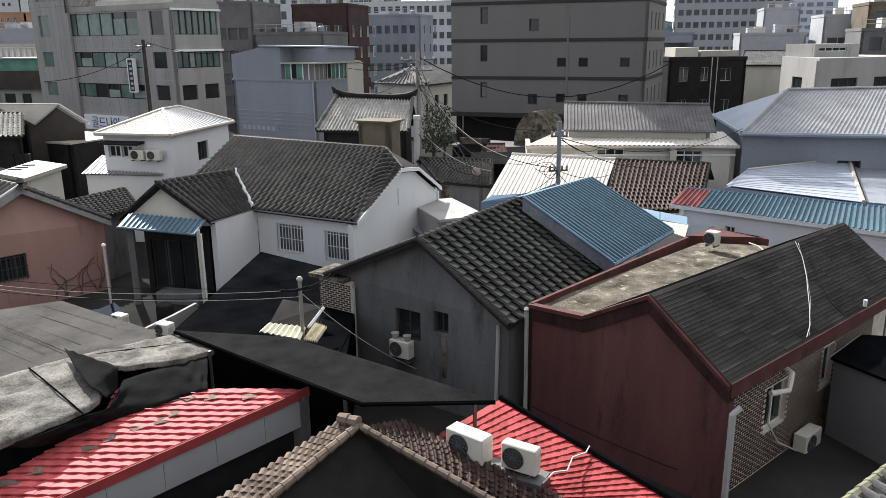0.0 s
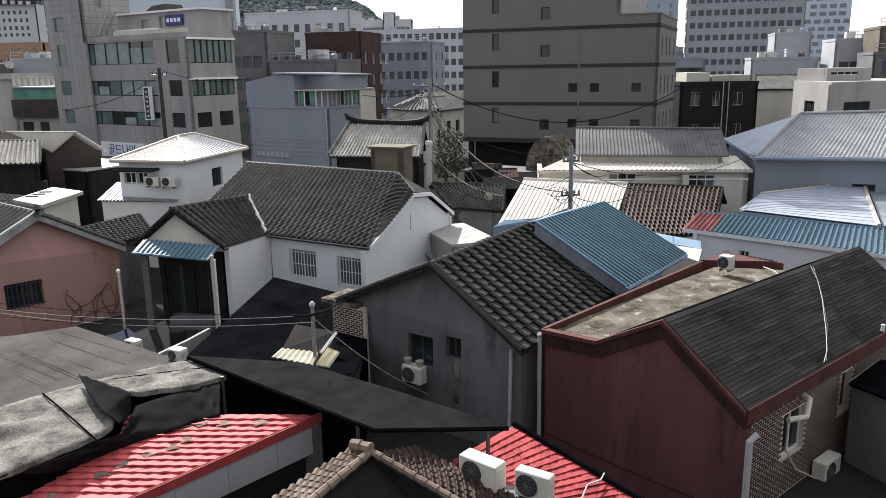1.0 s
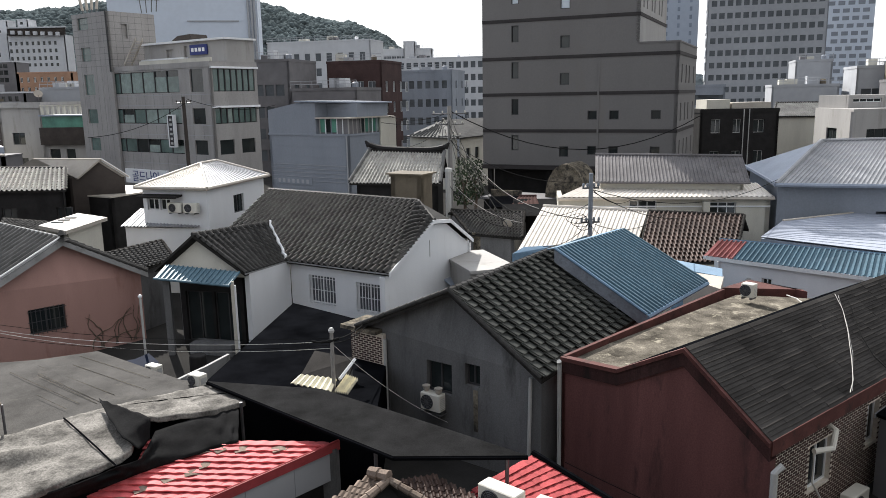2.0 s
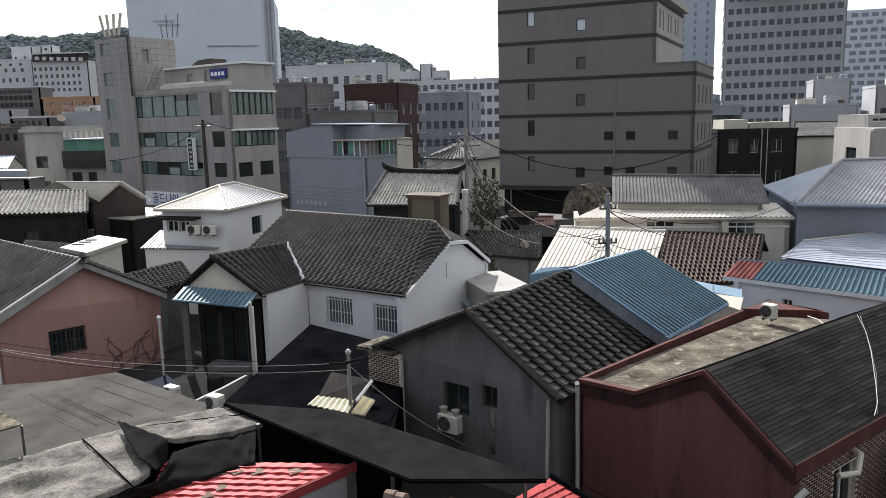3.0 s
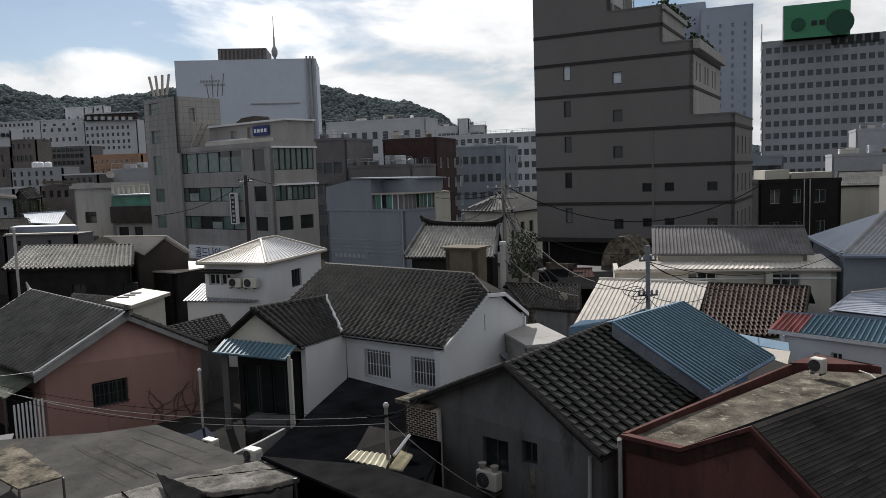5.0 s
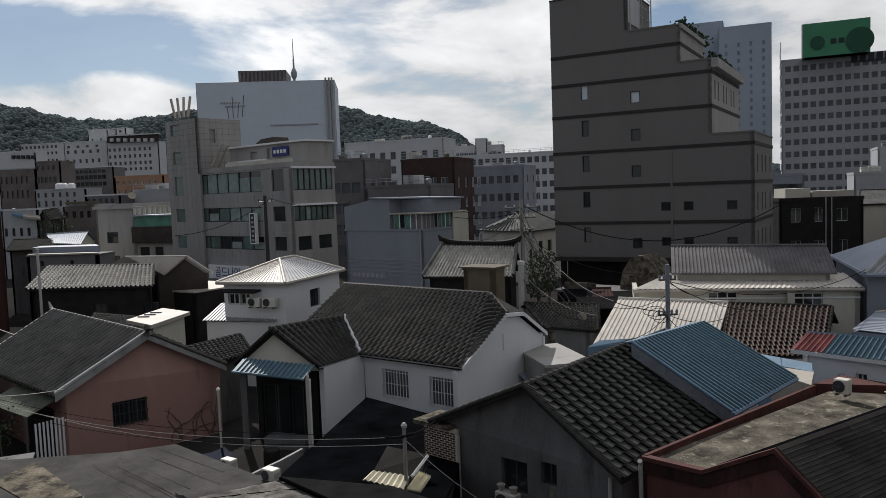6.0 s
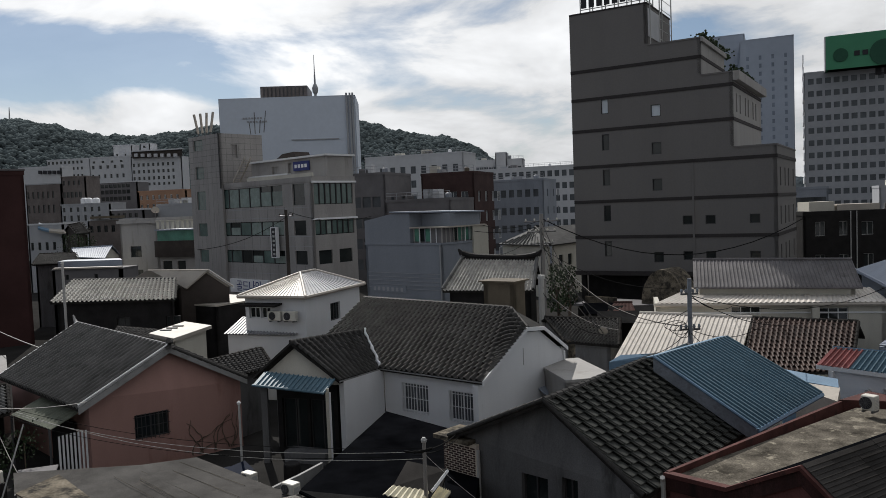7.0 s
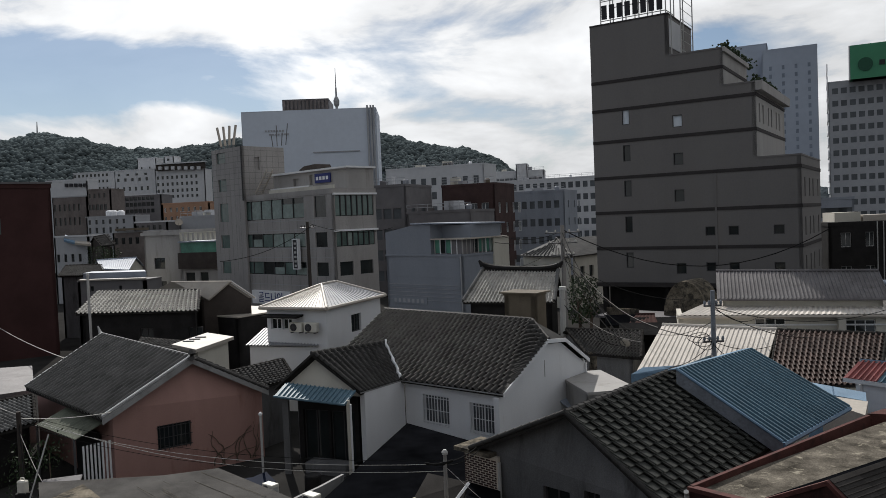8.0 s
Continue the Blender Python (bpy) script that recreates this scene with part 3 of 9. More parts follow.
# ---- ground ----
def build_ground():
    bm = bmesh.new()
    r = 4200
    vs = [bm.verts.new(p) for p in ((-r, -r, 0), (r, -r, 0), (r, r, 0), (-r, r, 0))]
    bm.faces.new(vs)
    solid("ground", bm, ROAD, "grey asphalt and concrete ground of narrow alleys", "ground", kind="structure")


build_ground()


def own_building():
    """The building the view is taken from, unseen and assumed: it closes the place behind and blocks skylight."""
    t = thing("near_building", "plain grey unseen building assumed behind the viewpoint", "building", (0, -8, 0), kind="structure")
    # Added out of view to cut the skylight on walls facing the viewpoint.
    part("wall", box_bm((-26, -14, 0), (26, -1.6, 17)), GREYWALL, t)


own_building()


def plan(p, z):
    return Vector((p[0], p[1], z))


# ---- dark red house with a concrete deck and a shingled slope ----
def red_house():
    A, B, T, C = vec(2.20, 18.54, 3.50), vec(3.38, 17.36, 3.60), vec(4.58, 16.15, 4.52), vec(6.00, 14.73, 2.97)
    back = vec(12.25, 22.78, 4.52) - T
    Tb, Cb, Ab = T + back * 1.0, C + back * 1.0, vec(8.25, 25.13, 3.50)
    h = thing("red_house", "dark red painted house with brick side wall and shingled roof", "house", plan(A, 0))
    u = (C - A).normalized()
    u.z = 0
    inw = Vector((-u.y, u.x, 0)).normalized()
    # gable wall, with a fascia band along its top
    part("gable_wall", upright([plan(A, 0), plan(C, 0), C - vec(0, 0, 0.3), T - vec(0, 0, 0.3), B - vec(0, 0, 0.3), A - vec(0, 0, 0.3)], inw * 0.25), REDWALL, h)
    out = -inw * 0.1
    bands = [(A, B), (B, T), (T, C)]
    for p, q in bands:
        d = (q - p).normalized()
        part("fascia", upright([p + out, q + out, q + out - vec(0, 0, 0.1), p + out - vec(0, 0, 0.1)], inw * 0.2), REDTRIM, h)
        # This band paints in the shadow below the edge along with staining.
        part("stained_band", upright([p + out * 0.6 - vec(0, 0, 0.1), q + out * 0.6 - vec(0, 0, 0.1), q + out * 0.6 - vec(0, 0, 0.42), p + out * 0.6 - vec(0, 0, 0.42)], inw * 0.3), RED_SHADE_STAIN, h, "dark band of painted shade and mould stain below the roof edge")
    # deck with parapet
    D0 = vec(0, 0, -0.14)
    part("concrete_deck", slab([A + D0, B + D0 * 1.7, plan(Tb + (B - T) * 0.9, A.z - 0.14), vec(11.2, 24.3, A.z - 0.14), vec(8.67, 24.92, A.z - 0.14)], 0.2), DECK, h, "stained flat concrete roof deck with lichen patches")
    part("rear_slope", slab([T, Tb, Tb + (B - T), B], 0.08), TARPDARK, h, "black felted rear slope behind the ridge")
    side = Vector((u.x, u.y, 0)) * 0.1
    part("parapet", prism([A, A + side, Ab + side, Ab], 2.9, [A.z + 0.02, A.z + 0.02, Ab.z + 0.02, Ab.z + 0.02]), REDTRIM, h)
    Ab2 = Ab + (Tb - T) * 0.15
    part("rear_parapet", prism([Ab, Ab2 + vec(0.1, 0.1, 0), vec(10.78, 24.50, 3.40), vec(10.75, 24.80, 3.40)], 2.9, 3.55), REDTRIM, h)
    # side wall foot and body
    holes = [(2.0, 3.1, 0.95, 2.1), (4.9, 5.6, 1.2, 2.3), (9.0, 9.7, 1.2, 2.35)]
    f2 = Face(C + inw * 0.18 - u * 0.2, Cb + inw * 0.18 - u * 0.2)
    part("side_wall", f2.wall(0, C.z - 0.32, holes), JOINT, h, "brown brick wall with pale joints")
    for q in holes:
        window(f2, q, h, bars=0, mull=1)
    part("rear_wall", prism([Cb, Tb, Ab, Ab + inw * 0.2, Tb + inw * 0.2, Cb + inw * 0.2], 0, 2.9), REDWALL, h)
    part("left_wall", prism([A, A + side, Ab + side, Ab], 0, 2.88), REDWALL, h)
    # shingled slope
    part("roof_deck", deck_bm(C, Cb, T, Tb, thick=0.2), SHINGLE, h)
    part("eave_board", upright([C + vec(0.02, -0.02, 0.03), Cb + vec(0.02, -0.02, 0.03), Cb + vec(0.02, -0.02, -0.32), C + vec(0.02, -0.02, -0.32)], -u * 0.1), REDTRIM, h)
    me = bpy.data.meshes.new("shingle")
    b = box_bm((0, -0.06, 0.0), (0.995, 1.1, 0.03))
    for v in b.verts:
        if v.co.y > 0:
            v.co.z -= 0.026
    b.to_mesh(me)
    b.free()
    me.materials.append(SHINGLE)
    tiled(h, C, Cb, T, Tb, 12, 25, me, 300, name="shingle", jitter=0.004)
    return h, f2, C, Cb, T, Tb, u, inw


RED, RED_SIDE, RC, RCB, RT, RTB, RU, RIN = red_house()

# ---- grey rendered house with a tiled front roof and a blue metal rear roof ----
def grey_house():
    E0, R0, L0, E1, R1 = vec(1.62, 17.96, 3.10), vec(-0.70, 19.97, 4.85), vec(-3.53, 21.52, 3.40), vec(5.39, 23.72, 3.10), vec(2.85, 25.88, 4.85)
    h = thing("grey_house", "grey rendered house with dark tiled gable roof", "house", plan(R0, 0))
    along = (R1 - R0).normalized()
    ahead = along * 0.35
    Ew, Lw = E0 + (R0 - E0) * 0.06 + ahead, L0 + (R0 - L0) * 0.06 + ahead
    Rw = R0 + ahead
    Ebk, Lbk, Rbk = Ew + along * 9.0, Lw + along * 9.0, Rw + along * 9.0
    f = Face(Lw, Ew)
    holes = [(2.20, 3.07, 1.84, 2.74), (3.52, 4.01, 2.28, 2.90)]
    zt = 2.98
    part("gable_wall", f.wall(0, zt, holes), GREYWALL, h, "stained grey rendered gable wall")
    part("gable_top", upright([plan(Lw, zt), plan(Ew, zt), Ew - vec(0, 0, 0.12), Rw - vec(0, 0, 0.12), Lw - vec(0, 0, 0.12)], along * 0.25), GREYWALL, h)
    for q in holes:
        window(f, q, h, frame_mat=DARKFRAME)
    for k in ((3.79, 0.99, 2.19),):
        part("repair_strip", f.box(k[0], k[0] + 0.14, k[1], k[2], 0.002, 0.012), CONCRETE, h)
    part("side_wall", upright([plan(Ew, 0), plan(Ebk, 0), Ebk - vec(0, 0, 0.1), Ew - vec(0, 0, 0.1)], (Rw - Ew).normalized() * 0.25), GREYWALL, h)
    part("side_wall", upright([plan(Lw, 0), plan(Lbk, 0), Lbk - vec(0, 0, 0.1), Lw - vec(0, 0, 0.1)], (Rw - Lw).normalized() * 0.25), GREYWALL, h)
    part("rear_wall", upright([plan(Lbk, 0), plan(Ebk, 0), Ebk, Rbk, Lbk], along * 0.2), GREYWALL, h)
    part("roof_deck", deck_bm(E0, E1, R0, R1), MORTAR, h)
    L1 = L0 + along * (R1 - R0).length
    part("roof_deck", deck_bm(L0, L1, R0, R1), MORTAR, h)
    Lx, Rx = L0 + along * 9.4, R0 + along * 9.4
    part("rear_roof", slab([L1, Lx, Rx, R1], 0.1), BLUEMETAL, h)
    tiled(h, E0, E1, R0, R1, 15, 13, TILES["flat"])
    part("ridge", ridge_cap(R0, R1), TILE_DARK, h)
    part("verge", ridge_cap(R0 + vec(0, 0, 0.03), E0 + vec(0, 0, 0.03), 0.07), TILE_DARK, h)
    part("verge", ridge_cap(R0 + vec(0, 0, 0.03), L0 + vec(0, 0, 0.03), 0.07), TILE_DARK, h)
    # blue ribbed metal over the rear part
    e0, e1, r0, r1 = vec(5.23, 22.61, 3.35), vec(8.27, 26.79, 3.35), vec(2.59, 24.25, 5.10), vec(5.46, 27.77, 5.10)
    sheet = part("metal_sheet", ribbed(e0, e1, r0, r1, 22, 0.065, 0.42), BLUEMETAL, h, "blue ribbed metal roof sheet")
    dv = -along * 0.04
    part("verge_flashing", upright([e0 + dv, r0 + dv, r0 + dv - vec(0, 0, 0.42), e0 + dv - vec(0, 0, 0.42)], along * 0.03), FLASHING, sheet, "dull blue-grey metal flashing")
    part("verge_trim", tube_bm([e0 + dv + vec(0, 0, 0.05), r0 + dv + vec(0, 0, 0.05)], 0.045, 6), BLUEBRIGHT, sheet)
    part("eave_trim", tube_bm([e0 - vec(0, 0, 0.06), e1 - vec(0, 0, 0.06)], 0.08, 6), BLUEBRIGHT, sheet)
    part("ridge_trim", slab([r0 + vec(0, 0, 0.05), r1 + vec(0, 0, 0.05), r1 + vec(-0.25, 0.2, -0.03), r0 + vec(-0.25, 0.2, -0.03)], 0.03), BLUEBRIGHT, sheet)
    return h, f, Lw, Ew, along


GREY, GREY_FACE, GL, GE, GALONG = grey_house()

# ---- white L-shaped house with dark tiled roof ----
def white_house():
    F, I, G, Rr, Rl = vec(-3.32, 28.78, 3.30), vec(-7.95, 31.38, 3.30), vec(-0.07, 34.87, 3.50), vec(-2.48, 33.94, 5.40), vec(-10.56, 38.98, 5.40)
    H1, H2 = vec(-1.73, 31.75, 4.89), vec(-1.04, 33.05, 4.72)
    h = thing("white_house", "white rendered house with dark tiled roofs and barred windows", "house", plan(F, 0))
    d = (I - F).normalized()
    ins = 0.25
    gdir = (G - F)
    gdir.z = 0
    gd = gdir.normalized()
    gout = Vector((gd.y, -gd.x, 0))
    # gable wall with a clipped top
    k = -gout * 0.2
    dn = vec(0, 0, -0.22)
    part("gable_wall", upright([plan(F, 0) + k, plan(G, 0) + k, G + k + dn, H2 + k + dn, H1 + k + dn, F + k + dn], -gout * 0.25), WHITE, h, "white rendered gable wall")
    fr = Face(I + gd * ins, F + gd * ins + k)
    holes = [(fr.len * 0.19, fr.len * 0.47, 1.55, 2.75), (fr.len * 0.68, fr.len * 0.94, 1.5, 2.7)]
    part("front_wall", fr.wall(0, 3.25, holes), WHITE, h)
    for q in holes:
        window(fr, q, h, bars=9, mull=1, glass=FARGLASS)
    # main roof
    far = (Rl - Rr)
    E1 = F + (I - F).normalized() * ((I - F).length + 4.8)
    part("roof_deck", deck_bm(E1, F, Rl, Rr), MORTAR, h)
    part("verge_slope", slab([F, H1, Rr], 0.08), TILE_DARK, h)
    tiled(h, F, F + (H1 - F) * 0.05, Rr, H1, 4, 15, TILES["dark"])
    Gb = G + far * 1.0
    part("roof_deck", slab([G, Gb, Rl, Rr, H2], 0.1), MORTAR, h)
    part("half_hip", slab([H1, H2, Rr], 0.08), TILE_DARK, h)
    part("rear_wall", upright([plan(G, 0) + k, plan(Gb, 0), Gb, G + k], -gd * 0.2), WHITE, h)
    rr0 = F + (H1 - F) * ((Rr.z - F.z) / (H1.z - F.z))
    tiled(h, E1, F, Rl, Rr, 34, 15, TILES["dark"], 300)
    part("ridge", ridge_cap(Rl, Rr, 0.13), TILE_DARK, h)
    part("hip_ridge", ridge_cap(Rr, H1 + (H2 - H1) * 0.1, 0.1), TILE_DARK, h)
    part("barge_board", upright([F, H1, H1 - vec(0, 0, 0.16), F - vec(0, 0, 0.16)], gout * 0.05), WHITE, h)
    part("barge_board", upright([H1, H2, H2 - vec(0, 0, 0.16), H1 - vec(0, 0, 0.16)], gout * 0.05), WHITE, h)
    part("barge_board", upright([H2, G, G - vec(0, 0, 0.16), H2 - vec(0, 0, 0.16)], gout * 0.05), WHITE, h)
    # side wing
    We, Wr, V, Wl = vec(-9.04, 29.04, 3.30), vec(-11.34, 29.92, 4.70), vec(-8.95, 32.78, 4.70), vec(-12.98, 29.72, 3.30)
    wd = (I - We).normalized()
    Wl = We + (Wl - We)
    side = Face(We + wd * 0.25, I + gd * 0.2)
    part("wing_wall", side.wall(0, 3.25), WHITE, h)
    part("wing_gable", upright([We + wd * 0.3 - vec(0, 0, 0.25), We + wd * 0.3 - vec(0, 0, 0.1), Wr + wd * 0.35 - vec(0, 0, 0.1), Wl + wd * 0.3 - vec(0, 0, 0.1), Wl + wd * 0.3 - vec(0, 0, 0.25)], wd * 0.2), CREAM, h)
    # Dark colour on this wall paints in the deep shade behind the porch.
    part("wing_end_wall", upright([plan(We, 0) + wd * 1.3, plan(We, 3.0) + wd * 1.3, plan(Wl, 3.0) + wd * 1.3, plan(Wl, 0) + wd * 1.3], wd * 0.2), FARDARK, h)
    part("wing_roof", deck_bm(We, I, Wr, V), MORTAR, h)
    Vl = Wl + (V - Wr)
    part("wing_roof", slab([Wl, Vl, V, Wr], 0.1), MORTAR, h)
    tiled(h, We, I, Wr, V, 12, 9, TILES["dark"])
    part("ridge", ridge_cap(Wr, V, 0.11), TILE_DARK, h)
    vr = random.Random(6)
    vp = [V.lerp(I, k / 14) + vec(vr.uniform(-0.05, 0.05), vr.uniform(-0.05, 0.05), 0.07) for k in range(15)]
    part("valley", tube_bm(vp, [vr.uniform(0.02, 0.085) for k in vp], 6), WHITE, h, "white mortar valley between the roofs")
    part("gutter", tube_bm([We + vec(0, 0, -0.05), I + vec(0, 0, -0.05)], 0.03, 6), BARGE, h)
    part("gutter", tube_bm([I + vec(0, 0, -0.05), F + vec(0, 0, -0.05)], 0.03, 6), BARGE, h)
    return h, fr, side, We, Wl, wd


WHITEH, WH_FRONT, WH_SIDE, WH_WE, WH_WL, WH_D = white_house()

# ---- salmon house with a dark tiled roof ----
def pink_house():
    T, Rr, L, Tb, Lb = vec(-16.16, 28.90, 4.75), vec(-13.71, 30.80, 3.00), vec(-18.28, 25.88, 3.00), vec(-24.89, 35.65, 4.75), vec(-25.89, 31.20, 3.00)
    h = thing("salmon_house", "salmon pink rendered house with dark tiled gable roof", "house", plan(T, 0))
    bk = (Tb - T).normalized()
    ins = bk * 0.4
    Rw, Lw, Tw = Rr + (T - Rr) * 0.03 + ins, L + (T - L) * 0.14 + ins, T + ins - vec(0, 0, 0.12)
    f = Face(Lw, Rw)
    w0 = f.len * 0.27
    hole = (w0, w0 + 1.35, 1.2, 2.2)
    zt = 2.85
    part("gable_wall", f.wall(0, zt, [hole]), PINKWALL, h, "salmon pink rendered wall with bare vines")
    part("gable_top", upright([plan(Lw, zt), plan(Rw, zt), Rw - vec(0, 0, 0.1), Tw, Lw - vec(0, 0, 0.1)], bk * 0.25), PINKWALL, h)
    window(f, hole, h, frame_mat=DARKFRAME, bars=8, mull=1, bar_mat=DARKFRAME)
    Lbw = Lb + (Tb - Lb) * 0.14
    part("side_wall", upright([plan(Lw, 0), plan(Lbw, 0), Lbw, Lw], (Tw - Lw).normalized() * 0.2), PINKWALL, h)
    Rb = Rr + (Tb - T)
    part("side_wall", upright([plan(Rw, 0), plan(Rb, 0), Rb - vec(0, 0, 0.1), Rw - vec(0, 0, 0.1)], (Tw - Rw).normalized() * 0.2), PINKWALL, h)
    part("rear_wall", upright([plan(Lbw, 0), plan(Rb, 0), Rb, Tb - vec(0, 0, 0.1), Lbw], bk * 0.2), PINKWALL, h)
    part("roof_deck", deck_bm(L, Lb, T, Tb), MORTAR, h)
    part("roof_deck", slab([Rr, Rb, Tb, T], 0.1), MORTAR, h)
    tiled(h, Lb, L, Tb, T, 27, 15, TILES["sheen"], 300)
    tiled(h, Rr, Rb, T, Tb, 30, 12, TILES["dark"], 0)
    part("ridge", ridge_cap(Tb, T, 0.13), TILE_SHEEN, h)
    for p, q in ((L, T), (Lb, Tb)):
        part("verge_flashing", tube_bm([p + vec(0, 0, 0.12), q + vec(0, 0, 0.12)], 0.035, 6), FRAME, h, "thin white verge flashing")
    part("ridge_line", tube_bm([Tb + vec(0, 0, 0.1), T + vec(0, 0, 0.1)], 0.05, 6), BARGE, h, "pale mortar line under the ridge caps")
    part("far_ridge_end", tube_bm([Tb, Tb + bk * 0.25 + vec(0, 0, 0.1), Tb + bk * 0.6 + vec(0, 0, 0.42)], [0.14, 0.1, 0.04], 6), BARGE, h)
    part("ridge_end", tube_bm([T - bk * 0.05 + vec(0, 0, 0.0), T - bk * 0.1 + vec(0, 0, 0.2), T - bk * 0.02 + vec(0, 0, 0.36)], [0.2, 0.17, 0.07], 8), TILE_DARK, h, "dark upturned ridge end tile")
    for q in (L, Rr):
        part("barge_board", upright([T, q, q - vec(0, 0, 0.24), T - vec(0, 0, 0.24)], -bk * 0.05), BARGE, h, "pale grey barge board")
    part("verge", ridge_cap(L + vec(0, 0, 0.04), T + vec(0, 0, 0.04), 0.06), BARGE, h)
    part("verge", ridge_cap(Rr + vec(0, 0, 0.04), T + vec(0, 0, 0.04), 0.08), TILE_DARK, h)
    return h, f, Lw, Rw, Lb, bk


PINK, PINK_F, PKL, PKR, PKLB, PKB = pink_house()

# ---- dark canopy over the yard ----
def canopy():
    c = [vec(-6.53, 17.40, 3.30), vec(-1.59, 13.55, 3.25), vec(0.99, 13.69, 3.20), vec(-1.54, 15.38, 3.30), vec(-3.62, 16.76, 3.35)]
    t = thing("canopy", "flat dark felt-covered canopy roof on thin posts", "canopy", plan(c[1], 0))
    part("roof_sheet", slab(c, 0.07), CANOPYFELT, t)
    bm = bmesh.new()
    for a, b in ((c[0], c[1]), (c[1], c[2])):
        tube_bm([a - vec(0, 0, 0.05), b - vec(0, 0, 0.05)], 0.045, 5, bm)
    part("edge_trim", bm, TARPDARK, t)
    for p in ((-5.38, 16.32, 3.20), (-1.99, 13.98, 3.20), (0.59, 13.72, 3.15)):
        part("post", tube_bm([plan(p, 0), plan(p, p[2])], 0.04, 6), STEEL, t)
    return t


canopy()

# ---- felt-covered roof beside it ----
def felt_roof():
    t = thing("felt_roof_shed", "low shed roofed with patched grey and black roofing felt", "shed", (-12.32, 23.26, 0.00))
    back = [vec(-15.59, 19.05, 3.00), vec(-9.38, 11.35, 2.70), vec(-8.54, 16.38, 3.00), vec(-6.32, 18.23, 2.90), vec(-7.63, 18.54, 2.90), vec(-10.91, 20.73, 2.95), vec(-12.17, 19.87, 3.00)]
    part("wall", prism([back[0], back[1], back[2], back[3], back[5]], 0, 2.6), GREYWALL, t)
    bm = slab(back, 0.12)
    part("back_sheet", bm, TARP, t, "grey roofing felt with sealed seams")
    # draped front sheet, rolled over at its edge
    P = [vec(-10.76, 14.08, 3.10), vec(-9.48, 15.07, 3.12), vec(-8.63, 15.93, 3.14), vec(-8.19, 16.22, 3.16), vec(-6.65, 17.38, 3.12), vec(-5.51, 16.83, 3.10)]
    Q = [vec(-8.99, 11.41, 3.00), vec(-8.03, 12.43, 3.02), vec(-6.90, 13.95, 3.05), vec(-7.06, 15.30, 3.20), vec(-5.78, 15.95, 3.14), vec(-5.33, 16.49, 3.10)]
    at = [0.0, 0.28, 0.52, 0.6, 0.9, 1.0]
    nu, nv = 90, 26
    bm = bmesh.new()
    g = []
    for i in range(nu + 1):
        s = i / nu
        k = max(q for q in range(5) if at[q] <= s)
        w = (s - at[k]) / (at[k + 1] - at[k])
        a, b = P[k].lerp(P[k + 1], w), Q[k].lerp(Q[k + 1], w)
        col = []
        for j in range(nv + 1):
            v = j / nv
            p = a.lerp(b, min(1, v * 1.18))
            dz = 0.03 * noise.noise(vec(p.x * 1.3, p.y * 1.3, 0.3)) + 0.02 * noise.noise(vec(p.x * 3.5, p.y * 3.5, 1.3)) + 0.016 * noise.noise(vec(p.x * 9, p.y * 9, 2.3))
            dz += 0.16 * math.exp(-((s - 0.56) / 0.045) ** 2) * min(1, v * 2)
            dz += 0.14 * math.exp(-((v - 0.33 - 0.3 * (s - 0.2)) / 0.05) ** 2) * math.exp(-((s - 0.2) / 0.12) ** 2)
            dz -= 0.12 * math.exp(-((v - 0.45 - 0.3 * (s - 0.2)) / 0.04) ** 2) * math.exp(-((s - 0.2) / 0.12) ** 2)
            if v > 0.85:
                dz -= (v - 0.85) * 0.7
                p = p + vec(0.1, -0.2, 0) * (v - 0.85)
            col.append(bm.verts.new(p + vec(0, 0, dz + 0.05)))
        g.append(col)
    for i in range(nu):
        for j in range(nv):
            bm.faces.new((g[i][j], g[i][j + 1], g[i + 1][j + 1], g[i + 1][j]))
    bmesh.ops.recalc_face_normals(bm, faces=bm.faces)
    bmesh.ops.solidify(bm, geom=bm.faces[:], thickness=0.02)
    part("front_sheet", bm, FELTGRIT, t, "wrinkled grey felt sheet folded over the edge", smooth=True)
    # the loose fold where the sheet turns up against the higher roof
    fa = [vec(-8.55, 16.03, 3.30), vec(-7.94, 15.13, 3.30), vec(-7.14, 14.12, 3.25), vec(-6.76, 13.99, 3.10)]
    fb_ = [vec(-8.55, 16.03, 3.30), vec(-7.48, 15.14, 3.42), vec(-6.86, 14.85, 3.36), vec(-6.82, 14.60, 2.98)]
    bm = bmesh.new()
    rows = []
    for i in range(19):
        q = i / 18 * 3
        k = min(2, int(q))
        a, b = fa[k].lerp(fa[k + 1], q - k), fb_[k].lerp(fb_[k + 1], q - k)
        row = []
        for j in range(11):
            w = j / 10
            p = a.lerp(b, w)
            dip = -0.03 * math.sin(math.pi * w) * min(1, q) + 0.05 * noise.noise(p * 4) + 0.1
            row.append(bm.verts.new(p + vec(0, 0.3 * dip, dip)))
        rows.append(row)
    for r0, r1 in zip(rows, rows[1:]):
        for j in range(10):
            bm.faces.new((r0[j], r0[j + 1], r1[j + 1], r1[j]))
    bmesh.ops.remove_doubles(bm, verts=bm.verts, dist=0.0005)
    bmesh.ops.recalc_face_normals(bm, faces=bm.faces)
    bmesh.ops.solidify(bm, geom=bm.faces[:], thickness=0.015)
    # Darker felt than the sheet puts the fold's shade into its colour.
    part("loose_fold", bm, CANOPYFELT, t, "loose fold of roofing felt coloured dark for its shaded side", smooth=True)
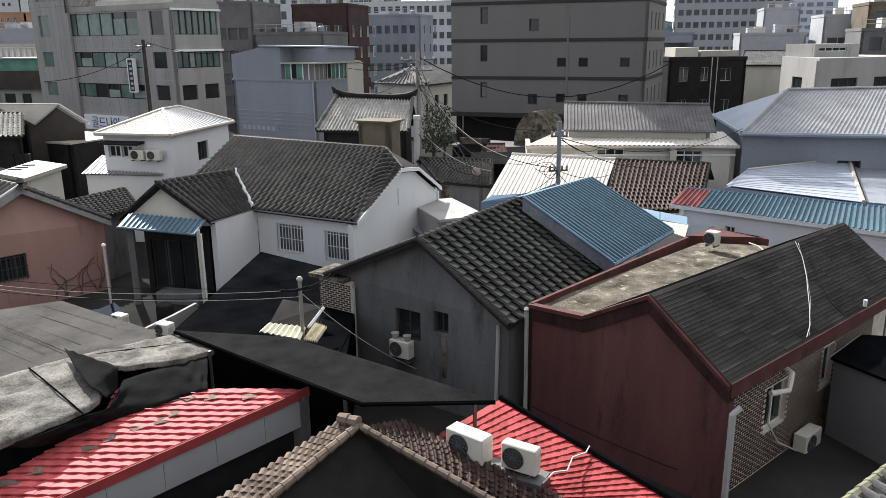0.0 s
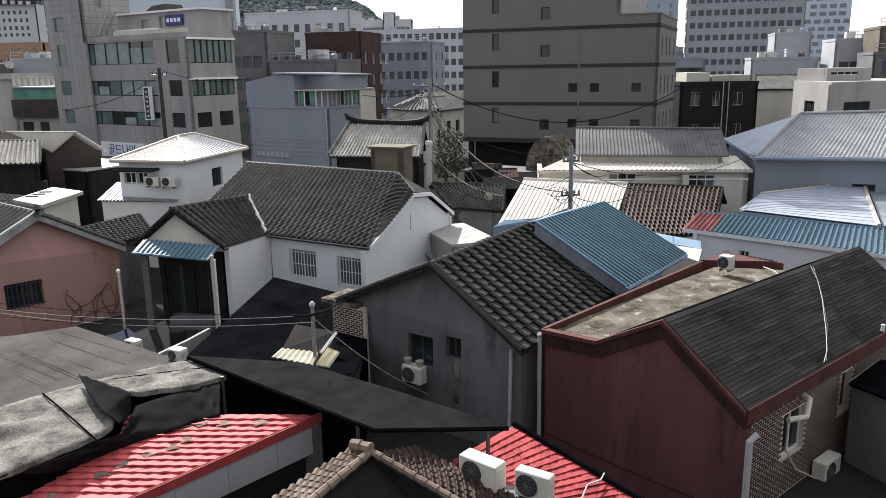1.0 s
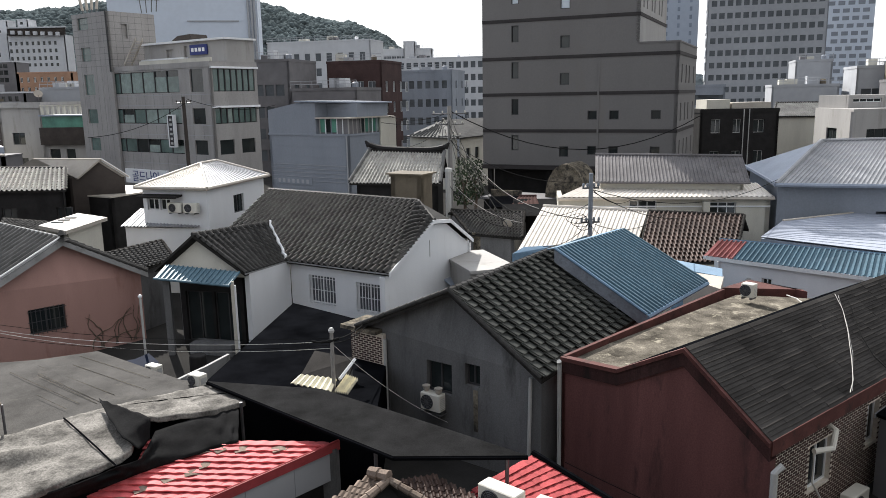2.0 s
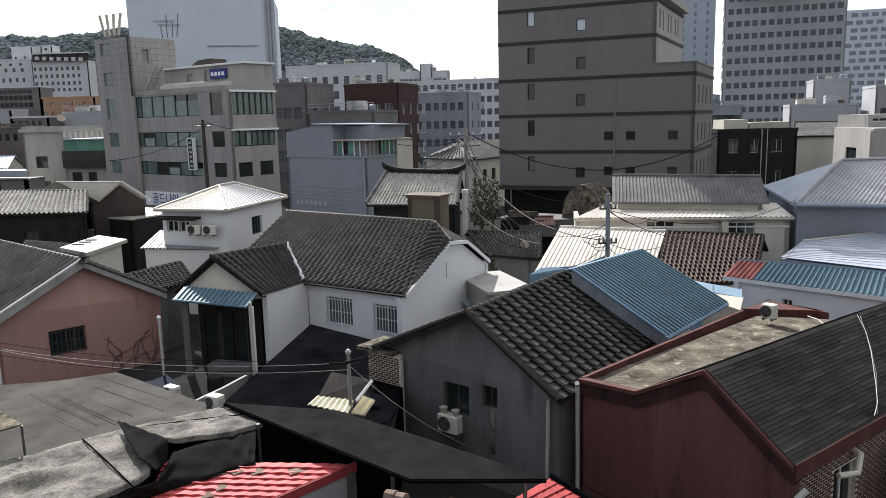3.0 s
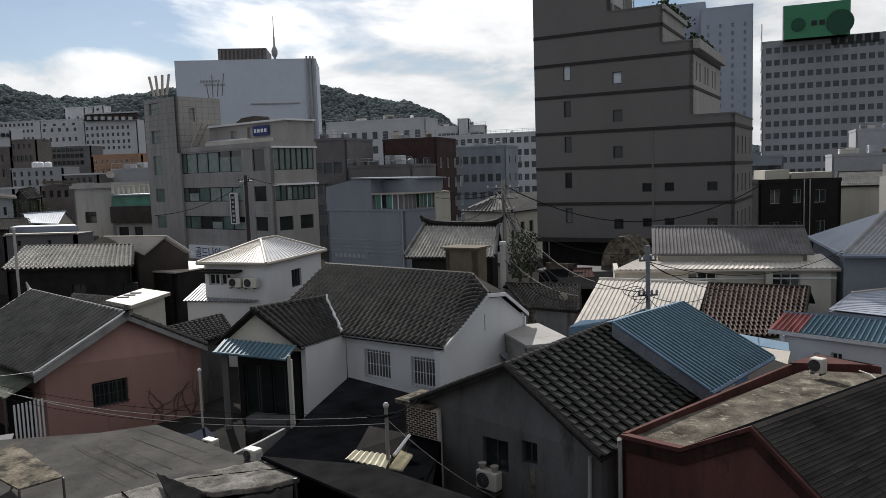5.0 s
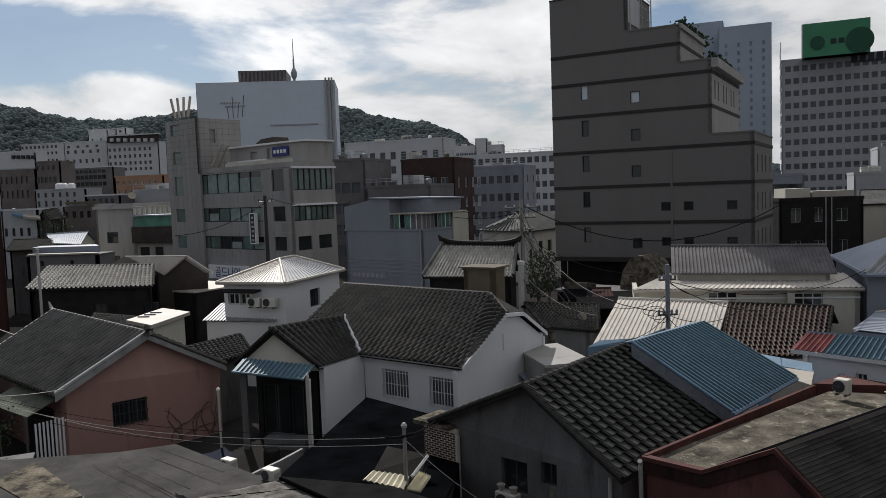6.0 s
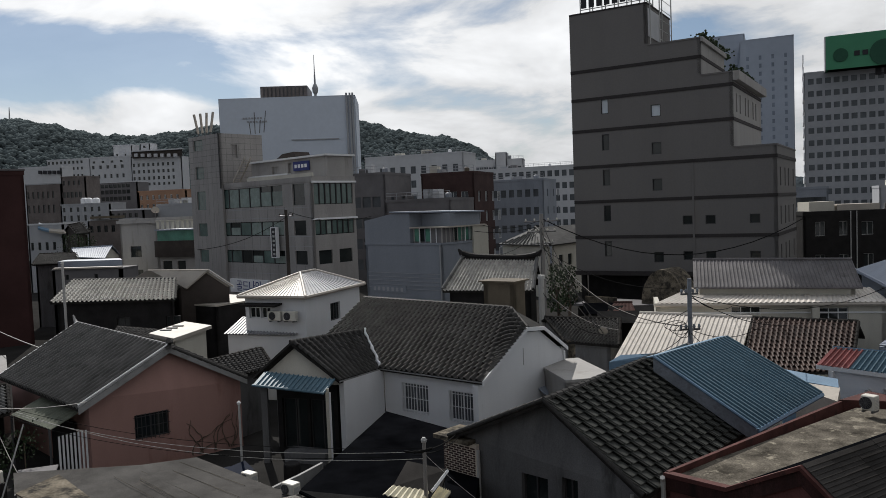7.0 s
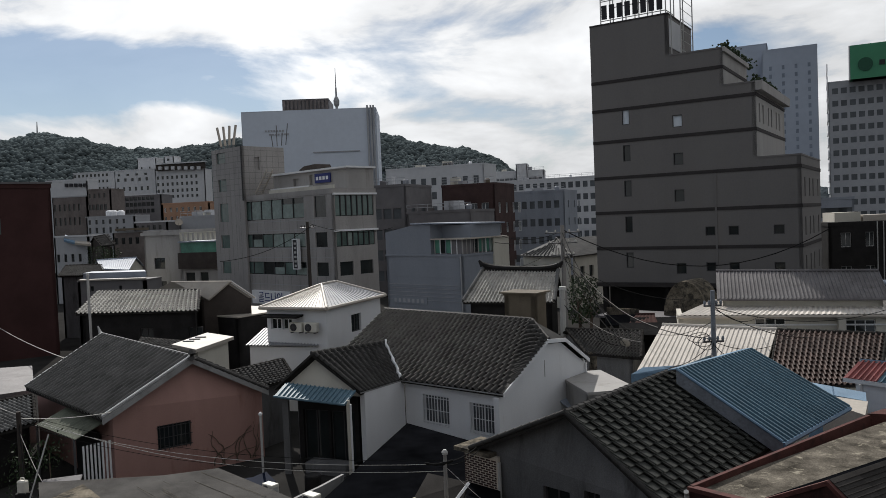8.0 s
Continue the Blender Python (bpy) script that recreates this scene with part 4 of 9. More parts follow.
    W = [vec(-9.00, 11.42, 2.95), vec(-8.05, 12.44, 2.95), vec(-6.90, 14.01, 2.97), vec(-7.15, 15.52, 3.05), vec(-5.84, 16.18, 3.00), vec(-5.40, 16.59, 3.00)]
    for a, b in zip(W, W[1:]):
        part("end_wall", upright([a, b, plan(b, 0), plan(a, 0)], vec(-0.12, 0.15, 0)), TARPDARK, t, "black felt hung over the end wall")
    top = [vec(-8.40, 12.01, 3.0), vec(-8.05, 12.45, 3.0), vec(-7.47, 12.94, 3.0), vec(-7.0, 13.53, 3.02), vec(-6.66, 13.86, 3.04), vec(-6.84, 15.02, 3.1), vec(-6.13, 15.80, 3.1), vec(-5.70, 16.04, 3.1), vec(-5.46, 16.33, 3.08)]
    foot = [vec(-8.72, 12.36, 2.46), vec(-8.28, 12.7, 2.52), vec(-7.63, 13.11, 2.59), vec(-7.07, 13.56, 2.67), vec(-6.75, 13.82, 2.72), vec(-6.3, 14.14, 2.78), vec(-5.62, 14.58, 2.85), vec(-5.26, 14.78, 2.88), vec(-5.05, 14.95, 2.89)]
    bm = bmesh.new()
    rows = []
    for i in range(65):
        q = i / 8
        k = min(7, int(q))
        a, b = top[k].lerp(top[k + 1], q - k), foot[k].lerp(foot[k + 1], q - k)
        rows.append([bm.verts.new(a.lerp(b, j / 10) + vec(0.06, -0.08, 0.05) * (noise.noise(vec(q * 2.1, j * 0.35, 4.0)) + math.sin(math.pi * j / 10) * 0.6)) for j in range(11)])
    for r0, r1 in zip(rows, rows[1:]):
        for j in range(10):
            bm.faces.new((r0[j], r0[j + 1], r1[j + 1], r1[j]))
    bmesh.ops.recalc_face_normals(bm, faces=bm.faces)
    bmesh.ops.solidify(bm, geom=bm.faces[:], thickness=0.015)
    part("hanging_skirt", bm, CANOPYFELT, t, "black felt hanging crumpled over the eaves", smooth=True)
    for a, b in (((-9.07, 15.47, 3.20), (-6.94, 13.42, 3.10)), ((-8.34, 16.01, 3.20), (-5.92, 17.00, 3.15))):
        part("seam", tube_bm(sag(a, b, -0.02, 8), 0.018, 5), TARPDARK, t)
    for a, b in (((-11.47, 18.61, 3.01), (-8.96, 16.73, 3.01)), ((-11.56, 18.78, 3.01), (-8.89, 16.79, 3.01)), ((-10.72, 17.26, 3.01), (-9.53, 16.41, 3.01)), ((-11.20, 20.25, 2.97), (-8.46, 18.56, 2.95)), ((-12.4, 18.9, 3.0), (-9.4, 16.75, 3.0)), ((-11.9, 19.4, 2.99), (-8.8, 17.3, 2.99)), ((-11.0, 19.5, 2.98), (-8.2, 17.7, 2.97))):
        part("seam", tube_bm([a, b], 0.007, 4), CONCRETE, t, "pale sealed seam")
    return t


felt_roof()

# ---- red tiled roof on the near shed ----
def red_shed():
    T, E = vec(-2.91, 14.99, 2.85), vec(-6.73, 11.85, 2.30)
    t = thing("red_roofed_shed", "low shed with bright red painted tile roof and pale fascia", "shed", plan(T, 0))
    d = (E - T)
    E = T + d * 1.5
    w = vec(-9.08, 15.13, 2.85) - T
    T2, E2 = T + w, E + w
    part("roof_deck", deck_bm(E2, E, T2, T), TILE_RED, t)
    tiled(t, E2, E, T2, T, 20, 26, TILES["red"], 300)
    hd = vec(0.03, -0.03, 0)
    part("fascia", upright([T + vec(0, 0, 0.06), E + vec(0, 0, 0.06), E - vec(0, 0, 0.14), T - vec(0, 0, 0.14)], hd), REDFASCIA, t, "red metal fascia")
    part("fascia_cap", tube_bm([T + vec(0.0, 0, 0.065), E + vec(0.0, 0, 0.065)], 0.013, 5), TILE_RED, t)
    dz = vec(0, 0, -0.13)
    n = 7
    for k in range(n):
        a, b = T.lerp(E, k / n), T.lerp(E, (k + 0.99) / n)
        part("wall_panel", upright([a + dz, b + dz, b + dz * 6, a + dz * 6], vec(-0.15, 0.1, 0)), FARGREY, t, "pale grey wall panel")
    i = vec(-0.1, 0.06, 0)
    # Black here stands in for the deep shade below the panels.
    part("lower_wall", upright([plan(T, 0) + i, plan(E, 0) + i, E + dz * 5.9 + i, T + dz * 5.9 + i], vec(-0.15, 0.1, 0)), BLACKPAINT_AND_SHADE, t)
    part("rear_wall", upright([plan(T, 0), plan(T2, 0), T2 - vec(0, 0, 0.1), T - vec(0, 0, 0.1)], vec(-0.05, -0.15, 0)), GREYWALL, t)
    return t


red_shed()

# ---- brown tiled gable roof in the foreground ----
def brown_roof():
    P, Lf, Rf = vec(-1.65, 13.21, 2.90), vec(-3.10, 11.90, 2.20), vec(0.71, 11.83, 2.20)
    t = thing("brown_tiled_house", "old low house with weathered brown tiled gable roof", "house", plan(P, 0))
    Lf, Rf = P + (Lf - P) * 1.6, P + (Rf - P) * 1.35
    bkL = vec(-2.05, 13.42, 2.90) - P
    bkR = vec(-0.89, 13.46, 2.90) - P
    Lb, Rb = Lf + (vec(-4.18, 11.99, 2.20) - vec(-3.10, 11.90, 2.20)), Rf + vec(2.10, 11.84, 2.20) - vec(0.71, 11.83, 2.20)
    Pb = P + bkL * 1.0
    part("roof_deck", deck_bm(Lb, Lf, Pb, P), MORTAR, t)
    tiled(t, Lb, Lf, Pb, P, 5, 22, TILES["brown"])
    Pr = P + bkR
    part("roof_deck", deck_bm(Rf, Rb, P, Pr), MORTAR, t)
    # Darker tile here paints in the shade of the right slope.
    tiled(t, Rf, Rb, P, Pr, 7, 22, TILES["rust"])
    part("verge", ridge_cap(Lf + vec(0, 0, 0.05), P + vec(0, 0, 0.05), 0.09, 0.26), TILE_BROWN, t)
    part("verge", ridge_cap(Rf + vec(0, 0, 0.05), P + vec(0, 0, 0.05), 0.08, 0.26), TILE_BROWN, t)
    part("ridge", ridge_cap(P + vec(0, 0, 0.1), Pb + vec(0, 0, 0.1), 0.13, 0.2), TILE_BROWN, t)
    part("gable_wall", upright([plan(Lf, 0), plan(Rf, 0), Rf - vec(0, 0, 0.1), P - vec(0, 0, 0.1), Lf - vec(0, 0, 0.1)], vec(0.05, 0.2, 0)), BLACKPAINT_AND_SHADE, t)
    return t


brown_roof()

# ---- red tiled lean-to below the dark red wall ----
def red_lean_to():
    A, B, C, D = vec(1.16, 14.62, 2.75), vec(3.87, 11.62, 2.30), vec(-0.14, 13.71, 2.45), vec(1.99, 12.04, 2.00)
    B, D = A + (B - A) * 1.3, C + (D - C) * 1.3
    t = thing("red_tiled_lean_to", "lean-to with red painted tile roof below the house wall", "lean-to", plan(C, 0))
    part("roof_deck", deck_bm(D, B, C, A), TILE_RED_DARK, t)
    tiled(t, D, B, C, A, 10, 26, TILES["redrow"])
    part("verge", tube_bm([A + vec(0, 0, 0.05), B + vec(0, 0, 0.05)], 0.06, 6), TARPDARK, t)
    part("wall", prism([C + vec(0.2, 0.2, 0), D + vec(0.2, 0.2, 0), B, A], 0, 1.9), GREYWALL, t)
    return t


red_lean_to()

# ---- taller buildings round the low houses ----
def far_windows(face, holes, parent, glass=None, inset=0.15):
    for u0, u1, v0, v1 in holes:
        part("window", face.box(u0, u1, v0, v1, -inset - 0.05, -inset), glass or GLASS, parent)


def block(name, label, fl, fr, depth, height, material, front=(), right=(), left=(), glass=None, category="building", rim=0.35, framed=False, fm=None, mull=1, base=0.0, cap=None):
    """A building on a plan: front from fl to fr, going back by depth; windows are openings in its walls."""
    f = Face(fl, fr)
    t = thing(name, label, category, f.at(0, base))
    r = Face(f.at(f.len, 0), f.at(f.len, 0, -depth))
    l = Face(f.at(0, 0, -depth), f.at(0, 0))
    part("front_wall", f.wall(base, height, front), material, t)
    part("side_wall", r.wall(base, height, right), material, t)
    part("side_wall", l.wall(base, height, left), material, t)
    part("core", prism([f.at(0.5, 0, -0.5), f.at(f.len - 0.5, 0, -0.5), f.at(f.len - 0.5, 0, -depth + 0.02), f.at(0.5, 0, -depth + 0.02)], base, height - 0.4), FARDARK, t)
    part("roof", prism([f.at(-0.06, 0, 0.06), f.at(f.len + 0.06, 0, 0.06), f.at(f.len + 0.06, 0, -depth), f.at(-0.06, 0, -depth)], height + 0.002, height + rim), cap or material, t)
    for fc, hs in ((f, front), (r, right), (l, left)):
        if framed:
            for q in hs:
                window(fc, q, t, frame_mat=fm or DARKFRAME, glass=glass, mull=mull)
        else:
            far_windows(fc, hs, t, glass)
    return t, f, r, l


def holes_grid(u0, u1, n, v0, rows, step, w, h):
    """Evenly set openings: n across from u0 to u1, so many rows up from v0."""
    return [(u0 + (u1 - u0) * (k + 0.5) / n - w / 2, u0 + (u1 - u0) * (k + 0.5) / n + w / 2, v0 + r * step, v0 + r * step + h) for r in range(rows) for k in range(n)]


# ---- hotel ----
def hotel():
    f = Face((0.85, 66.00, 13.70), (15.58, 60.00, 12.56))
    t = thing("hotel", "taupe rendered stepped hotel tower with dark floor bands", "building", f.at(0, 0))
    steps = [(0.0, 6.51, 25.52, 7.0), (6.51, 10.60, 22.20, 9.0),
             (10.60, 12.90, 19.33, 13.0), (12.90, 15.91, 13.66, 11.0)]
    levels = [7.02, 9.98, 12.88, 15.87, 18.47, 20.82]
    storey = levels[1] - levels[0]
    base = 4.2
    u_a, u_b = 2.55, 6.51 + 0.15
    holes = []
    for k, z in enumerate(levels[:4]):
        holes.append((u_a, u_a + 0.62, z + 1.3, z + 2.62))
        if k:
            holes.append((u_b, u_b + 0.78, z + 0.7, z + 1.65))
    holes.append((u_a, u_a + 0.62, levels[0] - 1.62, levels[0] - 0.35))
    holes.append((u_b, u_b + 0.78, levels[0] - 2.1, levels[0] - 1.25))
    for x in (8.98, 10.72, 13.95):
        holes.append((x, x + 0.75, levels[0] + 0.9, levels[0] + 1.6))
        holes.append((x, x + 0.75, levels[0] - 1.9, levels[0] - 1.2))
    for i, (u0, u1, z, dep) in enumerate(steps):
        s = Face(f.at(u0, 0), f.at(u1, 0))
        mine = [(a - u0, b - u0, c, d) for a, b, c, d in holes if u0 < a and b < u1 and d < z - 0.3]
        part("front_wall", s.wall(base, z, mine), HOTELWALL, t)
        for q in mine:
            # two panes carry the sky's reflection as a pale colour
            lit = abs(q[2] - levels[3] - (1.3 if i == 0 else 0.7)) < 0.1
            far_windows(s, [q], t, SKYPANE if lit else GLASS)
            bm = bmesh.new()
            for a, b, c, d in ((q[0], q[1], q[2], q[2] + 0.05), (q[0], q[1], q[3] - 0.05, q[3]), (q[0], q[0] + 0.05, q[2], q[3]), (q[1] - 0.05, q[1], q[2], q[3])):
                s.box(a, b, c, d, -0.14, -0.02, bm)
            part("window_frame", bm, DARKFRAME, t)
        part("core", prism([s.at(0.26, 0, -0.4), s.at(s.len - 0.26, 0, -0.4), s.at(s.len - 0.26, 0, -dep), s.at(0.26, 0, -dep)], base, z - 0.2), HOTELWALL, t)
        part("roof_slab", prism([s.at(0, 0, 0.05), s.at(s.len + 0.05, 0, 0.05), s.at(s.len + 0.05, 0, -dep), s.at(0, 0, -dep)], z + 0.002, z + 0.12), DARKBAND if i == 0 else HOTELWALL, t)
        low = steps[i + 1][2] if i < 3 else base
        sr = Face(s.at(s.len, 0), s.at(s.len, 0, -dep))
        white = PALEWALL if i in (1, 2) else HOTELWALL
        zr = low + 0.15 if i < 3 else low
        hs = []
        if i == 2:
            for r in (0, 1):
                zz = levels[3] + 0.6 if r else levels[2] + 0.6
                hs += [(q, q + 0.55, zz, zz + 1.45) for q in (1.2, 2.7, 5.0, 6.3, 8.6, 10.0) if zz > low + 0.2]
        if i == 3:
            hs = [(q, q + 0.6, zz, zz + 1.4) for q in (1.5, 4.0, 6.0, 9.0) for zz in (levels[0] + 0.7, levels[1] + 0.7, levels[0] - 2.2) if zz > base]
        part("side_wall", sr.wall(zr, z, hs), white, t)
        far_windows(sr, hs, t)
        for zl in levels:
            if zl < z - 0.5:
                part("floor_band", s.box(0, s.len, zl - 0.13, zl + 0.13, 0.001, 0.05), DARKBAND, t, "dark painted floor band")
                if zl > zr:
                    part("floor_band", sr.box(0, sr.len, zl - 0.13, zl + 0.13, 0.001, 0.05), DARKBAND, t)
    # white terrace parapets on the set-back sides
    for i in (1, 2):
        u0, u1, z, dep = steps[i]
        sr = Face(f.at(u1, 0), f.at(u1, 0, -dep))
        part("cornice", sr.box(-0.1, dep, z - (0.25 if i == 1 else 0.6), z + 0.1, 0.03, 0.2 if i == 1 else 0.5), PALEWALL, t, "pale overhanging cornice")
    # the shallow upright edge on the lower storeys
    part("panel_edge", f.box(9.75, 9.9, base, levels[2] - 0.14, 0.002, 0.06), HOTELWALL, t)
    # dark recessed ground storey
    part("ground_storey", prism([f.at(0.6, 0, -1.2), f.at(f.len, 0, -1.2), f.at(f.len, 0, -14), f.at(0.6, 0, -14)], 0, base - 0.003), BLACKPAINT_AND_SHADE, t)
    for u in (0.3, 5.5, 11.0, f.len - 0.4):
        # Same black as the recess, so the columns merge with it.
        part("column", prism([f.at(u, 0, -0.3), f.at(u + 0.4, 0, -0.3), f.at(u + 0.4, 0, -0.7), f.at(u, 0, -0.7)], 0, base - 0.004), BLACKPAINT_AND_SHADE, t)
    part("ledge", f.box(0, f.len, base - 0.35, base, 0.01, 0.3), DARKBAND, t)
    # rooftop sign frame with letters
    z = steps[0][2] + 0.12
    u0, u1 = 0.9, steps[0][1] - 0.2
    bm = bmesh.new()
    for u in np.linspace(u0, u1, 6):
        for o in (-0.3, -2.6):
            tube_bm([f.at(u, z, o), f.at(u, z + 3.6, o)], 0.05, 5, bm)
    for v in (0.3, 1.9, 3.5):
        tube_bm([f.at(u0, z + v, -0.3), f.at(u1, z + v, -0.3)], 0.04, 5, bm)
        tube_bm([f.at(u1, z + v, -0.3), f.at(u1, z + v, -2.6)], 0.04, 5, bm)
        tube_bm([f.at(u0, z + v, -2.6), f.at(u1, z + v, -2.6)], 0.04, 5, bm)
    sg = part("sign_frame", bm, PIPE, t, "pale steel rooftop sign frame")
    for row in (0, 1):
        n = 8 if row == 0 else 5
        for k in range(n):
            w = (u1 - u0) / 8.4
            x = u0 + 0.1 + k * (u1 - u0) / 8.2
            part("sign_letter", f.box(x, x + w * 0.7, z + 0.4 + row * 1.6, z + 1.55 + row * 1.6, -0.28, -0.2), SIGNDARK, sg)
    # ladder tower beside the block
    bm = bmesh.new()
    sr = Face(f.at(steps[0][1], 0), f.at(steps[0][1], 0, -4))
    for o in (0.25, 1.0):
        for u in (0.1, 3.6):
            tube_bm([sr.at(u, steps[1][2], o), sr.at(u, steps[0][2] + 3.2, o)], 0.05, 5, bm)
    for k in range(8):
        zz = steps[1][2] + 0.4 + k * 0.8
        tube_bm([sr.at(0.1, zz, 1.0), sr.at(3.6, zz, 1.0)], 0.03, 4, bm)
    part("ladder_frame", bm, PIPE, t)
    part("mural_letters", sr.box(0.2, 3.4, steps[1][2] + 0.8, steps[0][2] - 0.3, 0.02, 0.06), FARWHITE, t)
    # planters with shrubs on the terraces
    for i in (1, 2):
        u0, u1, z, dep = steps[i]
        for k in range(9):
            p = f.at(u1 - 0.35, z + 0.12, -2 - k * 1.2)
            bm = bmesh.new()
            rn = random.Random(k + i * 20)
            for q in range(26):
                c = p + vec(rn.gauss(0, 0.25), rn.gauss(0, 0.35), rn.uniform(0.0, 0.75))
                bmesh.ops.create_icosphere(bm, subdivisions=1, radius=rn.uniform(0.06, 0.14), matrix=Matrix.Translation(c))
            solid("shrub", bm, LEAF, "small dark shrub on the roof terrace", "shrub", "terrace shrubs")
    return t, f


HOTEL, HOTEL_F = hotel()

# ---- office building with ribbon windows ----
def office():
    A, B = vec(-41.17, 82.00, 10.10), vec(-24.01, 71.00, 9.92)
    z_top = 13.01
    bands = [(4.93, 6.29), (7.81, 9.27), (10.78, 12.86)]
    f = Face(A, B)
    L = f.len
    u1 = 15.77
    front = [(0.4, u1, a, b) for a, b in bands] + [(17.43, 19.33, a, b) for a, b in bands]
    t, f, r, l = block("office_building", "grey stone-clad office building with ribbon windows", A, B, 5.6, z_top, OFFICE,
                       front=front, right=[(0.6, 2.3, bands[0][0], bands[0][1]), (3.2, 4.9, bands[0][0], bands[0][1]), (0.3, 5.3, bands[1][0], bands[1][1]), (0.3, 5.3, bands[2][0], bands[2][1])], glass=GLASS, rim=0.5)
    rp = random.Random(4)
    # mullions
    for a, b in bands:
        n = 8
        for k in range(n):
            w = (u1 - 0.4) / n
            part("pane", f.box(0.4 + w * k + 0.08, 0.4 + w * (k + 1) - 0.08, a + 0.08, b - 0.08 - rp.choice((0, 0, 0.5)), -0.149, -0.12), rp.choice((GREENGLASS, GREENGLASS, CURTAIN, GLASS)), t)
        for k in range(1, n):
            u = 0.4 + (u1 - 0.4) * k / n
            part("mullion", f.box(u - 0.04, u + 0.04, a, b, -0.14, -0.04), DARKFRAME, t)
    for a, b in bands[1:]:
        for k in range(7):
            part("pane", r.box(0.38 + 5.0 * k / 7, 0.22 + 5.0 * (k + 1) / 7, a + 0.08, b - 0.08, -0.149, -0.12), rp.choice((GREENGLASS, GREENGLASS, CURTAIN)), t)
        part("sill_band", r.box(0, r.len, b + 0.02, b + 0.2, 0.005, 0.25), SIGNWHITE, t, "white metal ledge over the windows")
        for k in range(1, 7):
            u = 0.3 + 5.0 * k / 7
            part("mullion", r.box(u - 0.05, u + 0.05, a, b, -0.14, -0.02), DARKFRAME, t)
    # stone joints
    for k in range(1, 16):
        z = 2 + k * 0.95
        if z < z_top and not any(a - 0.1 < z < b + 0.1 for a, b in bands):
            part("stone_course", f.box(0, L, z - 0.02, z + 0.02, 0.002, 0.012), FARGREY, t)
    for k in range(1, 14):
        u = L * k / 14
        for z0, z1 in ((bands[0][1], bands[1][0]), (bands[1][1], bands[2][0]), (2.5, bands[0][0])):
            part("stone_joint", f.box(u - 0.015, u + 0.015, z0 + 0.1, z1 - 0.1, 0.001, 0.008), FARDARK, t)
    # stair tower on the roof
    ta, tb = f.at(-0.9, 0, 0.3), f.at(5.45, 0, 0.3)
    z2 = 19.01
    g = Face(ta, tb)
    hs = [(1.0, 2.9, 17.41, 18.61), (1.2, 2.9, 14.21, 15.61), (1.2, 3.0, bands[2][0], bands[2][1]), (1.2, 3.0, bands[1][0], bands[1][1]), (1.2, 3.0, bands[0][0], bands[0][1])]
    part("stair_tower_wall", g.wall(0, z2, hs), OFFICE, t)
    far_windows(g, hs, t, GREENGLASS)
    gr = Face(g.at(g.len, 0), g.at(g.len, 0, -5.5))
    part("stair_tower_wall", gr.wall(z_top, z2, [(1.4, 2.2, 16.40, 17.84)]), OFFICE, t)
    part("stair_tower_core", prism([g.at(0.3, 0, -0.4), g.at(g.len - 0.26, 0, -0.4), g.at(g.len - 0.26, 0, -5.4), g.at(0.0, 0, -5.4)], 0, z2 - 0.1), OFFICE, t)
    part("drainpipe", tube_bm([g.at(g.len - 0.1, z_top, 0.08), g.at(g.len - 0.1, z2, 0.08)], 0.07, 6), DARKFRAME, t)
    for k in range(1, 14):
        z = z_top + k * 0.62
        if z < z2:
            part("stone_joint", g.box(0, g.len, z - 0.014, z + 0.014, 0.002, 0.008), FARDARK, t)
            part("stone_joint", gr.box(0, gr.len, z - 0.014, z + 0.014, 0.002, 0.008), FARDARK, t)
    for k in range(1, 7):
        part("stone_joint", g.box(g.len * k / 7 - 0.012, g.len * k / 7 + 0.012, 4.0, z2, 0.0015, 0.007), FARDARK, t)
        part("stone_joint", gr.box(gr.len * k / 7 - 0.012, gr.len * k / 7 + 0.012, z_top, z2, 0.0015, 0.007), FARDARK, t)
    # penthouse, parapet and outside stair
    pa, pb = f.at(7.6, 0, -2.2), f.at(L - 0.2, 0, -2.2)
    ph = Face(pa, pb)
    zp = 15.55
    part("penthouse", ph.wall(z_top, zp, [(3.6, 4.7, z_top + 1.0, z_top + 2.0), (6.4, 7.0, z_top + 0.9, z_top + 2.2)]), PALEWALL, t)
    part("penthouse_core", prism([ph.at(0, 0, -0.26), ph.at(ph.len, 0, -0.26), ph.at(ph.len, 0, -3.4), ph.at(0, 0, -3.4)], z_top, zp), PALEWALL, t)
    part("penthouse_ledge", ph.box(0, ph.len * 0.55, z_top + 1.0, z_top + 1.14, 0.003, 0.5), FRAME, t, "white ledge along the penthouse wall")
    part("roof_gable", upright([ph.at(2.8, zp + 0.18, -1), ph.at(6.6, zp + 0.18, -1), ph.at(6.2, zp + 0.9, -1), ph.at(4.2, zp + 0.8, -1)], -ph.out * 2), DARKBROWN, t)
    part("penthouse_roof", prism([ph.at(-0.2, 0, 0.4), ph.at(ph.len + 0.3, 0, 0.4), ph.at(ph.len + 0.3, 0, -3.5), ph.at(-0.2, 0, -3.5)], zp + 0.002, zp + 0.18), FRAME, t)
    part("roof_parapet", f.box(9.74, L + 0.2, z_top + 0.5, z_top + 0.85, -0.2, 0.0), CREAM, t)
    sgn = part("rooftop_sign", ph.box(ph.len * 0.6, ph.len * 0.8, zp - 1.25, zp - 0.3, 0.05, 0.2), SIGNBLUE, t, "blue sign panel with white characters")
    for k in range(4):
        part("sign_bar", ph.box(ph.len * (0.62 + 0.043 * k), ph.len * (0.648 + 0.043 * k), zp - 0.95, zp - 0.6, 0.201, 0.23), SIGNWHITE, sgn)
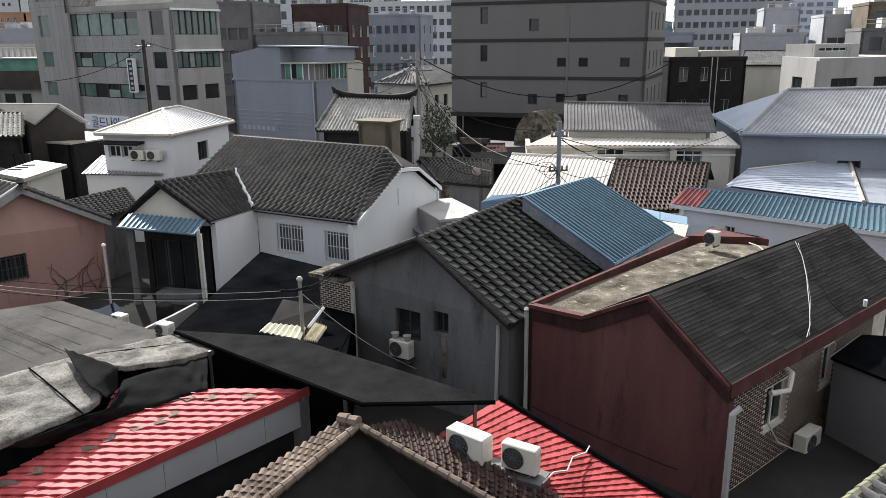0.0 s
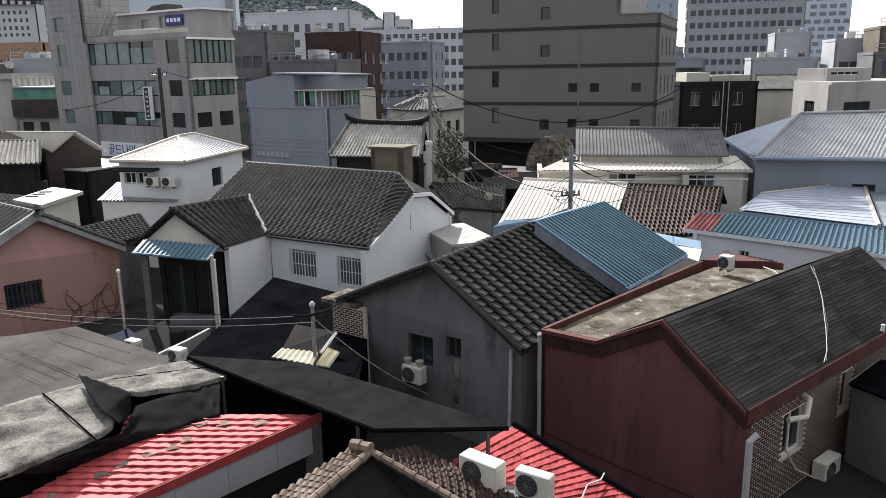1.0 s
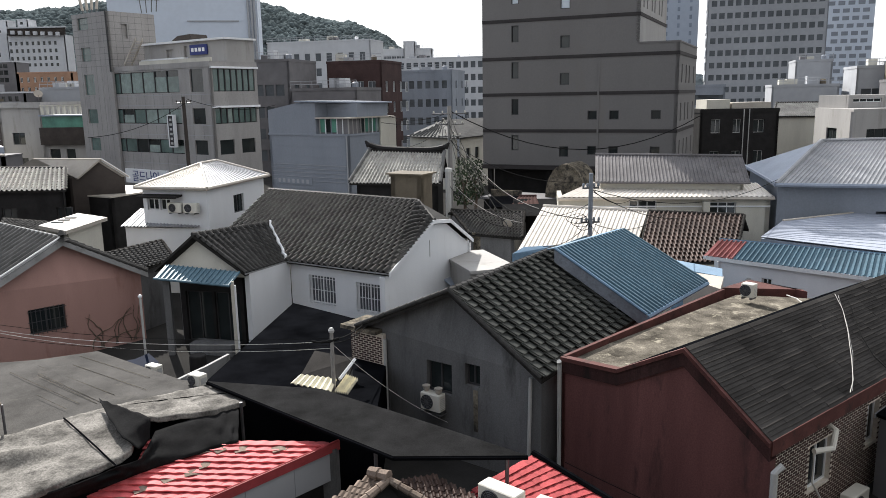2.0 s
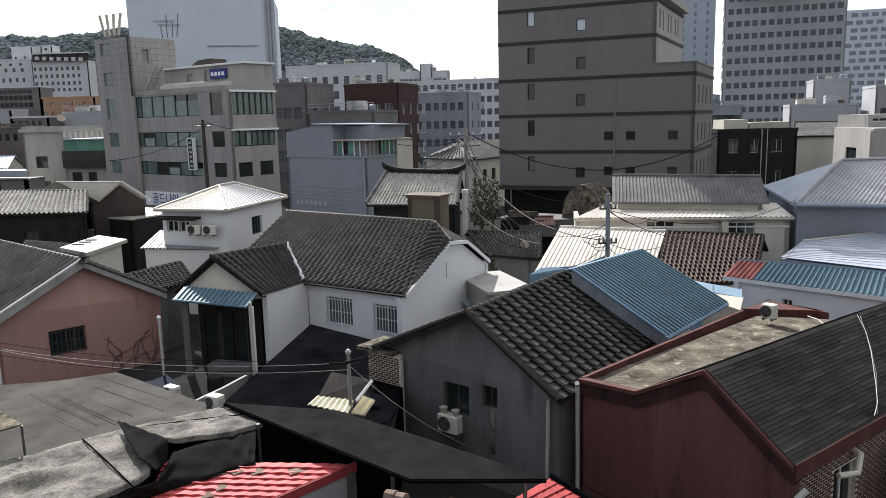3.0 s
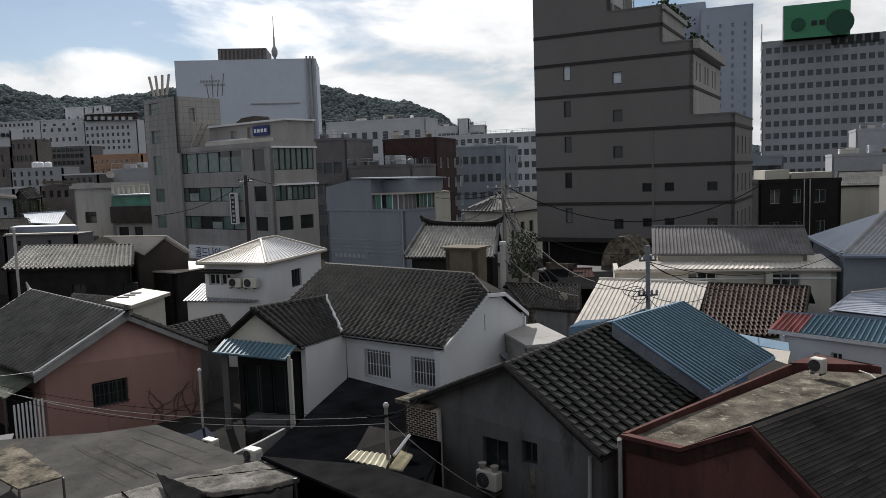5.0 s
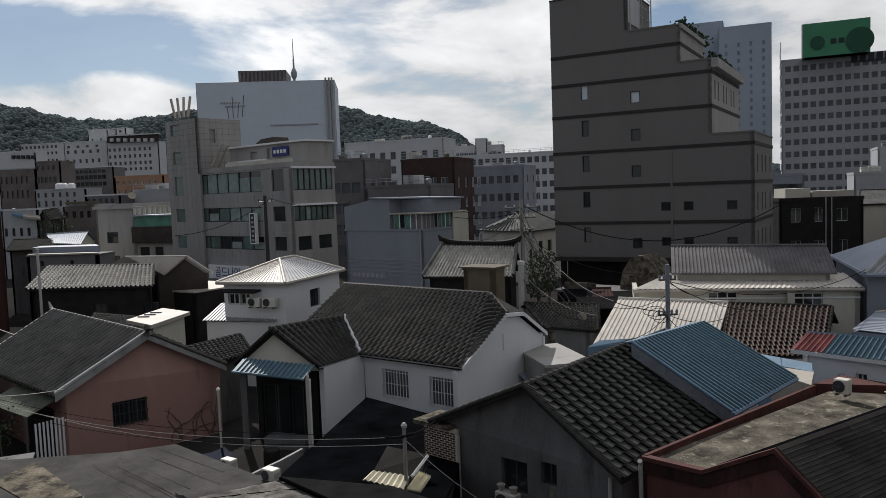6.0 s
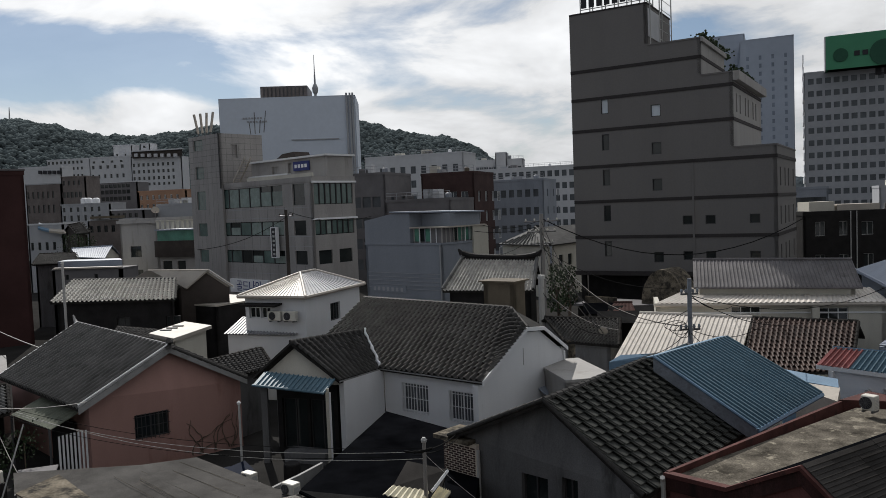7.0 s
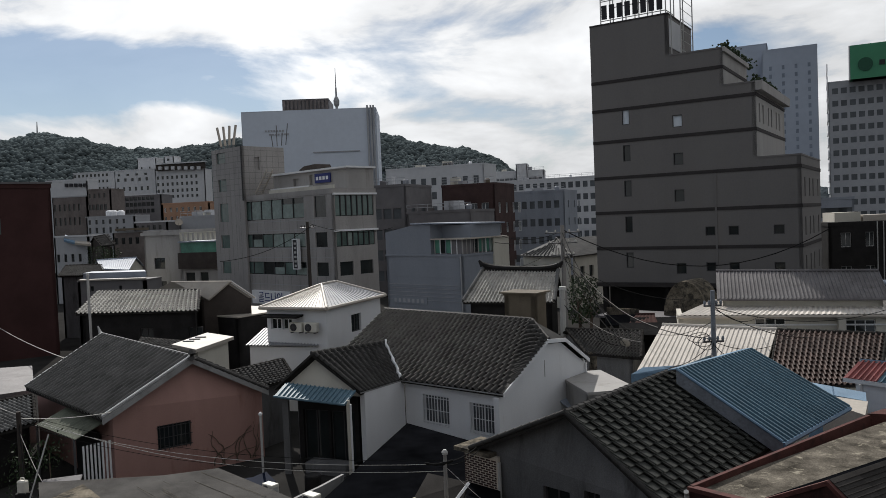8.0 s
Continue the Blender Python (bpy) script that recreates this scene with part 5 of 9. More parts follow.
    s0, s1 = f.at(7.02, z_top + 0.5, -1), f.at(9.3, z_top + 2.9, -1)
    for o in (0.0, 0.8):
        part("stair_stringer", upright([s0 + f.out * o, s1 + f.out * o, s1 + f.out * o + vec(0, 0, 0.3), s0 + f.out * o + vec(0, 0, 0.3)], f.out * 0.08), PALEMETAL, t)
    for k in range(10):
        p = s0.lerp(s1, (k + 0.5) / 10)
        part("stair_tread", prism([p - f.u * 0.15, p + f.u * 0.15, p + f.u * 0.15 + f.out * 0.8, p - f.u * 0.15 + f.out * 0.8], p.z, p.z + 0.05), PALEMETAL, t)
    # long upright sign on the front and the sign over the shop
    us = 14.75
    v = part("projecting_sign", f.box(us - 0.32, us + 0.4, 5.69, 8.60, 0.3, 0.6), SIGNDARK, t, "tall dark projecting sign in a white frame")
    for a, b, c, d in ((us - 0.42, us - 0.32, 5.59, 8.7), (us + 0.4, us + 0.5, 5.59, 8.7), (us - 0.32, us + 0.4, 5.59, 5.69), (us - 0.32, us + 0.4, 8.6, 8.7)):
        part("sign_border", f.box(a, b, c, d, 0.28, 0.64), SIGNWHITE, v)
    for k in range(6):
        zz = 5.86 + k * 0.45
        part("sign_mark", f.box(us - 0.14, us + 0.22, zz, zz + 0.22, 0.601, 0.62), PIPE, v)
    sb = part("shop_sign", f.box(6.06, 13.09, 1.76, 3.20, 0.02, 0.3), SIGNWHITE, t, "white shop sign with blue characters")
    cu = bpy.data.curves.new("sign_text", "FONT")
    cu.body = "골드나인"
    cu.size, cu.extrude, cu.align_x, cu.align_y = 1.25, 0.02, "CENTER", "CENTER"
    cu.materials.append(SIGNBLUE)
    tx = new("sign_text", cu)
    tx.parent = sb
    c = f.at((6.06 + 13.09) / 2, 2.42, 0.31)
    m = Matrix.Translation(c) @ Matrix(((f.u.x, 0, f.out.x, 0), (f.u.y, 0, f.out.y, 0), (0, 1, 0, 0), (0, 0, 0, 1)))
    tx.matrix_basis = m
    # antennas on the tower
    for k in range(4):
        p = g.at(0.7 + k * 0.75, z2, -1.0)
        q = p + vec((k - 1.5) * 0.25, 0, 2.0)
        a = thing("mobile_antenna", "pale panel antenna on a leaning mast on the roof", "antenna", p, "roof antennas")
        part("mast", tube_bm([p, q], 0.06, 6), STEEL, a)
        dq = (q - p).normalized()
        part("panel", tube_bm([p + dq * 0.5, q + dq * 0.7], 0.14, 6), PALEMETAL, a)
    for k in range(4):
        p = f.at(7.32 + k * 0.8, z2, -2.5)
        m = solid("roof_mast", tube_bm([p - vec(0, 0, 0.2), p + vec(0.15 * (k - 1), 0, 1.2 + 0.9 * (k % 2))], 0.05, 5), STEEL, "thin steel mast on the office roof", "mast", "roof masts")
    return t


office()

# ---- blue-grey clad warehouse with a glazed lean-to on its roof ----
def warehouse():
    A, B = vec(-15.94, 60.00, 8.26), vec(-9.06, 55.50, 8.22)
    f0 = Face(A, B)
    zt = 7.25
    zl = 9.16
    t, f, r, l = block("warehouse", "blue-grey metal-clad warehouse with a small rooftop room", A, B, 5.4, zt, BLUEGREY, category="warehouse", rim=0.15)
    part("upper_wall", upright([f.at(0, zt, 0.02), f.at(f.len * 0.62, zt, 0.02), f.at(f.len * 0.62, zl + 0.5, 0.02), f.at(f.len * 0.42, zl + 0.55, 0.02), f.at(0, zl, 0.02)], -f.out * 4.5), BLUEGREY, t)
    part("rear_upper_wall", prism([f.at(f.len * 0.6, 0, -1.3), f.at(f.len * 0.98, 0, -1.3), f.at(f.len * 0.98, 0, -4.8), f.at(f.len * 0.6, 0, -4.8)], zt + 0.15, zl + 0.42), BLUEGREY, t)
    part("roof_sheet", slab([f.at(f.len * 0.38, zl + 0.68, 0.2), f.at(f.len * 0.66, zl + 0.64, 0.2), f.at(f.len * 1.02, zl + 0.54, -2.0), f.at(f.len * 1.02, zl + 0.5, -5), f.at(f.len * 0.5, zl + 0.6, -5)], 0.1), SKYMETAL, t)
    # glazed room: pale framed lights of mixed glass round the corner
    gz = zt + 1.25
    rp = random.Random(8)
    g = Face(f.at(f.len * 0.64, 0, -0.25), f.at(f.len * 0.99, 0, -0.25))
    g2 = Face(f.at(f.len * 0.99, 0, -0.25), f.at(f.len * 0.99, 0, -4.2))
    for fc, n in ((g, 5), (g2, 9)):
        part("room_wall", fc.box(0, fc.len, zt + 0.15, gz, -1.2, -0.06), FARDARK, t)
        for k in range(n):
            a, b = fc.len * k / n, fc.len * (k + 1) / n
            part("pane", fc.box(a + 0.05, b - 0.03, zt + 0.25, gz - 0.03, -0.05, -0.02), rp.choice((GREENGLASS, GREENPANEL, CURTAIN, GLASS)), t)
            part("glazing_bar", fc.box(a - 0.03, a + 0.05, zt + 0.15, gz, -0.055, 0.02), rp.choice((FRAME, PALEWALL, BLUEGREY)), t)
    part("room_roof", prism([g.at(-0.2, 0, 0.3), g.at(g.len + 0.35, 0, 0.3), g2.at(g2.len + 0.9, 0, 0.35), g2.at(g2.len + 0.9, 0, -1.6), g.at(-0.2, 0, -1.4)], gz + 0.002, gz + 0.1), PALEMETAL, t)
    part("pale_side", r.box(3.6, 5.4, 0, gz, 0.01, 0.14), CREAM, t, "cream rendered end of the side wall")
    for k in range(1, 9):
        zz = zt * k / 9
        part("cladding_joint", f.box(0, f.len, zz - 0.015, zz + 0.015, 0.002, 0.012), BLUEGREY, t)
    for k in range(5):
        part("rail", f.box(0.2, f.len, zt - 2.2 - 0.3 * k, zt - 2.17 - 0.3 * k, 0.03, 0.05), FARGREY, t)
    part("drainpipe", tube_bm([f.at(f.len - 0.05, 0, 0.07), f.at(f.len - 0.05, zt, 0.07)], 0.06, 6), FARGREY, t)
    s = part("sign", f.box(f.len * 0.08, f.len * 0.55, 3.52, 4.07, 0.03, 0.06), BLUEGREY, t)
    for k in range(7):
        u = f.len * (0.1 + 0.062 * k)
        part("sign_bar", f.box(u, u + 0.26, 3.62, 3.92, 0.062, 0.08), FARGREY, s)


warehouse()

# ---- distant buildings, hill and tower ----
def fb(name, label, fl, fr, depth, z, material, cols, rows, w, h, step, v0, right=0, left=0, category="building", glass=None, framed=False):
    f = Face(fl, fr)
    front = holes_grid(0.6, f.len - 0.6, cols, v0, rows, step, w, h)
    rt = holes_grid(0.6, depth - 0.6, right, v0, rows, step, w, h) if right else ()
    lf = holes_grid(0.6, depth - 0.6, left, v0, rows, step, w, h) if left else ()
    front = [q for q in front if q[3] < z - 0.5]
    rt = [q for q in rt if q[3] < z - 0.5]
    lf = [q for q in lf if q[3] < z - 0.5]
    made = block(name, label, fl, fr, min(depth, 9) if z < 40 else depth, z, material, front, rt, lf, glass or FARGLASS, category, framed=framed, fm=FRAME)
    if z < 32 and f.len > 5:
        # stair heads, water tanks and rails on the roof
        rnd = random.Random(int(abs(f.a.x * 13 + f.a.y * 7)))
        t, d = made[0], min(depth, 9)
        for k in range(rnd.randint(2, 3)):
            u = rnd.uniform(0.08, 0.75) * f.len
            w, dd, h = rnd.uniform(0.9, min(2.4, f.len * 0.2)), rnd.uniform(1.2, 2.4), rnd.uniform(0.4, 1.2)
            q = [f.at(u, 0, -1.2), f.at(u + w, 0, -1.2), f.at(u + w, 0, -1.2 - dd), f.at(u, 0, -1.2 - dd)]
            part("stair_head", prism(q, z + 0.352, z + 0.35 + h), rnd.choice((FARGREY, FARWHITE, FARDARK, CREAM)), t)
        c = f.at(f.len * rnd.uniform(0.7, 0.9), z + 0.352, -2.0)
        part("water_tank", tube_bm([c, c + vec(0, 0, 0.55), c + vec(0, 0, 0.7)], [0.4, 0.42, 0.2], 10), rnd.choice((BLUEGREY, SIGNWHITE, TAN)), t)
        bm = bmesh.new()
        n = int(f.len / 1.5) + 1
        for k in range(n + 1):
            tube_bm([f.at(f.len * k / n, z + 0.35, -0.1), f.at(f.len * k / n, z + 1.2, -0.1)], 0.03, 4, bm)
        for v in (0.8, 1.2):
            tube_bm([f.at(0, z + v, -0.1), f.at(f.len, z + v, -0.1)], 0.03, 4, bm)
        part("roof_rail", bm, FARGREY, t)
    return made


def far_city():
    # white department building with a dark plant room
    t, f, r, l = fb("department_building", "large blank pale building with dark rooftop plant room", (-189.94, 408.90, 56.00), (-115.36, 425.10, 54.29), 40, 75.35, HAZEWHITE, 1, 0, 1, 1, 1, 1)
    z = 75.35
    for u in (0.93, 0.955, 0.975):
        part("rib", f.box(f.len * u, f.len * u + 1.0, 0, z + 1.5, 0.05, 1.2), FARGREY, t)
    part("wall_strip", f.box(f.len * 0.52, f.len * 0.87, 51.07, 51.69, 0.05, 0.5), FARGREY, t)
    for u, n, zz in ((0.17, 7, z - 11.5), (0.2, 4, z - 13.5), (0.29, 3, z - 13.5)):
        for k in range(n):
            part("sign_bar", f.box(f.len * (u + 0.021 * k), f.len * (u + 0.021 * k + 0.014), zz, zz + 1.0, 0.05, 0.3), FARGREY, t)
    pf = Face(f.at(f.len * 0.29, 0, -8), f.at(f.len * 0.64, 0, -8))
    part("plant_room", prism([pf.at(0, 0), pf.at(pf.len, 0), pf.at(pf.len, 0, -25), pf.at(0, 0, -25)], z, 83.08), FARDARK, t, "dark grey louvred plant room")
    for k in range(12):
        part("louvre", pf.box(pf.len * k / 12 + 0.4, pf.len * (k + 1) / 12 - 0.4, z + 1, 83.08 - 0.6, 0.05, 0.6), UMBER, t)
    # observation tower on the hill
    b = vec(-749.36, 2300.00, 373.59)
    s = 2300 / 1356
    tw = thing("observation_tower", "slender observation tower with round deck and mast on the hill", "tower", plan(b, 0))
    part("shaft", tube_bm([plan(b, 0), b + vec(0, 0, 4)], [5, 4], 10), FARGREY, tw)
    part("deck", tube_bm([b + vec(0, 0, 0), b + vec(0, 0, 8), b + vec(0, 0, 20), b + vec(0, 0, 27), b + vec(0, 0, 33)], [4, 8.5, 9.5, 7, 4], 14), FARGREY, tw)
    part("mast", tube_bm([b + vec(0, 0, 33), b + vec(0, 0, 60), b + vec(0, 0, 62), b + vec(0, 0, 122)], [3.0, 2.6, 1.8, 0.8], 8), FARGREY, tw)
    # white bank tower
    zt = 41.70
    f0, f1 = (64.02, 219.00, 27.51), (92.66, 211.00, 25.54)
    t, f, r, l = fb("bank_tower", "pale office tower with a regular grid of small windows", f0, f1, 18, zt, FARGREY, 14, 14, 1.4, 1.5, 3.25, 3.0, left=0)
    for k in range(14):
        part("side_band", l.box(1, 17, 3 + 3.25 * k, 4.7 + 3.25 * k, 0.02, 0.3), SIGNWHITE, t)
    for k in range(6):
        u = f.len * (0.56 + 0.065 * k)
        part("roof_letter", f.box(u, u + f.len * 0.045, zt - 2.0, zt + 0.2, 0.05, 0.4), SIGNDARK, t)
    bz0, bz1 = 41.48, 50.04
    bf = Face((67.67, 213.10, 46.50), (82.50, 208.90, 45.38))
    bb = thing("billboard", "large green rooftop billboard with dark emblems", "billboard", bf.at(0, zt))
    part("panel", bf.box(0, bf.len, bz0, bz1, -6, 0), SIGNGREEN, bb)
    part("side_panel", bf.box(-0.3, -0.01, bz0, bz1, -6.1, -0.1), FARWHITE, bb)
    disc = bmesh.new()
    cc = bf.at(bf.len * 0.22, (bz0 + bz1) / 2 - 0.8, 0.15)
    rotm = Matrix.Translation(cc) @ Matrix(((bf.u.x, 0, bf.out.x, 0), (bf.u.y, 0, bf.out.y, 0), (0, 1, 0, 0), (0, 0, 0, 1)))
    bmesh.ops.create_cone(disc, cap_ends=True, segments=24, radius1=1.7, radius2=1.7, depth=0.2, matrix=rotm)
    part("emblem", disc, EMBLEM, bb)
    for k in range(3):
        part("sign_bar", bf.box(bf.len * (0.42 + 0.12 * k), bf.len * (0.5 + 0.12 * k), (bz0 + bz1) / 2 - 1.3, (bz0 + bz1) / 2 - 0.1, 0.02, 0.2), SIGNDARK, bb)
    disc = bmesh.new()
    bmesh.ops.create_cone(disc, cap_ends=True, segments=24, radius1=3.2, radius2=3.2, depth=0.2, matrix=Matrix.Translation(bf.at(bf.len * 0.85, bz0 + 3.2, 0.15)) @ rotm.to_3x3().to_4x4())
    part("emblem", disc, EMBLEM, bb)
    part("truss", prism([bf.at(0.5, 0, -0.5), bf.at(bf.len - 0.5, 0, -0.5), bf.at(bf.len - 0.5, 0, -5), bf.at(0.5, 0, -5)], zt, bz0), FARDARK, bb)
    # apartment blocks behind the hotel
    z = 66.41
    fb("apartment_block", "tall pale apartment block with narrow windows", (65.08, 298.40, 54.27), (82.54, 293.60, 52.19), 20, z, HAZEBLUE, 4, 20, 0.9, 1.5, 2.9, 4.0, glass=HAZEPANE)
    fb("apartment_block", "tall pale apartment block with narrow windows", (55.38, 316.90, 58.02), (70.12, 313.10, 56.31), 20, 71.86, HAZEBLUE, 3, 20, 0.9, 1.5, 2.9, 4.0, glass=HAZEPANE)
    # glass tower with stepped white bands
    a, b = (174.66, 398.80, 39.91), (194.76, 393.20, 38.67)
    zt = 56.43
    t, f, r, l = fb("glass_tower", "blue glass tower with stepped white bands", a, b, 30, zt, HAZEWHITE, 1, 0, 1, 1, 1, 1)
    for k in range(26):
        z0 = zt - 3 - k * 3.6
        o = (k % 3) * 2.2
        for q in range(6):
            u = q * 4.4 + o - 2
            part("glass_band", f.box(max(0.2, u), min(f.len - 0.2, u + 3.0), z0, z0 + 1.9, 0.02, 0.12), BLUEGREY, t) if 0.2 < u + 2 < f.len else None
    # red-brick building, grey and white blocks in the middle distance
    fb("brick_building", "dark red brick apartment building with white window frames", (-20.46, 109.90, 13.05), (-12.56, 108.10, 12.73), 14, 14.68, BRICKRED, 4, 5, 1.1, 1.5, 2.9, 2.0, right=4, framed=True)
    fb("grey_building", "grey rendered building with rows of windows", (-12.44, 127.00, 12.20), (-3.27, 125.00, 11.85), 14, 13.76, BLUEGREY, 6, 4, 0.85, 1.2, 2.9, 2.5, right=3)
    fb("white_building", "white building with a shallow pitched roof", (-46.99, 179.60, 20.77), (-22.53, 174.40, 19.56), 20, 22.34, FARWHITE, 9, 6, 1.3, 1.7, 3.3, 5.0)
    fb("long_white_building", "long pale institutional building with window rows", (-28.24, 213.60, 17.07), (3.63, 206.40, 15.70), 16, 19.72, FARWHITE, 16, 5, 1.3, 1.6, 3.3, 4.0)
    fb("long_white_building", "pale institutional building with window rows", (-31.06, 240.00, 21.41), (-12.21, 240.00, 20.69), 16, 24.01, FARWHITE, 12, 6, 1.3, 1.6, 3.3, 4.0)
    fb("grey_building", "plain grey rooftop plant building", (-20.70, 238.00, 24.37), (-17.21, 238.00, 24.23), 8, 26.01, FARWHITE, 1, 0, 1, 1, 1, 1)
    fb("dark_building", "dark brown rendered apartment building", (-30.47, 101.20, 12.48), (-23.51, 99.80, 12.21), 12, 14.68, FARDARK, 4, 5, 1.2, 1.4, 2.8, 2.0, right=3)
    fb("dark_building", "dark building with pale balcony rail", (-23.04, 98.00, 9.99), (-14.31, 96.00, 9.71), 10, 10.9, FARDARK, 5, 3, 1.2, 1.4, 2.8, 2.0)
    fb("grey_building", "grey rooftop flat with an open terrace", (-67.09, 118.80, 10.38), (-58.46, 117.20, 10.13), 9, 12.05, FARGREY, 4, 3, 1.3, 1.3, 2.9, 2.5)
    # blocks on the right behind the hotel
    fb("grey_building", "grey roof structures with blue scaffold", (32.66, 117.60, 8.82), (37.10, 116.40, 8.67), 10, 10.55, BLUEGREY, 6, 3, 1.2, 1.4, 3.0, 2.0)
    fb("grey_building", "grey stepped building with dark roof", (41.82, 111.10, 7.73), (50.09, 108.90, 7.48), 12, 10.32, FARGREY, 7, 3, 1.2, 1.4, 3.0, 2.5)
    fb("grey_building", "grey louvred rooftop storey", (50.15, 124.20, 11.67), (55.21, 122.80, 11.44), 10, 14.13, FARGREY, 4, 3, 1.2, 1.4, 3.0, 2.5)
    fb("white_building", "white narrow building with flat roof", (49.96, 104.10, 10.40), (54.88, 102.90, 10.34), 8, 12.50, FARGREY, 3, 5, 1.2, 1.4, 3.0, 2.5)
    fb("brown_building", "dark brown building with pitched top", (45.97, 86.90, 8.50), (52.33, 85.10, 8.45), 8, 10.56, FARDARK, 3, 3, 1.2, 1.4, 3.0, 2.5)
    fb("cream_building", "cream building beyond the roofs", (50.64, 94.80, 12.25), (56.72, 93.20, 12.14), 8, 13.61, TAN, 3, 4, 1.2, 1.4, 3.0, 2.5)


far_city()


def hill(name, label, profile, dist, deep, seed, bump):
    """A wooded ridge: profile gives its height over azimuth in degrees."""
    az = [p[0] for p in profile]
    hs = [p[1] for p in profile]
    bm = bmesh.new()
    nu, nv = 900, 16
    g = []
    for i in range(nu + 1):
        a = az[0] + (az[-1] - az[0]) * i / nu
        h = float(np.interp(a, az, hs))
        col = []
        for j in range(nv + 1):
            v = j / nv
            d = dist - deep * (1 - v)
            x, y = d * math.sin(radians(a)), d * math.cos(radians(a))
            z = h * (1 - (1 - v) ** 1.7) * d / dist
            z += bump * v * (noise.noise(vec(x * 0.05, y * 0.05, seed)) + 0.6 * noise.noise(vec(x * 0.13, y * 0.13, seed)) + 0.5 * noise.noise(vec(x * 0.3, y * 0.3, seed)))
            col.append(bm.verts.new((x, y, max(z, -1))))
        g.append(col)
    for i in range(nu):
        for j in range(nv):
            bm.faces.new((g[i][j], g[i + 1][j], g[i + 1][j + 1], g[i][j + 1]))
    bmesh.ops.recalc_face_normals(bm, faces=bm.faces)
    spots = [[v.co.copy() for v in col] for col in g]
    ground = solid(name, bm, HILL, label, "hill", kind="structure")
    # tree crowns over the slope that faces the town
    rnd = random.Random(5)
    ball = bmesh.new()
    bmesh.ops.create_icosphere(ball, subdivisions=1, radius=1.0)
    ball.verts.index_update()
    unit = [v.co.copy() for v in ball.verts]
    tris = [[v.index for v in f.verts] for f in ball.faces]
    ball.free()
    verts, faces = [], []
    for k in range(22000):
        a = rnd.uniform(-50.0, 0.0)
        v = 1 - rnd.random() ** 1.6
        i, j = (a - az[0]) / (az[-1] - az[0]) * nu, v * nv
        c = spots[int(i)][int(j)].lerp(spots[min(nu, int(i) + 1)][min(nv, int(j) + 1)], rnd.random())
        r = rnd.uniform(2.8, 6.5)
        base = len(verts)
        for p in unit:
            q = r * rnd.uniform(0.75, 1.25)
            verts.append((c.x + p.x * q, c.y + p.y * q, c.z + r * 0.25 + p.z * q * 0.85))
        faces += [[base + m for m in f] for f in tris]
    me = bpy.data.meshes.new("wood")
    me.from_pydata(verts, [], faces)
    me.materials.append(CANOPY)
    me.shade_smooth()
    tagged(new("wood", me), "dense dark trees covering the hill", "trees", kind="stuff")
    return ground


hill("hill", "dark wooded hill on the skyline", [(-75, 150), (-46.20, 158.30), (-40.24, 169.95), (-37.94, 185.14), (-35.60, 173.85), (-32.46, 155.62), (-29.88, 157.09), (-26.81, 166.57),
     (-19.55, 198.45), (-14.82, 178.56), (-12.13, 156.23), (-8.36, 141.02), (-6.30, 119.83), (-5.29, 96.63), (-3.06, 50.07), (60, 20)], 1500, 500, 2.0, 6.0)
solid("hilltop_mast", tube_bm([plan((-1161.21, 1480.00, 223.48), 0), (-1161.21, 1480.00, 223.48), (-1160.10, 1480.00, 258.73)], [3.0, 2.0, 0.8], 5), FARGREY, "thin lattice mast on the hilltop", "mast")

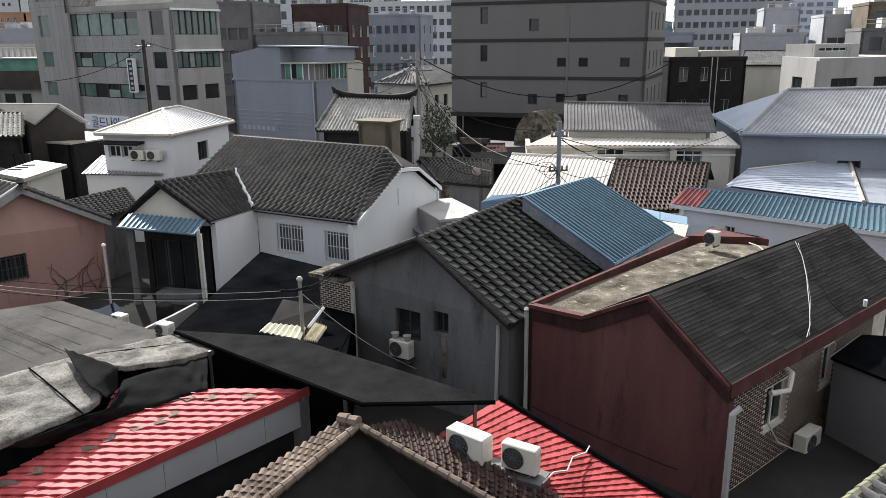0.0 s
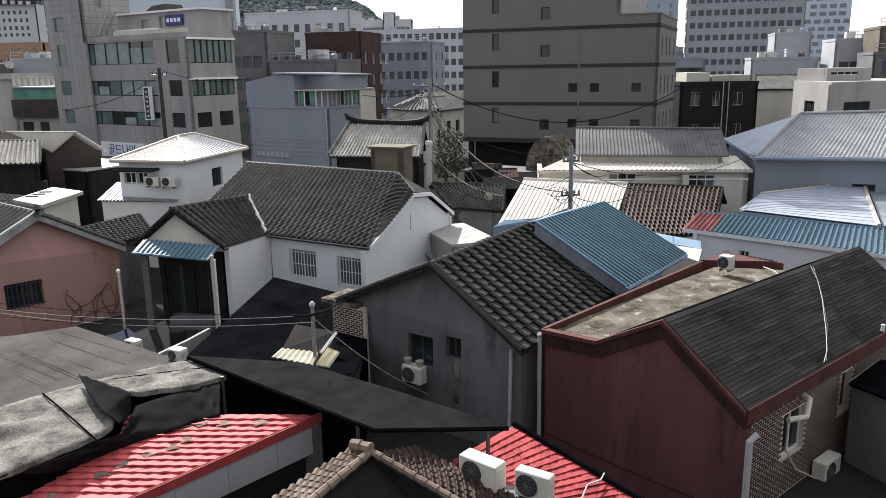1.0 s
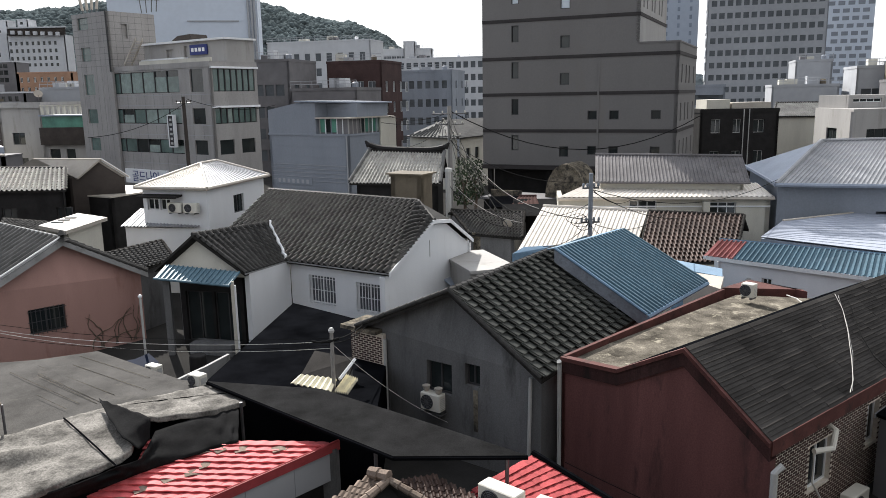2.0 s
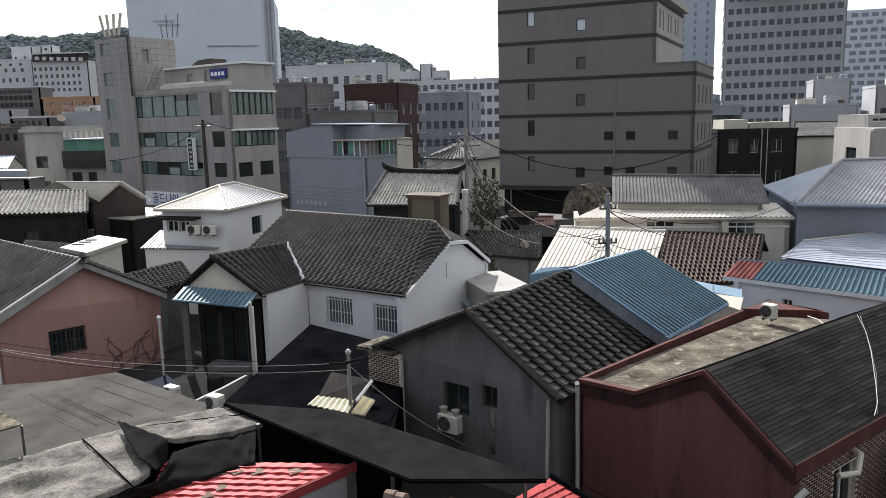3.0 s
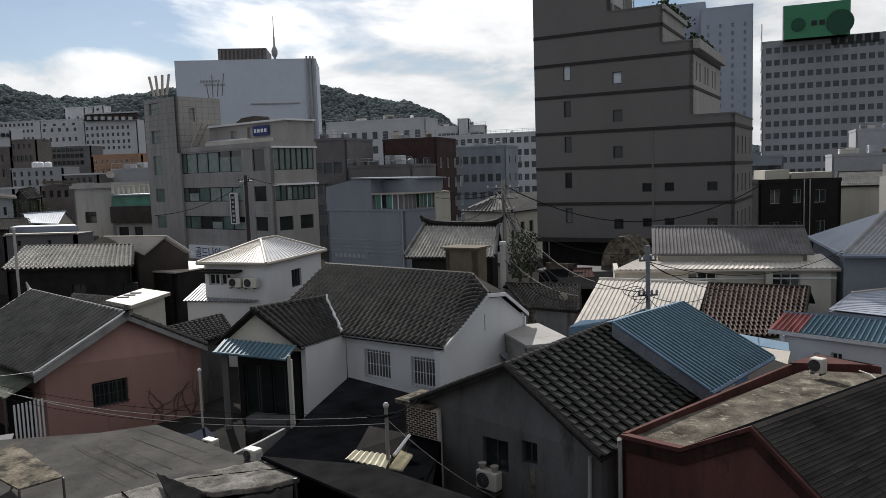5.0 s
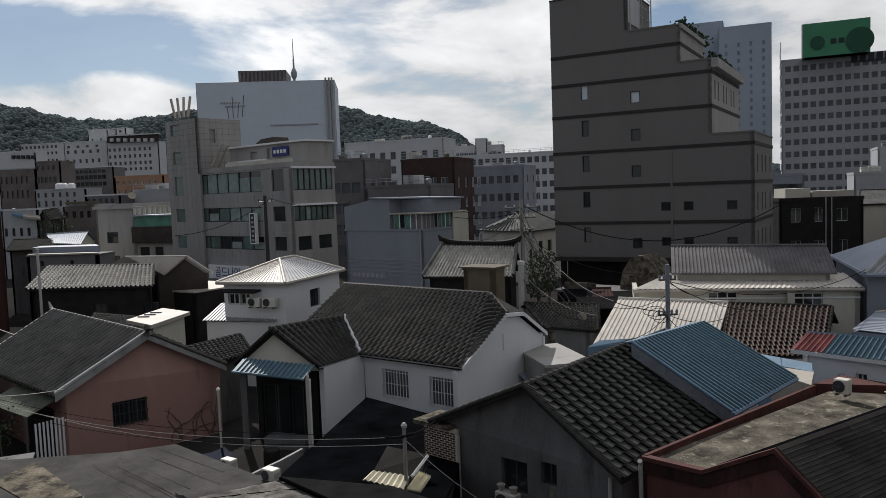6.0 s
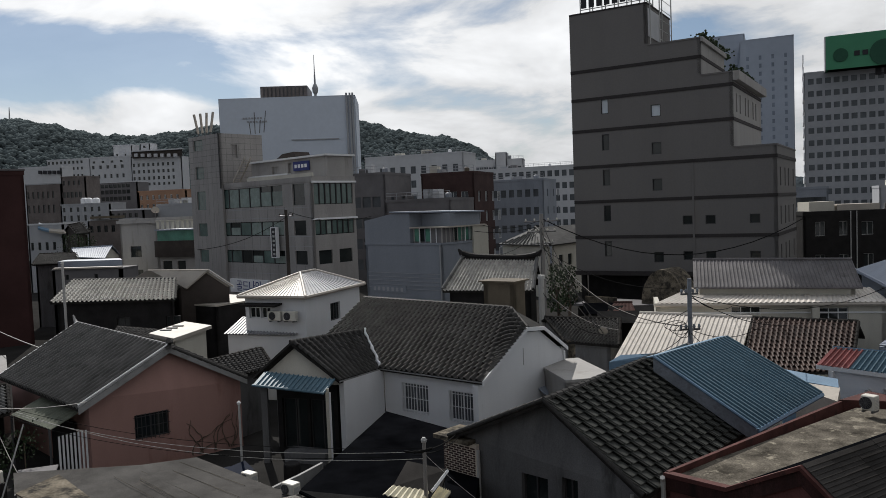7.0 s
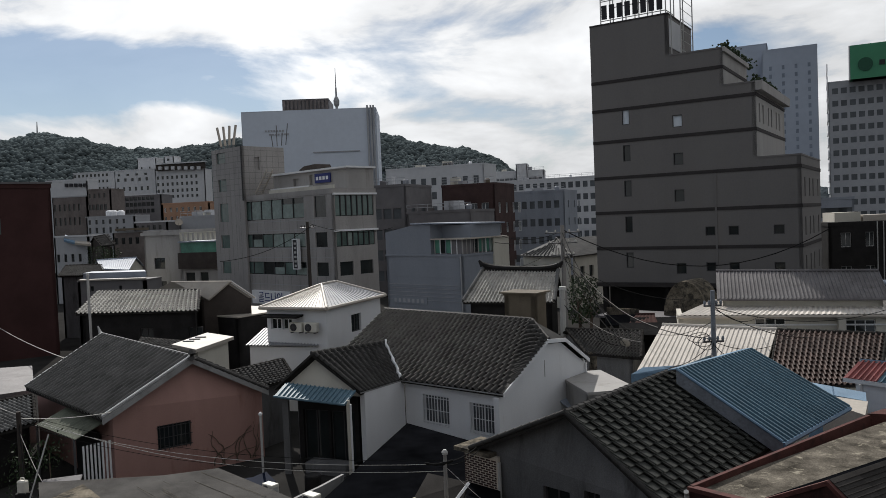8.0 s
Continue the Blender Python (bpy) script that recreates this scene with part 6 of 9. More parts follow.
# ---- low houses between ----
def roofed(name, label, E0, E1, R0, R1, wall, roof, n=(20, 10), inset=0.3, holes=(), trim=None, limit=300, category="house", back=True, framed=FRAME, drop=0.0):
    """A house under a pitched roof: the eave E0-E1 and ridge R0-R1 of the slope in view; the other slope mirrors it."""
    E0, E1, R0, R1 = (Vector(p) for p in (E0, E1, R0, R1))
    u = (E1 - E0).normalized()
    h = thing(name, label, category, plan((E0 + E1) / 2, 0))
    B0, B1 = plan(R0 * 2 - E0, E0.z), plan(R1 * 2 - E1, E1.z)
    up = R0 - E0
    up.z = 0
    up.normalize()
    i0, i1 = u * inset, -u * inset
    a, b = E0 + i0 + up * inset, E1 + i1 + up * inset
    c, d = B1 + i1 - up * inset, B0 + i0 - up * inset
    f = Face(a, b)
    zw = min(E0.z, E1.z) - 0.1
    part("front_wall", f.wall(0, zw, holes), wall, h)
    for q in holes:
        window(f, q, h, frame_mat=framed)
    part("rear_wall", upright([plan(d, 0), plan(c, 0), plan(c, zw), plan(d, zw)], -up * 0.2), wall, h)
    for p, q, r, k in ((a, d, R0 + i0, 1), (b, c, R1 + i1, -1)):
        part("gable_wall", upright([plan(p, 0), plan(q, 0), plan(q, zw), Vector((r.x, r.y, r.z - 0.14)), plan(p, zw)], u * 0.2 * k), wall, h)
    for P0, P1 in ((E0, E1), (B0, B1)):
        if P0 is B0 and not back:
            continue
        if roof[0] == "tile":
            part("roof_deck", deck_bm(P0, P1, R0, R1), MORTAR, h)
        else:
            part("metal_sheet", ribbed(P0, P1, R0, R1, n[0], 0.04, 0.4, wave=roof[0] == "wave"), roof[1], h)
    if roof[0] == "tile":
        tiled(h, E0, E1, R0, R1, n[0], n[1], TILES[roof[1]], limit)
        for k in range(1):
            part("ridge", ridge_cap(R0, R1, 0.13, 0.4), MORTAR if trim is None else trim, h)
        part("verge", ridge_cap(E0 + vec(0, 0, 0.03), R0 + vec(0, 0, 0.03), 0.08, 0.4), MORTAR if trim is None else trim, h)
        part("verge", ridge_cap(E1 + vec(0, 0, 0.03), R1 + vec(0, 0, 0.03), 0.08, 0.4), MORTAR if trim is None else trim, h)
    else:
        part("ridge_trim", tube_bm([R0 + vec(0, 0, 0.03), R1 + vec(0, 0, 0.03)], 0.09, 6), trim or roof[1], h)
        part("eave_trim", tube_bm([E0 - vec(0, 0, 0.05), E1 - vec(0, 0, 0.05)], 0.07, 6), trim or roof[1], h)
    return h, f, (a, b, c, d)


# long shed with ribbed grey roof and the cream annexe in front of it
roofed("long_shed", "long shed with grey ribbed metal roof", (6.99, 44.26, 5.00), (15.32, 42.91, 5.00), (7.45, 47.27, 6.30), (15.35, 44.53, 6.30), CREAM, ("rib", DARKSILVER), (42, 1), category="shed")
def annexe():
    a, b = vec(4.68, 42.86, 4.30), vec(16.31, 41.93, 4.30)
    c, d = vec(16.27, 44.47, 4.75), vec(7.06, 46.19, 4.75)
    f = Face(a + vec(0.1, 0.3, 0), b + vec(-0.1, 0.3, 0))
    t = thing("cream_annexe", "cream rendered annexe with pale corrugated roof", "building", f.at(0, 0))
    L = f.len
    holes = [(3.90, 5.41, 3.59, 4.07), (8.27, 9.67, 3.22, 3.98)]
    part("front_wall", f.wall(0, 4.15, holes), CREAM, t)
    for q in holes:
        window(f, q, t, mull=2)
    r = Face(f.at(L, 0), f.at(L, 0, -4))
    part("side_wall", r.wall(0, 4.15), CREAM, t)
    l = Face(f.at(0, 0, -4), f.at(0, 0))
    part("side_wall", l.wall(0, 4.15), CREAM, t)
    part("metal_sheet", ribbed(a, b, d, c, 44, 0.05, 0.5, wave=True), WHITEMETAL, t, "pale corrugated metal roof")
    part("gutter", tube_bm([a + vec(0, 0, -0.1), b + vec(0, 0, -0.1)], 0.09, 6), PALEMETAL, t)
    part("flue_box", f.box(L * 0.685, L * 0.715, 2.9, 4.1, 0.02, 0.4), CREAM, t)
    part("band", f.box(0, L, 3.7, 3.78, 0.01, 0.06), FRAME, t)


annexe()


# metal hipped roof on a pale blue building
def hipped_hall():
    A, B, R0, R1, C = vec(16.17, 41.49, 5.00), vec(25.89, 39.14, 5.00), vec(20.27, 45.79, 7.00), vec(30.80, 47.32, 7.00), vec(18.21, 52.44, 5.00)
    h = thing("hipped_hall", "pale blue hall with grey ribbed hipped metal roof", "building", plan(A, 0))
    part("metal_sheet", ribbed(A, B, R0, R1, 44, 0.05, 0.4), SILVER, h)
    # Bluer metal on the hip facet stands in for its shade.
    part("hip_sheet", slab([C, A, R0], 0.05), SKYMETAL, h)
    part("rear_sheet", slab([C, vec(C.x + 18, C.y + 4, 5), R1, R0], 0.05), SILVER, h)
    part("hip_trim", tube_bm([A + vec(0, 0, 0.05), R0 + vec(0, 0, 0.05)], 0.12, 6), SILVER, h)
    part("ridge_trim", tube_bm([R0 + vec(0, 0, 0.05), R1 + vec(0, 0, 0.05)], 0.1, 6), SILVER, h)
    part("eave_trim", tube_bm([A, B], 0.12, 6), SKYMETAL, h)
    part("eave_trim", tube_bm([C, A], 0.12, 6), SKYMETAL, h)
    u = (B - A).normalized()
    f = Face(A + vec(0.3, 0.5, 0), B + vec(0, 0.5, 0))
    part("front_wall", f.wall(0, 4.9, [(f.len * 0.5, f.len * 0.62, 2.4, 3.6)]), BLUEGREY, h)
    l = Face(C + vec(0.4, -0.1, 0), A + vec(0.3, 0.5, 0))
    part("side_wall", l.wall(0, 4.9), BLUEGREY, h)
    g0, g1 = vec(21.51, 43.62, 4.60), vec(28.10, 42.01, 4.60)
    e0, e1 = vec(20.77, 40.96, 4.20), vec(27.18, 40.03, 4.20)
    aw = part("awning", ribbed(e0, e1, g0, g1, 24, 0.05, 0.5, wave=True), SILVER, h, "corrugated metal awning")
    for k in (0, 0.5, 1):
        p = e0.lerp(e1, k)
        part("awning_post", tube_bm([plan(p, 0), p], 0.04, 6), STEEL, aw)
    return f


hipped_hall()


# low blue-grey roof
def low_roof():
    a, b, c, d = vec(13.95, 37.21, 3.00), vec(18.43, 32.86, 3.00), vec(22.50, 42.28, 3.50), vec(15.60, 38.85, 3.50)
    t = thing("low_roofed_shed", "low shed with pale blue-grey standing seam roof", "shed", plan(a, 0))
    part("metal_sheet", ribbed(a, d, b, c, 14, 0.018, 0.12), mat("matt_lavender_sheet", (0.3, 0.325, 0.385), 0.8, spec=0.05, var=0.1, scale=0.6, grain=14, bump=0.1), t)
    part("edge_trim", tube_bm([b, c], 0.1, 6), PALEMETAL, t)
    part("edge_trim", tube_bm([d, c], 0.06, 6), PALEMETAL, t)
    part("wall", prism([a, b, c, d], 0, [2.9, 2.9, 3.4, 3.4]), SKYMETAL, t)
    a2, b2 = vec(18.84, 33.32, 2.90), vec(21.83, 31.53, 2.90)
    c2, d2 = vec(27.51, 42.21, 3.30), vec(23.01, 42.73, 3.30)
    u = thing("pale_tarpaulin_roof", "low shed covered with pale blue tarpaulin", "shed", plan(a2, 0))
    part("sheet", slab([a2, b2, c2, d2], 0.06), BLUEGREY, u)
    part("wall", prism([a2, b2, c2, d2], 0, 2.8), CREAM, u)


low_roof()


# white house with low blue roof and a red stretch at its end
def blue_low():
    E0, E1, R0, R1 = vec(9.80, 32.46, 3.10), vec(16.13, 27.03, 3.10), vec(10.49, 32.66, 3.75), vec(16.80, 28.38, 3.75)
    E1, R1 = E0 + (E1 - E0) * 1.25, R0 + (R1 - R0) * 1.25
    h = thing("low_white_house", "low white house with blue ribbed roof and a red end", "house", plan(E0, 0))
    k = 0.12
    Em, Rm = E0.lerp(E1, k), R0.lerp(R1, k)
    part("metal_sheet", ribbed(Em, E1, Rm, R1, 44, 0.06, 0.4), BLUEMETAL, h, "blue ribbed metal roof")
    part("metal_sheet", ribbed(E0, Em, R0, Rm, 6, 0.06, 0.4), mat("faded_red_metal", (0.3, 0.11, 0.105), 0.6), h, "faded red metal roof panel")
    up = R0 - E0
    up.z = 0
    part("ridge_trim", slab([R0 + vec(0, 0, 0.07), R1 + vec(0, 0, 0.07), R1 + up * 0.15 + vec(0, 0, 0.05), R0 + up * 0.15 + vec(0, 0, 0.05)], 0.05), BLUEBRIGHT, h)
    part("eave_board", upright([E0, E1, E1 - vec(0, 0, 0.16), E0 - vec(0, 0, 0.16)], -up * 0.02), FRAME, h)
    part("rear_sheet", slab([R0, R1, R1 + up + vec(0, 0, -0.6), R0 + up + vec(0, 0, -0.6)], 0.05), BLUEMETAL, h)
    f = Face(E0 + up * 0.25 + (E1 - E0) * 0.03, E1 + up * 0.25)
    L = f.len
    hs = [(0.20 * L, 0.24 * L, 1.75, 2.45)]
    part("front_wall", f.wall(0, 2.95, hs), WHITE, h)
    for q in hs:
        window(f, q, h, mull=1)
    l = Face(R0 + up * 0.8, E0 + up * 0.25 + (E1 - E0) * 0.03)
    part("side_wall", l.wall(0, 2.95), WHITE, h)
    part("outlet_pipe", tube_bm([f.at(L * 0.15, 2.3, 0), f.at(L * 0.15, 2.3, 0.2)], 0.09, 8), PIPE, h)
    part("drainpipe", tube_bm([f.at(L * 0.02, 0, 0.06), f.at(L * 0.02, 2.9, 0.06)], 0.05, 6), FRAME, h)


blue_low()

roofed("brown_roofed_house", "low house with red-brown tiled roof", (7.27, 33.62, 2.60), (11.47, 33.42, 2.60), (8.92, 39.08, 4.00), (13.19, 37.49, 4.00), CREAM, ("tile", "rust"), (20, 13))
roofed("pale_roofed_house", "low house with white ribbed metal roof", (2.00, 35.55, 2.70), (7.64, 35.93, 2.70), (3.77, 41.48, 4.00), (8.93, 39.27, 4.00), CREAM, ("rib", WHITEMETAL), (26, 1))
solid("blue_gutter_roof", slab([(8.41, 32.18, 3.00), (9.93, 30.36, 3.00), (9.78, 29.82, 2.80), (8.26, 31.54, 2.80)], 2.6, down=vec(0, 0, -2.6)), BLUEBRIGHT, "strip of bright blue metal roof between houses", "roof")
solid("pale_sheet_roof", slab([(8.42, 30.30, 2.70), (9.33, 28.61, 2.60), (9.83, 29.82, 2.80), (9.03, 31.72, 2.80)], 2.5, down=vec(0, 0, -2.5)), PALEMETAL, "pale corrugated sheet roof between houses", "roof")
solid("blue_edge_roof", slab([(1.70, 33.73, 3.00), (3.54, 34.39, 3.00), (4.08, 34.68, 3.20), (2.24, 34.25, 3.20)], 2.8, down=vec(0, 0, -2.8)), BLUEBRIGHT, "narrow bright blue metal roof edge", "roof")


# traditional house with curved ridge
def giwa():
    E0, E1, R0, R1 = vec(-7.55, 46.21, 4.90), vec(-1.97, 45.30, 4.90), vec(-6.53, 48.60, 6.69), vec(-1.76, 47.30, 6.58)
    h, f, c = roofed("tiled_house", "dark timber house with grey tiled roof and upturned ridge", E0, E1, R0, R1, BLACKPAINT_AND_SHADE, ("tile", "green"), (26, 10))
    L = (R1 - R0)
    for a, b, s in ((R0, R1, 1),):
        pts = [R0.lerp(R1, k / 12) + vec(0, 0, 0.12 + 0.22 * abs(k / 6 - 1) ** 4) for k in range(13)]
        part("curved_ridge", tube_bm(pts, 0.17, 8), BLACKPAINT_AND_SHADE, h)
        for p, q in ((R0, -1), (R1, 1)):
            e = p + L.normalized() * q * 0.05 + vec(0, 0, 0.3)
            part("ridge_end", tube_bm([e, e + L.normalized() * q * 0.25 + vec(0, 0, 0.3)], [0.2, 0.06], 6), BLACKPAINT_AND_SHADE, h)
    for a, b in ((R0, E0), (R1, E1)):
        part("hip_ridge", ridge_cap(a + vec(0, 0, 0.1), b + vec(0, 0, 0.1), 0.12, 0.5), TILE_GREY, h)


giwa()


def tan_box():
    a, b = (-4.45, 41.00, 5.18), (-2.77, 40.20, 5.26)
    z = 5.79
    t, f, r, l = block("tan_rooftop_box", "tan rendered square water tank house", a, b, 1.2, z, TAN, category="tank house", rim=0.12)
    part("cap", prism([f.at(-0.2, 0, 0.2), f.at(f.len + 0.2, 0, 0.2), f.at(f.len + 0.2, 0, -1.4), f.at(-0.2, 0, -1.4)], z + 0.122, z + 0.2), TAN, t)


tan_box()


# two-storey white house with hipped metal roof and a lean-to
def hip_house():
    Lc, Fc, Rc, T = vec(-17.67, 39.12, 5.60), vec(-13.46, 38.04, 5.60), vec(-12.05, 44.73, 5.60), vec(-15.92, 44.53, 6.40)
    Bc = Lc + Rc - Fc
    cen = (Lc + Rc) / 2
    T = vec(cen.x, cen.y, 6.85)
    T2 = vec(-15.44, 45.63, 6.40)
    T1 = vec(-15.74, 43.76, 6.40)
    h = thing("white_two_storey_house", "white two-storey house with pale hipped metal roof", "house", plan(Fc, 0))
    for a, b, p, q in ((Lc, Fc, T1, T1 + vec(0.05, 0, 0)), (Fc, Rc, T1 + vec(0.05, 0, 0), T2), (Rc, Bc, T2, T2 + vec(0, 0.05, 0)), (Bc, Lc, T2, T1)):
        # The sunlit left slope is painted paler than the others.
        part("metal_sheet", ribbed(a, b, p, q, 18, 0.04, 0.4), PALEMETAL if a is Lc else SILVER, h)
    for a, b in ((Lc, T1), (Fc, T1), (Rc, T2), (Bc, T2), (T1, T2)):
        part("hip_trim", tube_bm([a + vec(0, 0, 0.05), b + vec(0, 0, 0.05)], 0.08, 6), PALEMETAL, h)
    for a, b in ((Lc, Fc), (Fc, Rc), (Rc, Bc), (Bc, Lc)):
        part("eave_board", tube_bm([a, b], 0.1, 6), PALEMETAL, h)
    k = 0.1
    l_, f_, r_, b_ = (p.lerp(cen, k) for p in (Lc, Fc, Rc, Bc))
    F1, F2 = Face(l_, f_), Face(f_, r_)
    h1 = [(F1.len * 0.06, F1.len * 0.24, 4.4, 5.0), (F1.len * 0.26, F1.len * 0.42, 4.4, 5.0)]
    h2 = [(F2.len * 0.42, F2.len * 0.6, 3.9, 4.9)]
    part("left_wall", F1.wall(0, 5.55, h1), WHITE, h)
    part("right_wall", F2.wall(0, 5.55, h2), WHITE, h)
    for q in h1:
        window(F1, q, h)
    for q in h2:
        window(F2, q, h, frame_mat=DARKFRAME)
    part("rear_wall", Face(r_, b_).wall(0, 5.5), WHITE, h)
    part("rear_wall", Face(b_, l_).wall(0, 5.5), WHITE, h)
    part("awning", slab([F1.at(0.1, 5.2, 0.7), F1.at(F1.len * 0.62, 5.2, 0.7), F1.at(F1.len * 0.62, 5.25, 0.01), F1.at(0.1, 5.25, 0.01)], 0.1), BLACKPAINT_AND_SHADE, h)
    # lean-to
    e0, e1 = vec(-18.55, 39.01, 3.60), vec(-14.16, 38.40, 3.60)
    r0, r1 = vec(-18.91, 42.35, 4.05), vec(-14.42, 40.38, 4.05)
    s = thing("lean_to", "white lean-to with pale corrugated metal roof", "lean-to", plan(e0, 0))
    part("metal_sheet", ribbed(e0, e1, r0, r1, 22, 0.04, 0.45), SILVER, s)
    ff = Face(e0 + vec(0.15, 0.2, 0), e1 + vec(-0.1, 0.2, 0))
    part("front_wall", ff.wall(0, 3.5), WHITE, s)
    part("wall", prism([ff.at(0, 0, -0.26), ff.at(ff.len, 0, -0.26), r1, r0], 0, 3.45), WHITE, s)
    for u in (0.56, 0.8):
        m = Matrix.Translation(F1.at(F1.len * u, 4.3, 0.32)) @ Matrix(((F1.u.x, -F1.out.x, 0, 0), (F1.u.y, -F1.out.y, 0, 0), (0, 0, 1, 0), (0, 0, 0, 1)))
        outdoor_unit(m, "white outdoor unit fixed to the upper wall", "outdoor units")


hip_house()


# small cream flat-roofed room
def cream_room():
    c = [vec(-19.64, 33.37, 4.60), vec(-17.56, 31.84, 4.60), vec(-17.53, 35.58, 4.60), vec(-19.76, 37.09, 4.60)]
    t = thing("rooftop_room", "small cream rooftop room with flat overhanging slab", "room", plan(c[1], 0))
    part("roof_slab", slab(c, 0.16), PALEMETAL, t)
    mid = (c[0] + c[2]) / 2
    q = [p.lerp(mid, 0.2) for p in c]
    part("wall", prism(q, 0, 4.44), CREAM, t)
    for k in range(3):
        a = c[0].lerp(c[3], 0.3 + 0.2 * k).lerp(c[1], 0.15)
        solid("bracket", box_bm((-0.28, -0.05, 0), (0.28, 0.05, 0.06), Matrix.Translation(a + vec(0.2, 0, 0.003))), STEEL, "dark flat iron lying on the roof slab", "iron", "roof irons")


cream_room()

roofed("pale_tiled_house", "dark house with pale grey-green tiled roof", (-32.77, 44.33, 4.90), (-24.38, 44.75, 4.90), (-33.57, 47.87, 6.00), (-25.45, 47.01, 6.00), BLACKPAINT_AND_SHADE, ("tile", "green"), (28, 9), holes=[(4.0, 4.9, 2.6, 3.8), (7.3, 8.2, 2.6, 3.8)], framed=DARKFRAME, trim=BLACKPAINT_AND_SHADE)
def cream_gable():
    T0, T1 = vec(-23.65, 48.02, 6.51), vec(-28.62, 49.09, 6.51)
    Rr, Ll, Lb = vec(-22.19, 48.60, 5.30), vec(-25.07, 47.46, 5.30), vec(-32.54, 52.44, 5.30)
    h = thing("brown_brick_house", "brown house with cream metal gable roof", "house", plan(Ll, 0))
    part("roof_sheet", slab([Ll, Lb, T1, T0], 0.1), PALEMETAL, h)
    Rb = Rr + (T1 - T0)
    part("roof_sheet", slab([Rr, Rb, T1, T0], 0.1), PALEMETAL, h)
    bk = (T1 - T0).normalized() * 0.4
    part("gable_wall", upright([plan(Ll, 0) + bk, plan(Rr, 0) + bk, Rr + bk, T0 + bk - vec(0, 0, 0.1), Ll + bk], bk * 0.5), DARKBROWN, h)
    part("side_wall", upright([plan(Ll, 0) + bk, plan(Lb, 0), Lb - vec(0, 0, 0.1), Ll + bk - vec(0, 0, 0.1)], vec(0.2, 0.2, 0)), DARKBROWN, h)
    part("barge_board", upright([T0, Rr, Rr - vec(0, 0, 0.2), T0 - vec(0, 0, 0.2)], bk * -0.1), FRAME, h)


cream_gable()

# dark tiled roofs squeezed between the houses
roofed("old_tiled_house", "old low house with dark tiled roof", (-14.79, 31.03, 2.90), (-13.73, 33.83, 2.90), (-16.33, 32.50, 3.40), (-15.00, 35.63, 3.40), GREYWALL, ("tile", "dark"), (12, 8), back=False)
roofed("old_tiled_house", "old low house with dark tiled roof", (-0.23, 40.10, 2.80), (2.46, 38.64, 2.80), (-1.27, 42.40, 3.70), (2.76, 41.50, 3.70), GREYWALL, ("tile", "dark"), (18, 10))
roofed("old_tiled_house", "old low house with dark tiled roof", (-24.29, 37.43, 3.60), (-19.44, 34.32, 3.60), (-25.11, 39.52, 3.95), (-21.49, 37.47, 4.05), GREYWALL, ("tile", "dark"), (14, 7))
roofed("tarpaulin_roofed_house", "low market house under a faded red-brown tarpaulin roof", (1.78, 44.65, 3.20), (3.95, 43.44, 3.20), (2.81, 47.71, 3.75), (3.86, 47.24, 3.80), BLACKPAINT_AND_SHADE, ("wave", mat("faded_red_tarpaulin", (0.06, 0.036, 0.033), 0.9, spec=0.02)), (6, 1))


def yard_boxes():
    """Small concrete and metal boxes in the gaps."""
    for (a, b, dep, z, m, lb, nm, ct) in (
        ((-0.04, 40.02, 1.50), (1.77, 39.93, 1.50), 3.0, 2.75, CONCRETE, "weathered grey-cream concrete roof room", "rooftop_room", "room"),
        ((-0.13, 30.91, 2.60), (1.78, 31.64, 2.60), 4.0, 2.75, PALEWALL, "low pale shed roof between houses", "metal_shed", "shed"),
    ):
        block(nm, lb, a, b, dep, z, m, category=ct, rim=0.12)


yard_boxes()


# red-brick building at the edge
def brick_edge():
    t, f, r, l = block("brick_building", "dark red-brown building with blank wall and corner windows", (-57.07, 44.20, 8.43), (-43.95, 57.20, 7.08), 10, 14.04, mat("dark_maroon_tile_cladding", (0.055, 0.027, 0.026), 0.7, spec=0.1, var=0.2, scale=0.5), front=[(10.1, 11.9, 10.3, 11.6), (12.9, 14.7, 10.3, 11.6)], glass=GREENGLASS)
    part("coping", prism([f.at(-0.1, 0, 0.15), f.at(f.len + 0.12, 0, 0.15), f.at(f.len + 0.12, 0, -10), f.at(-0.1, 0, -10)], 14.04 + 0.352, 14.04 + 0.5), FARDARK, t)


brick_edge()


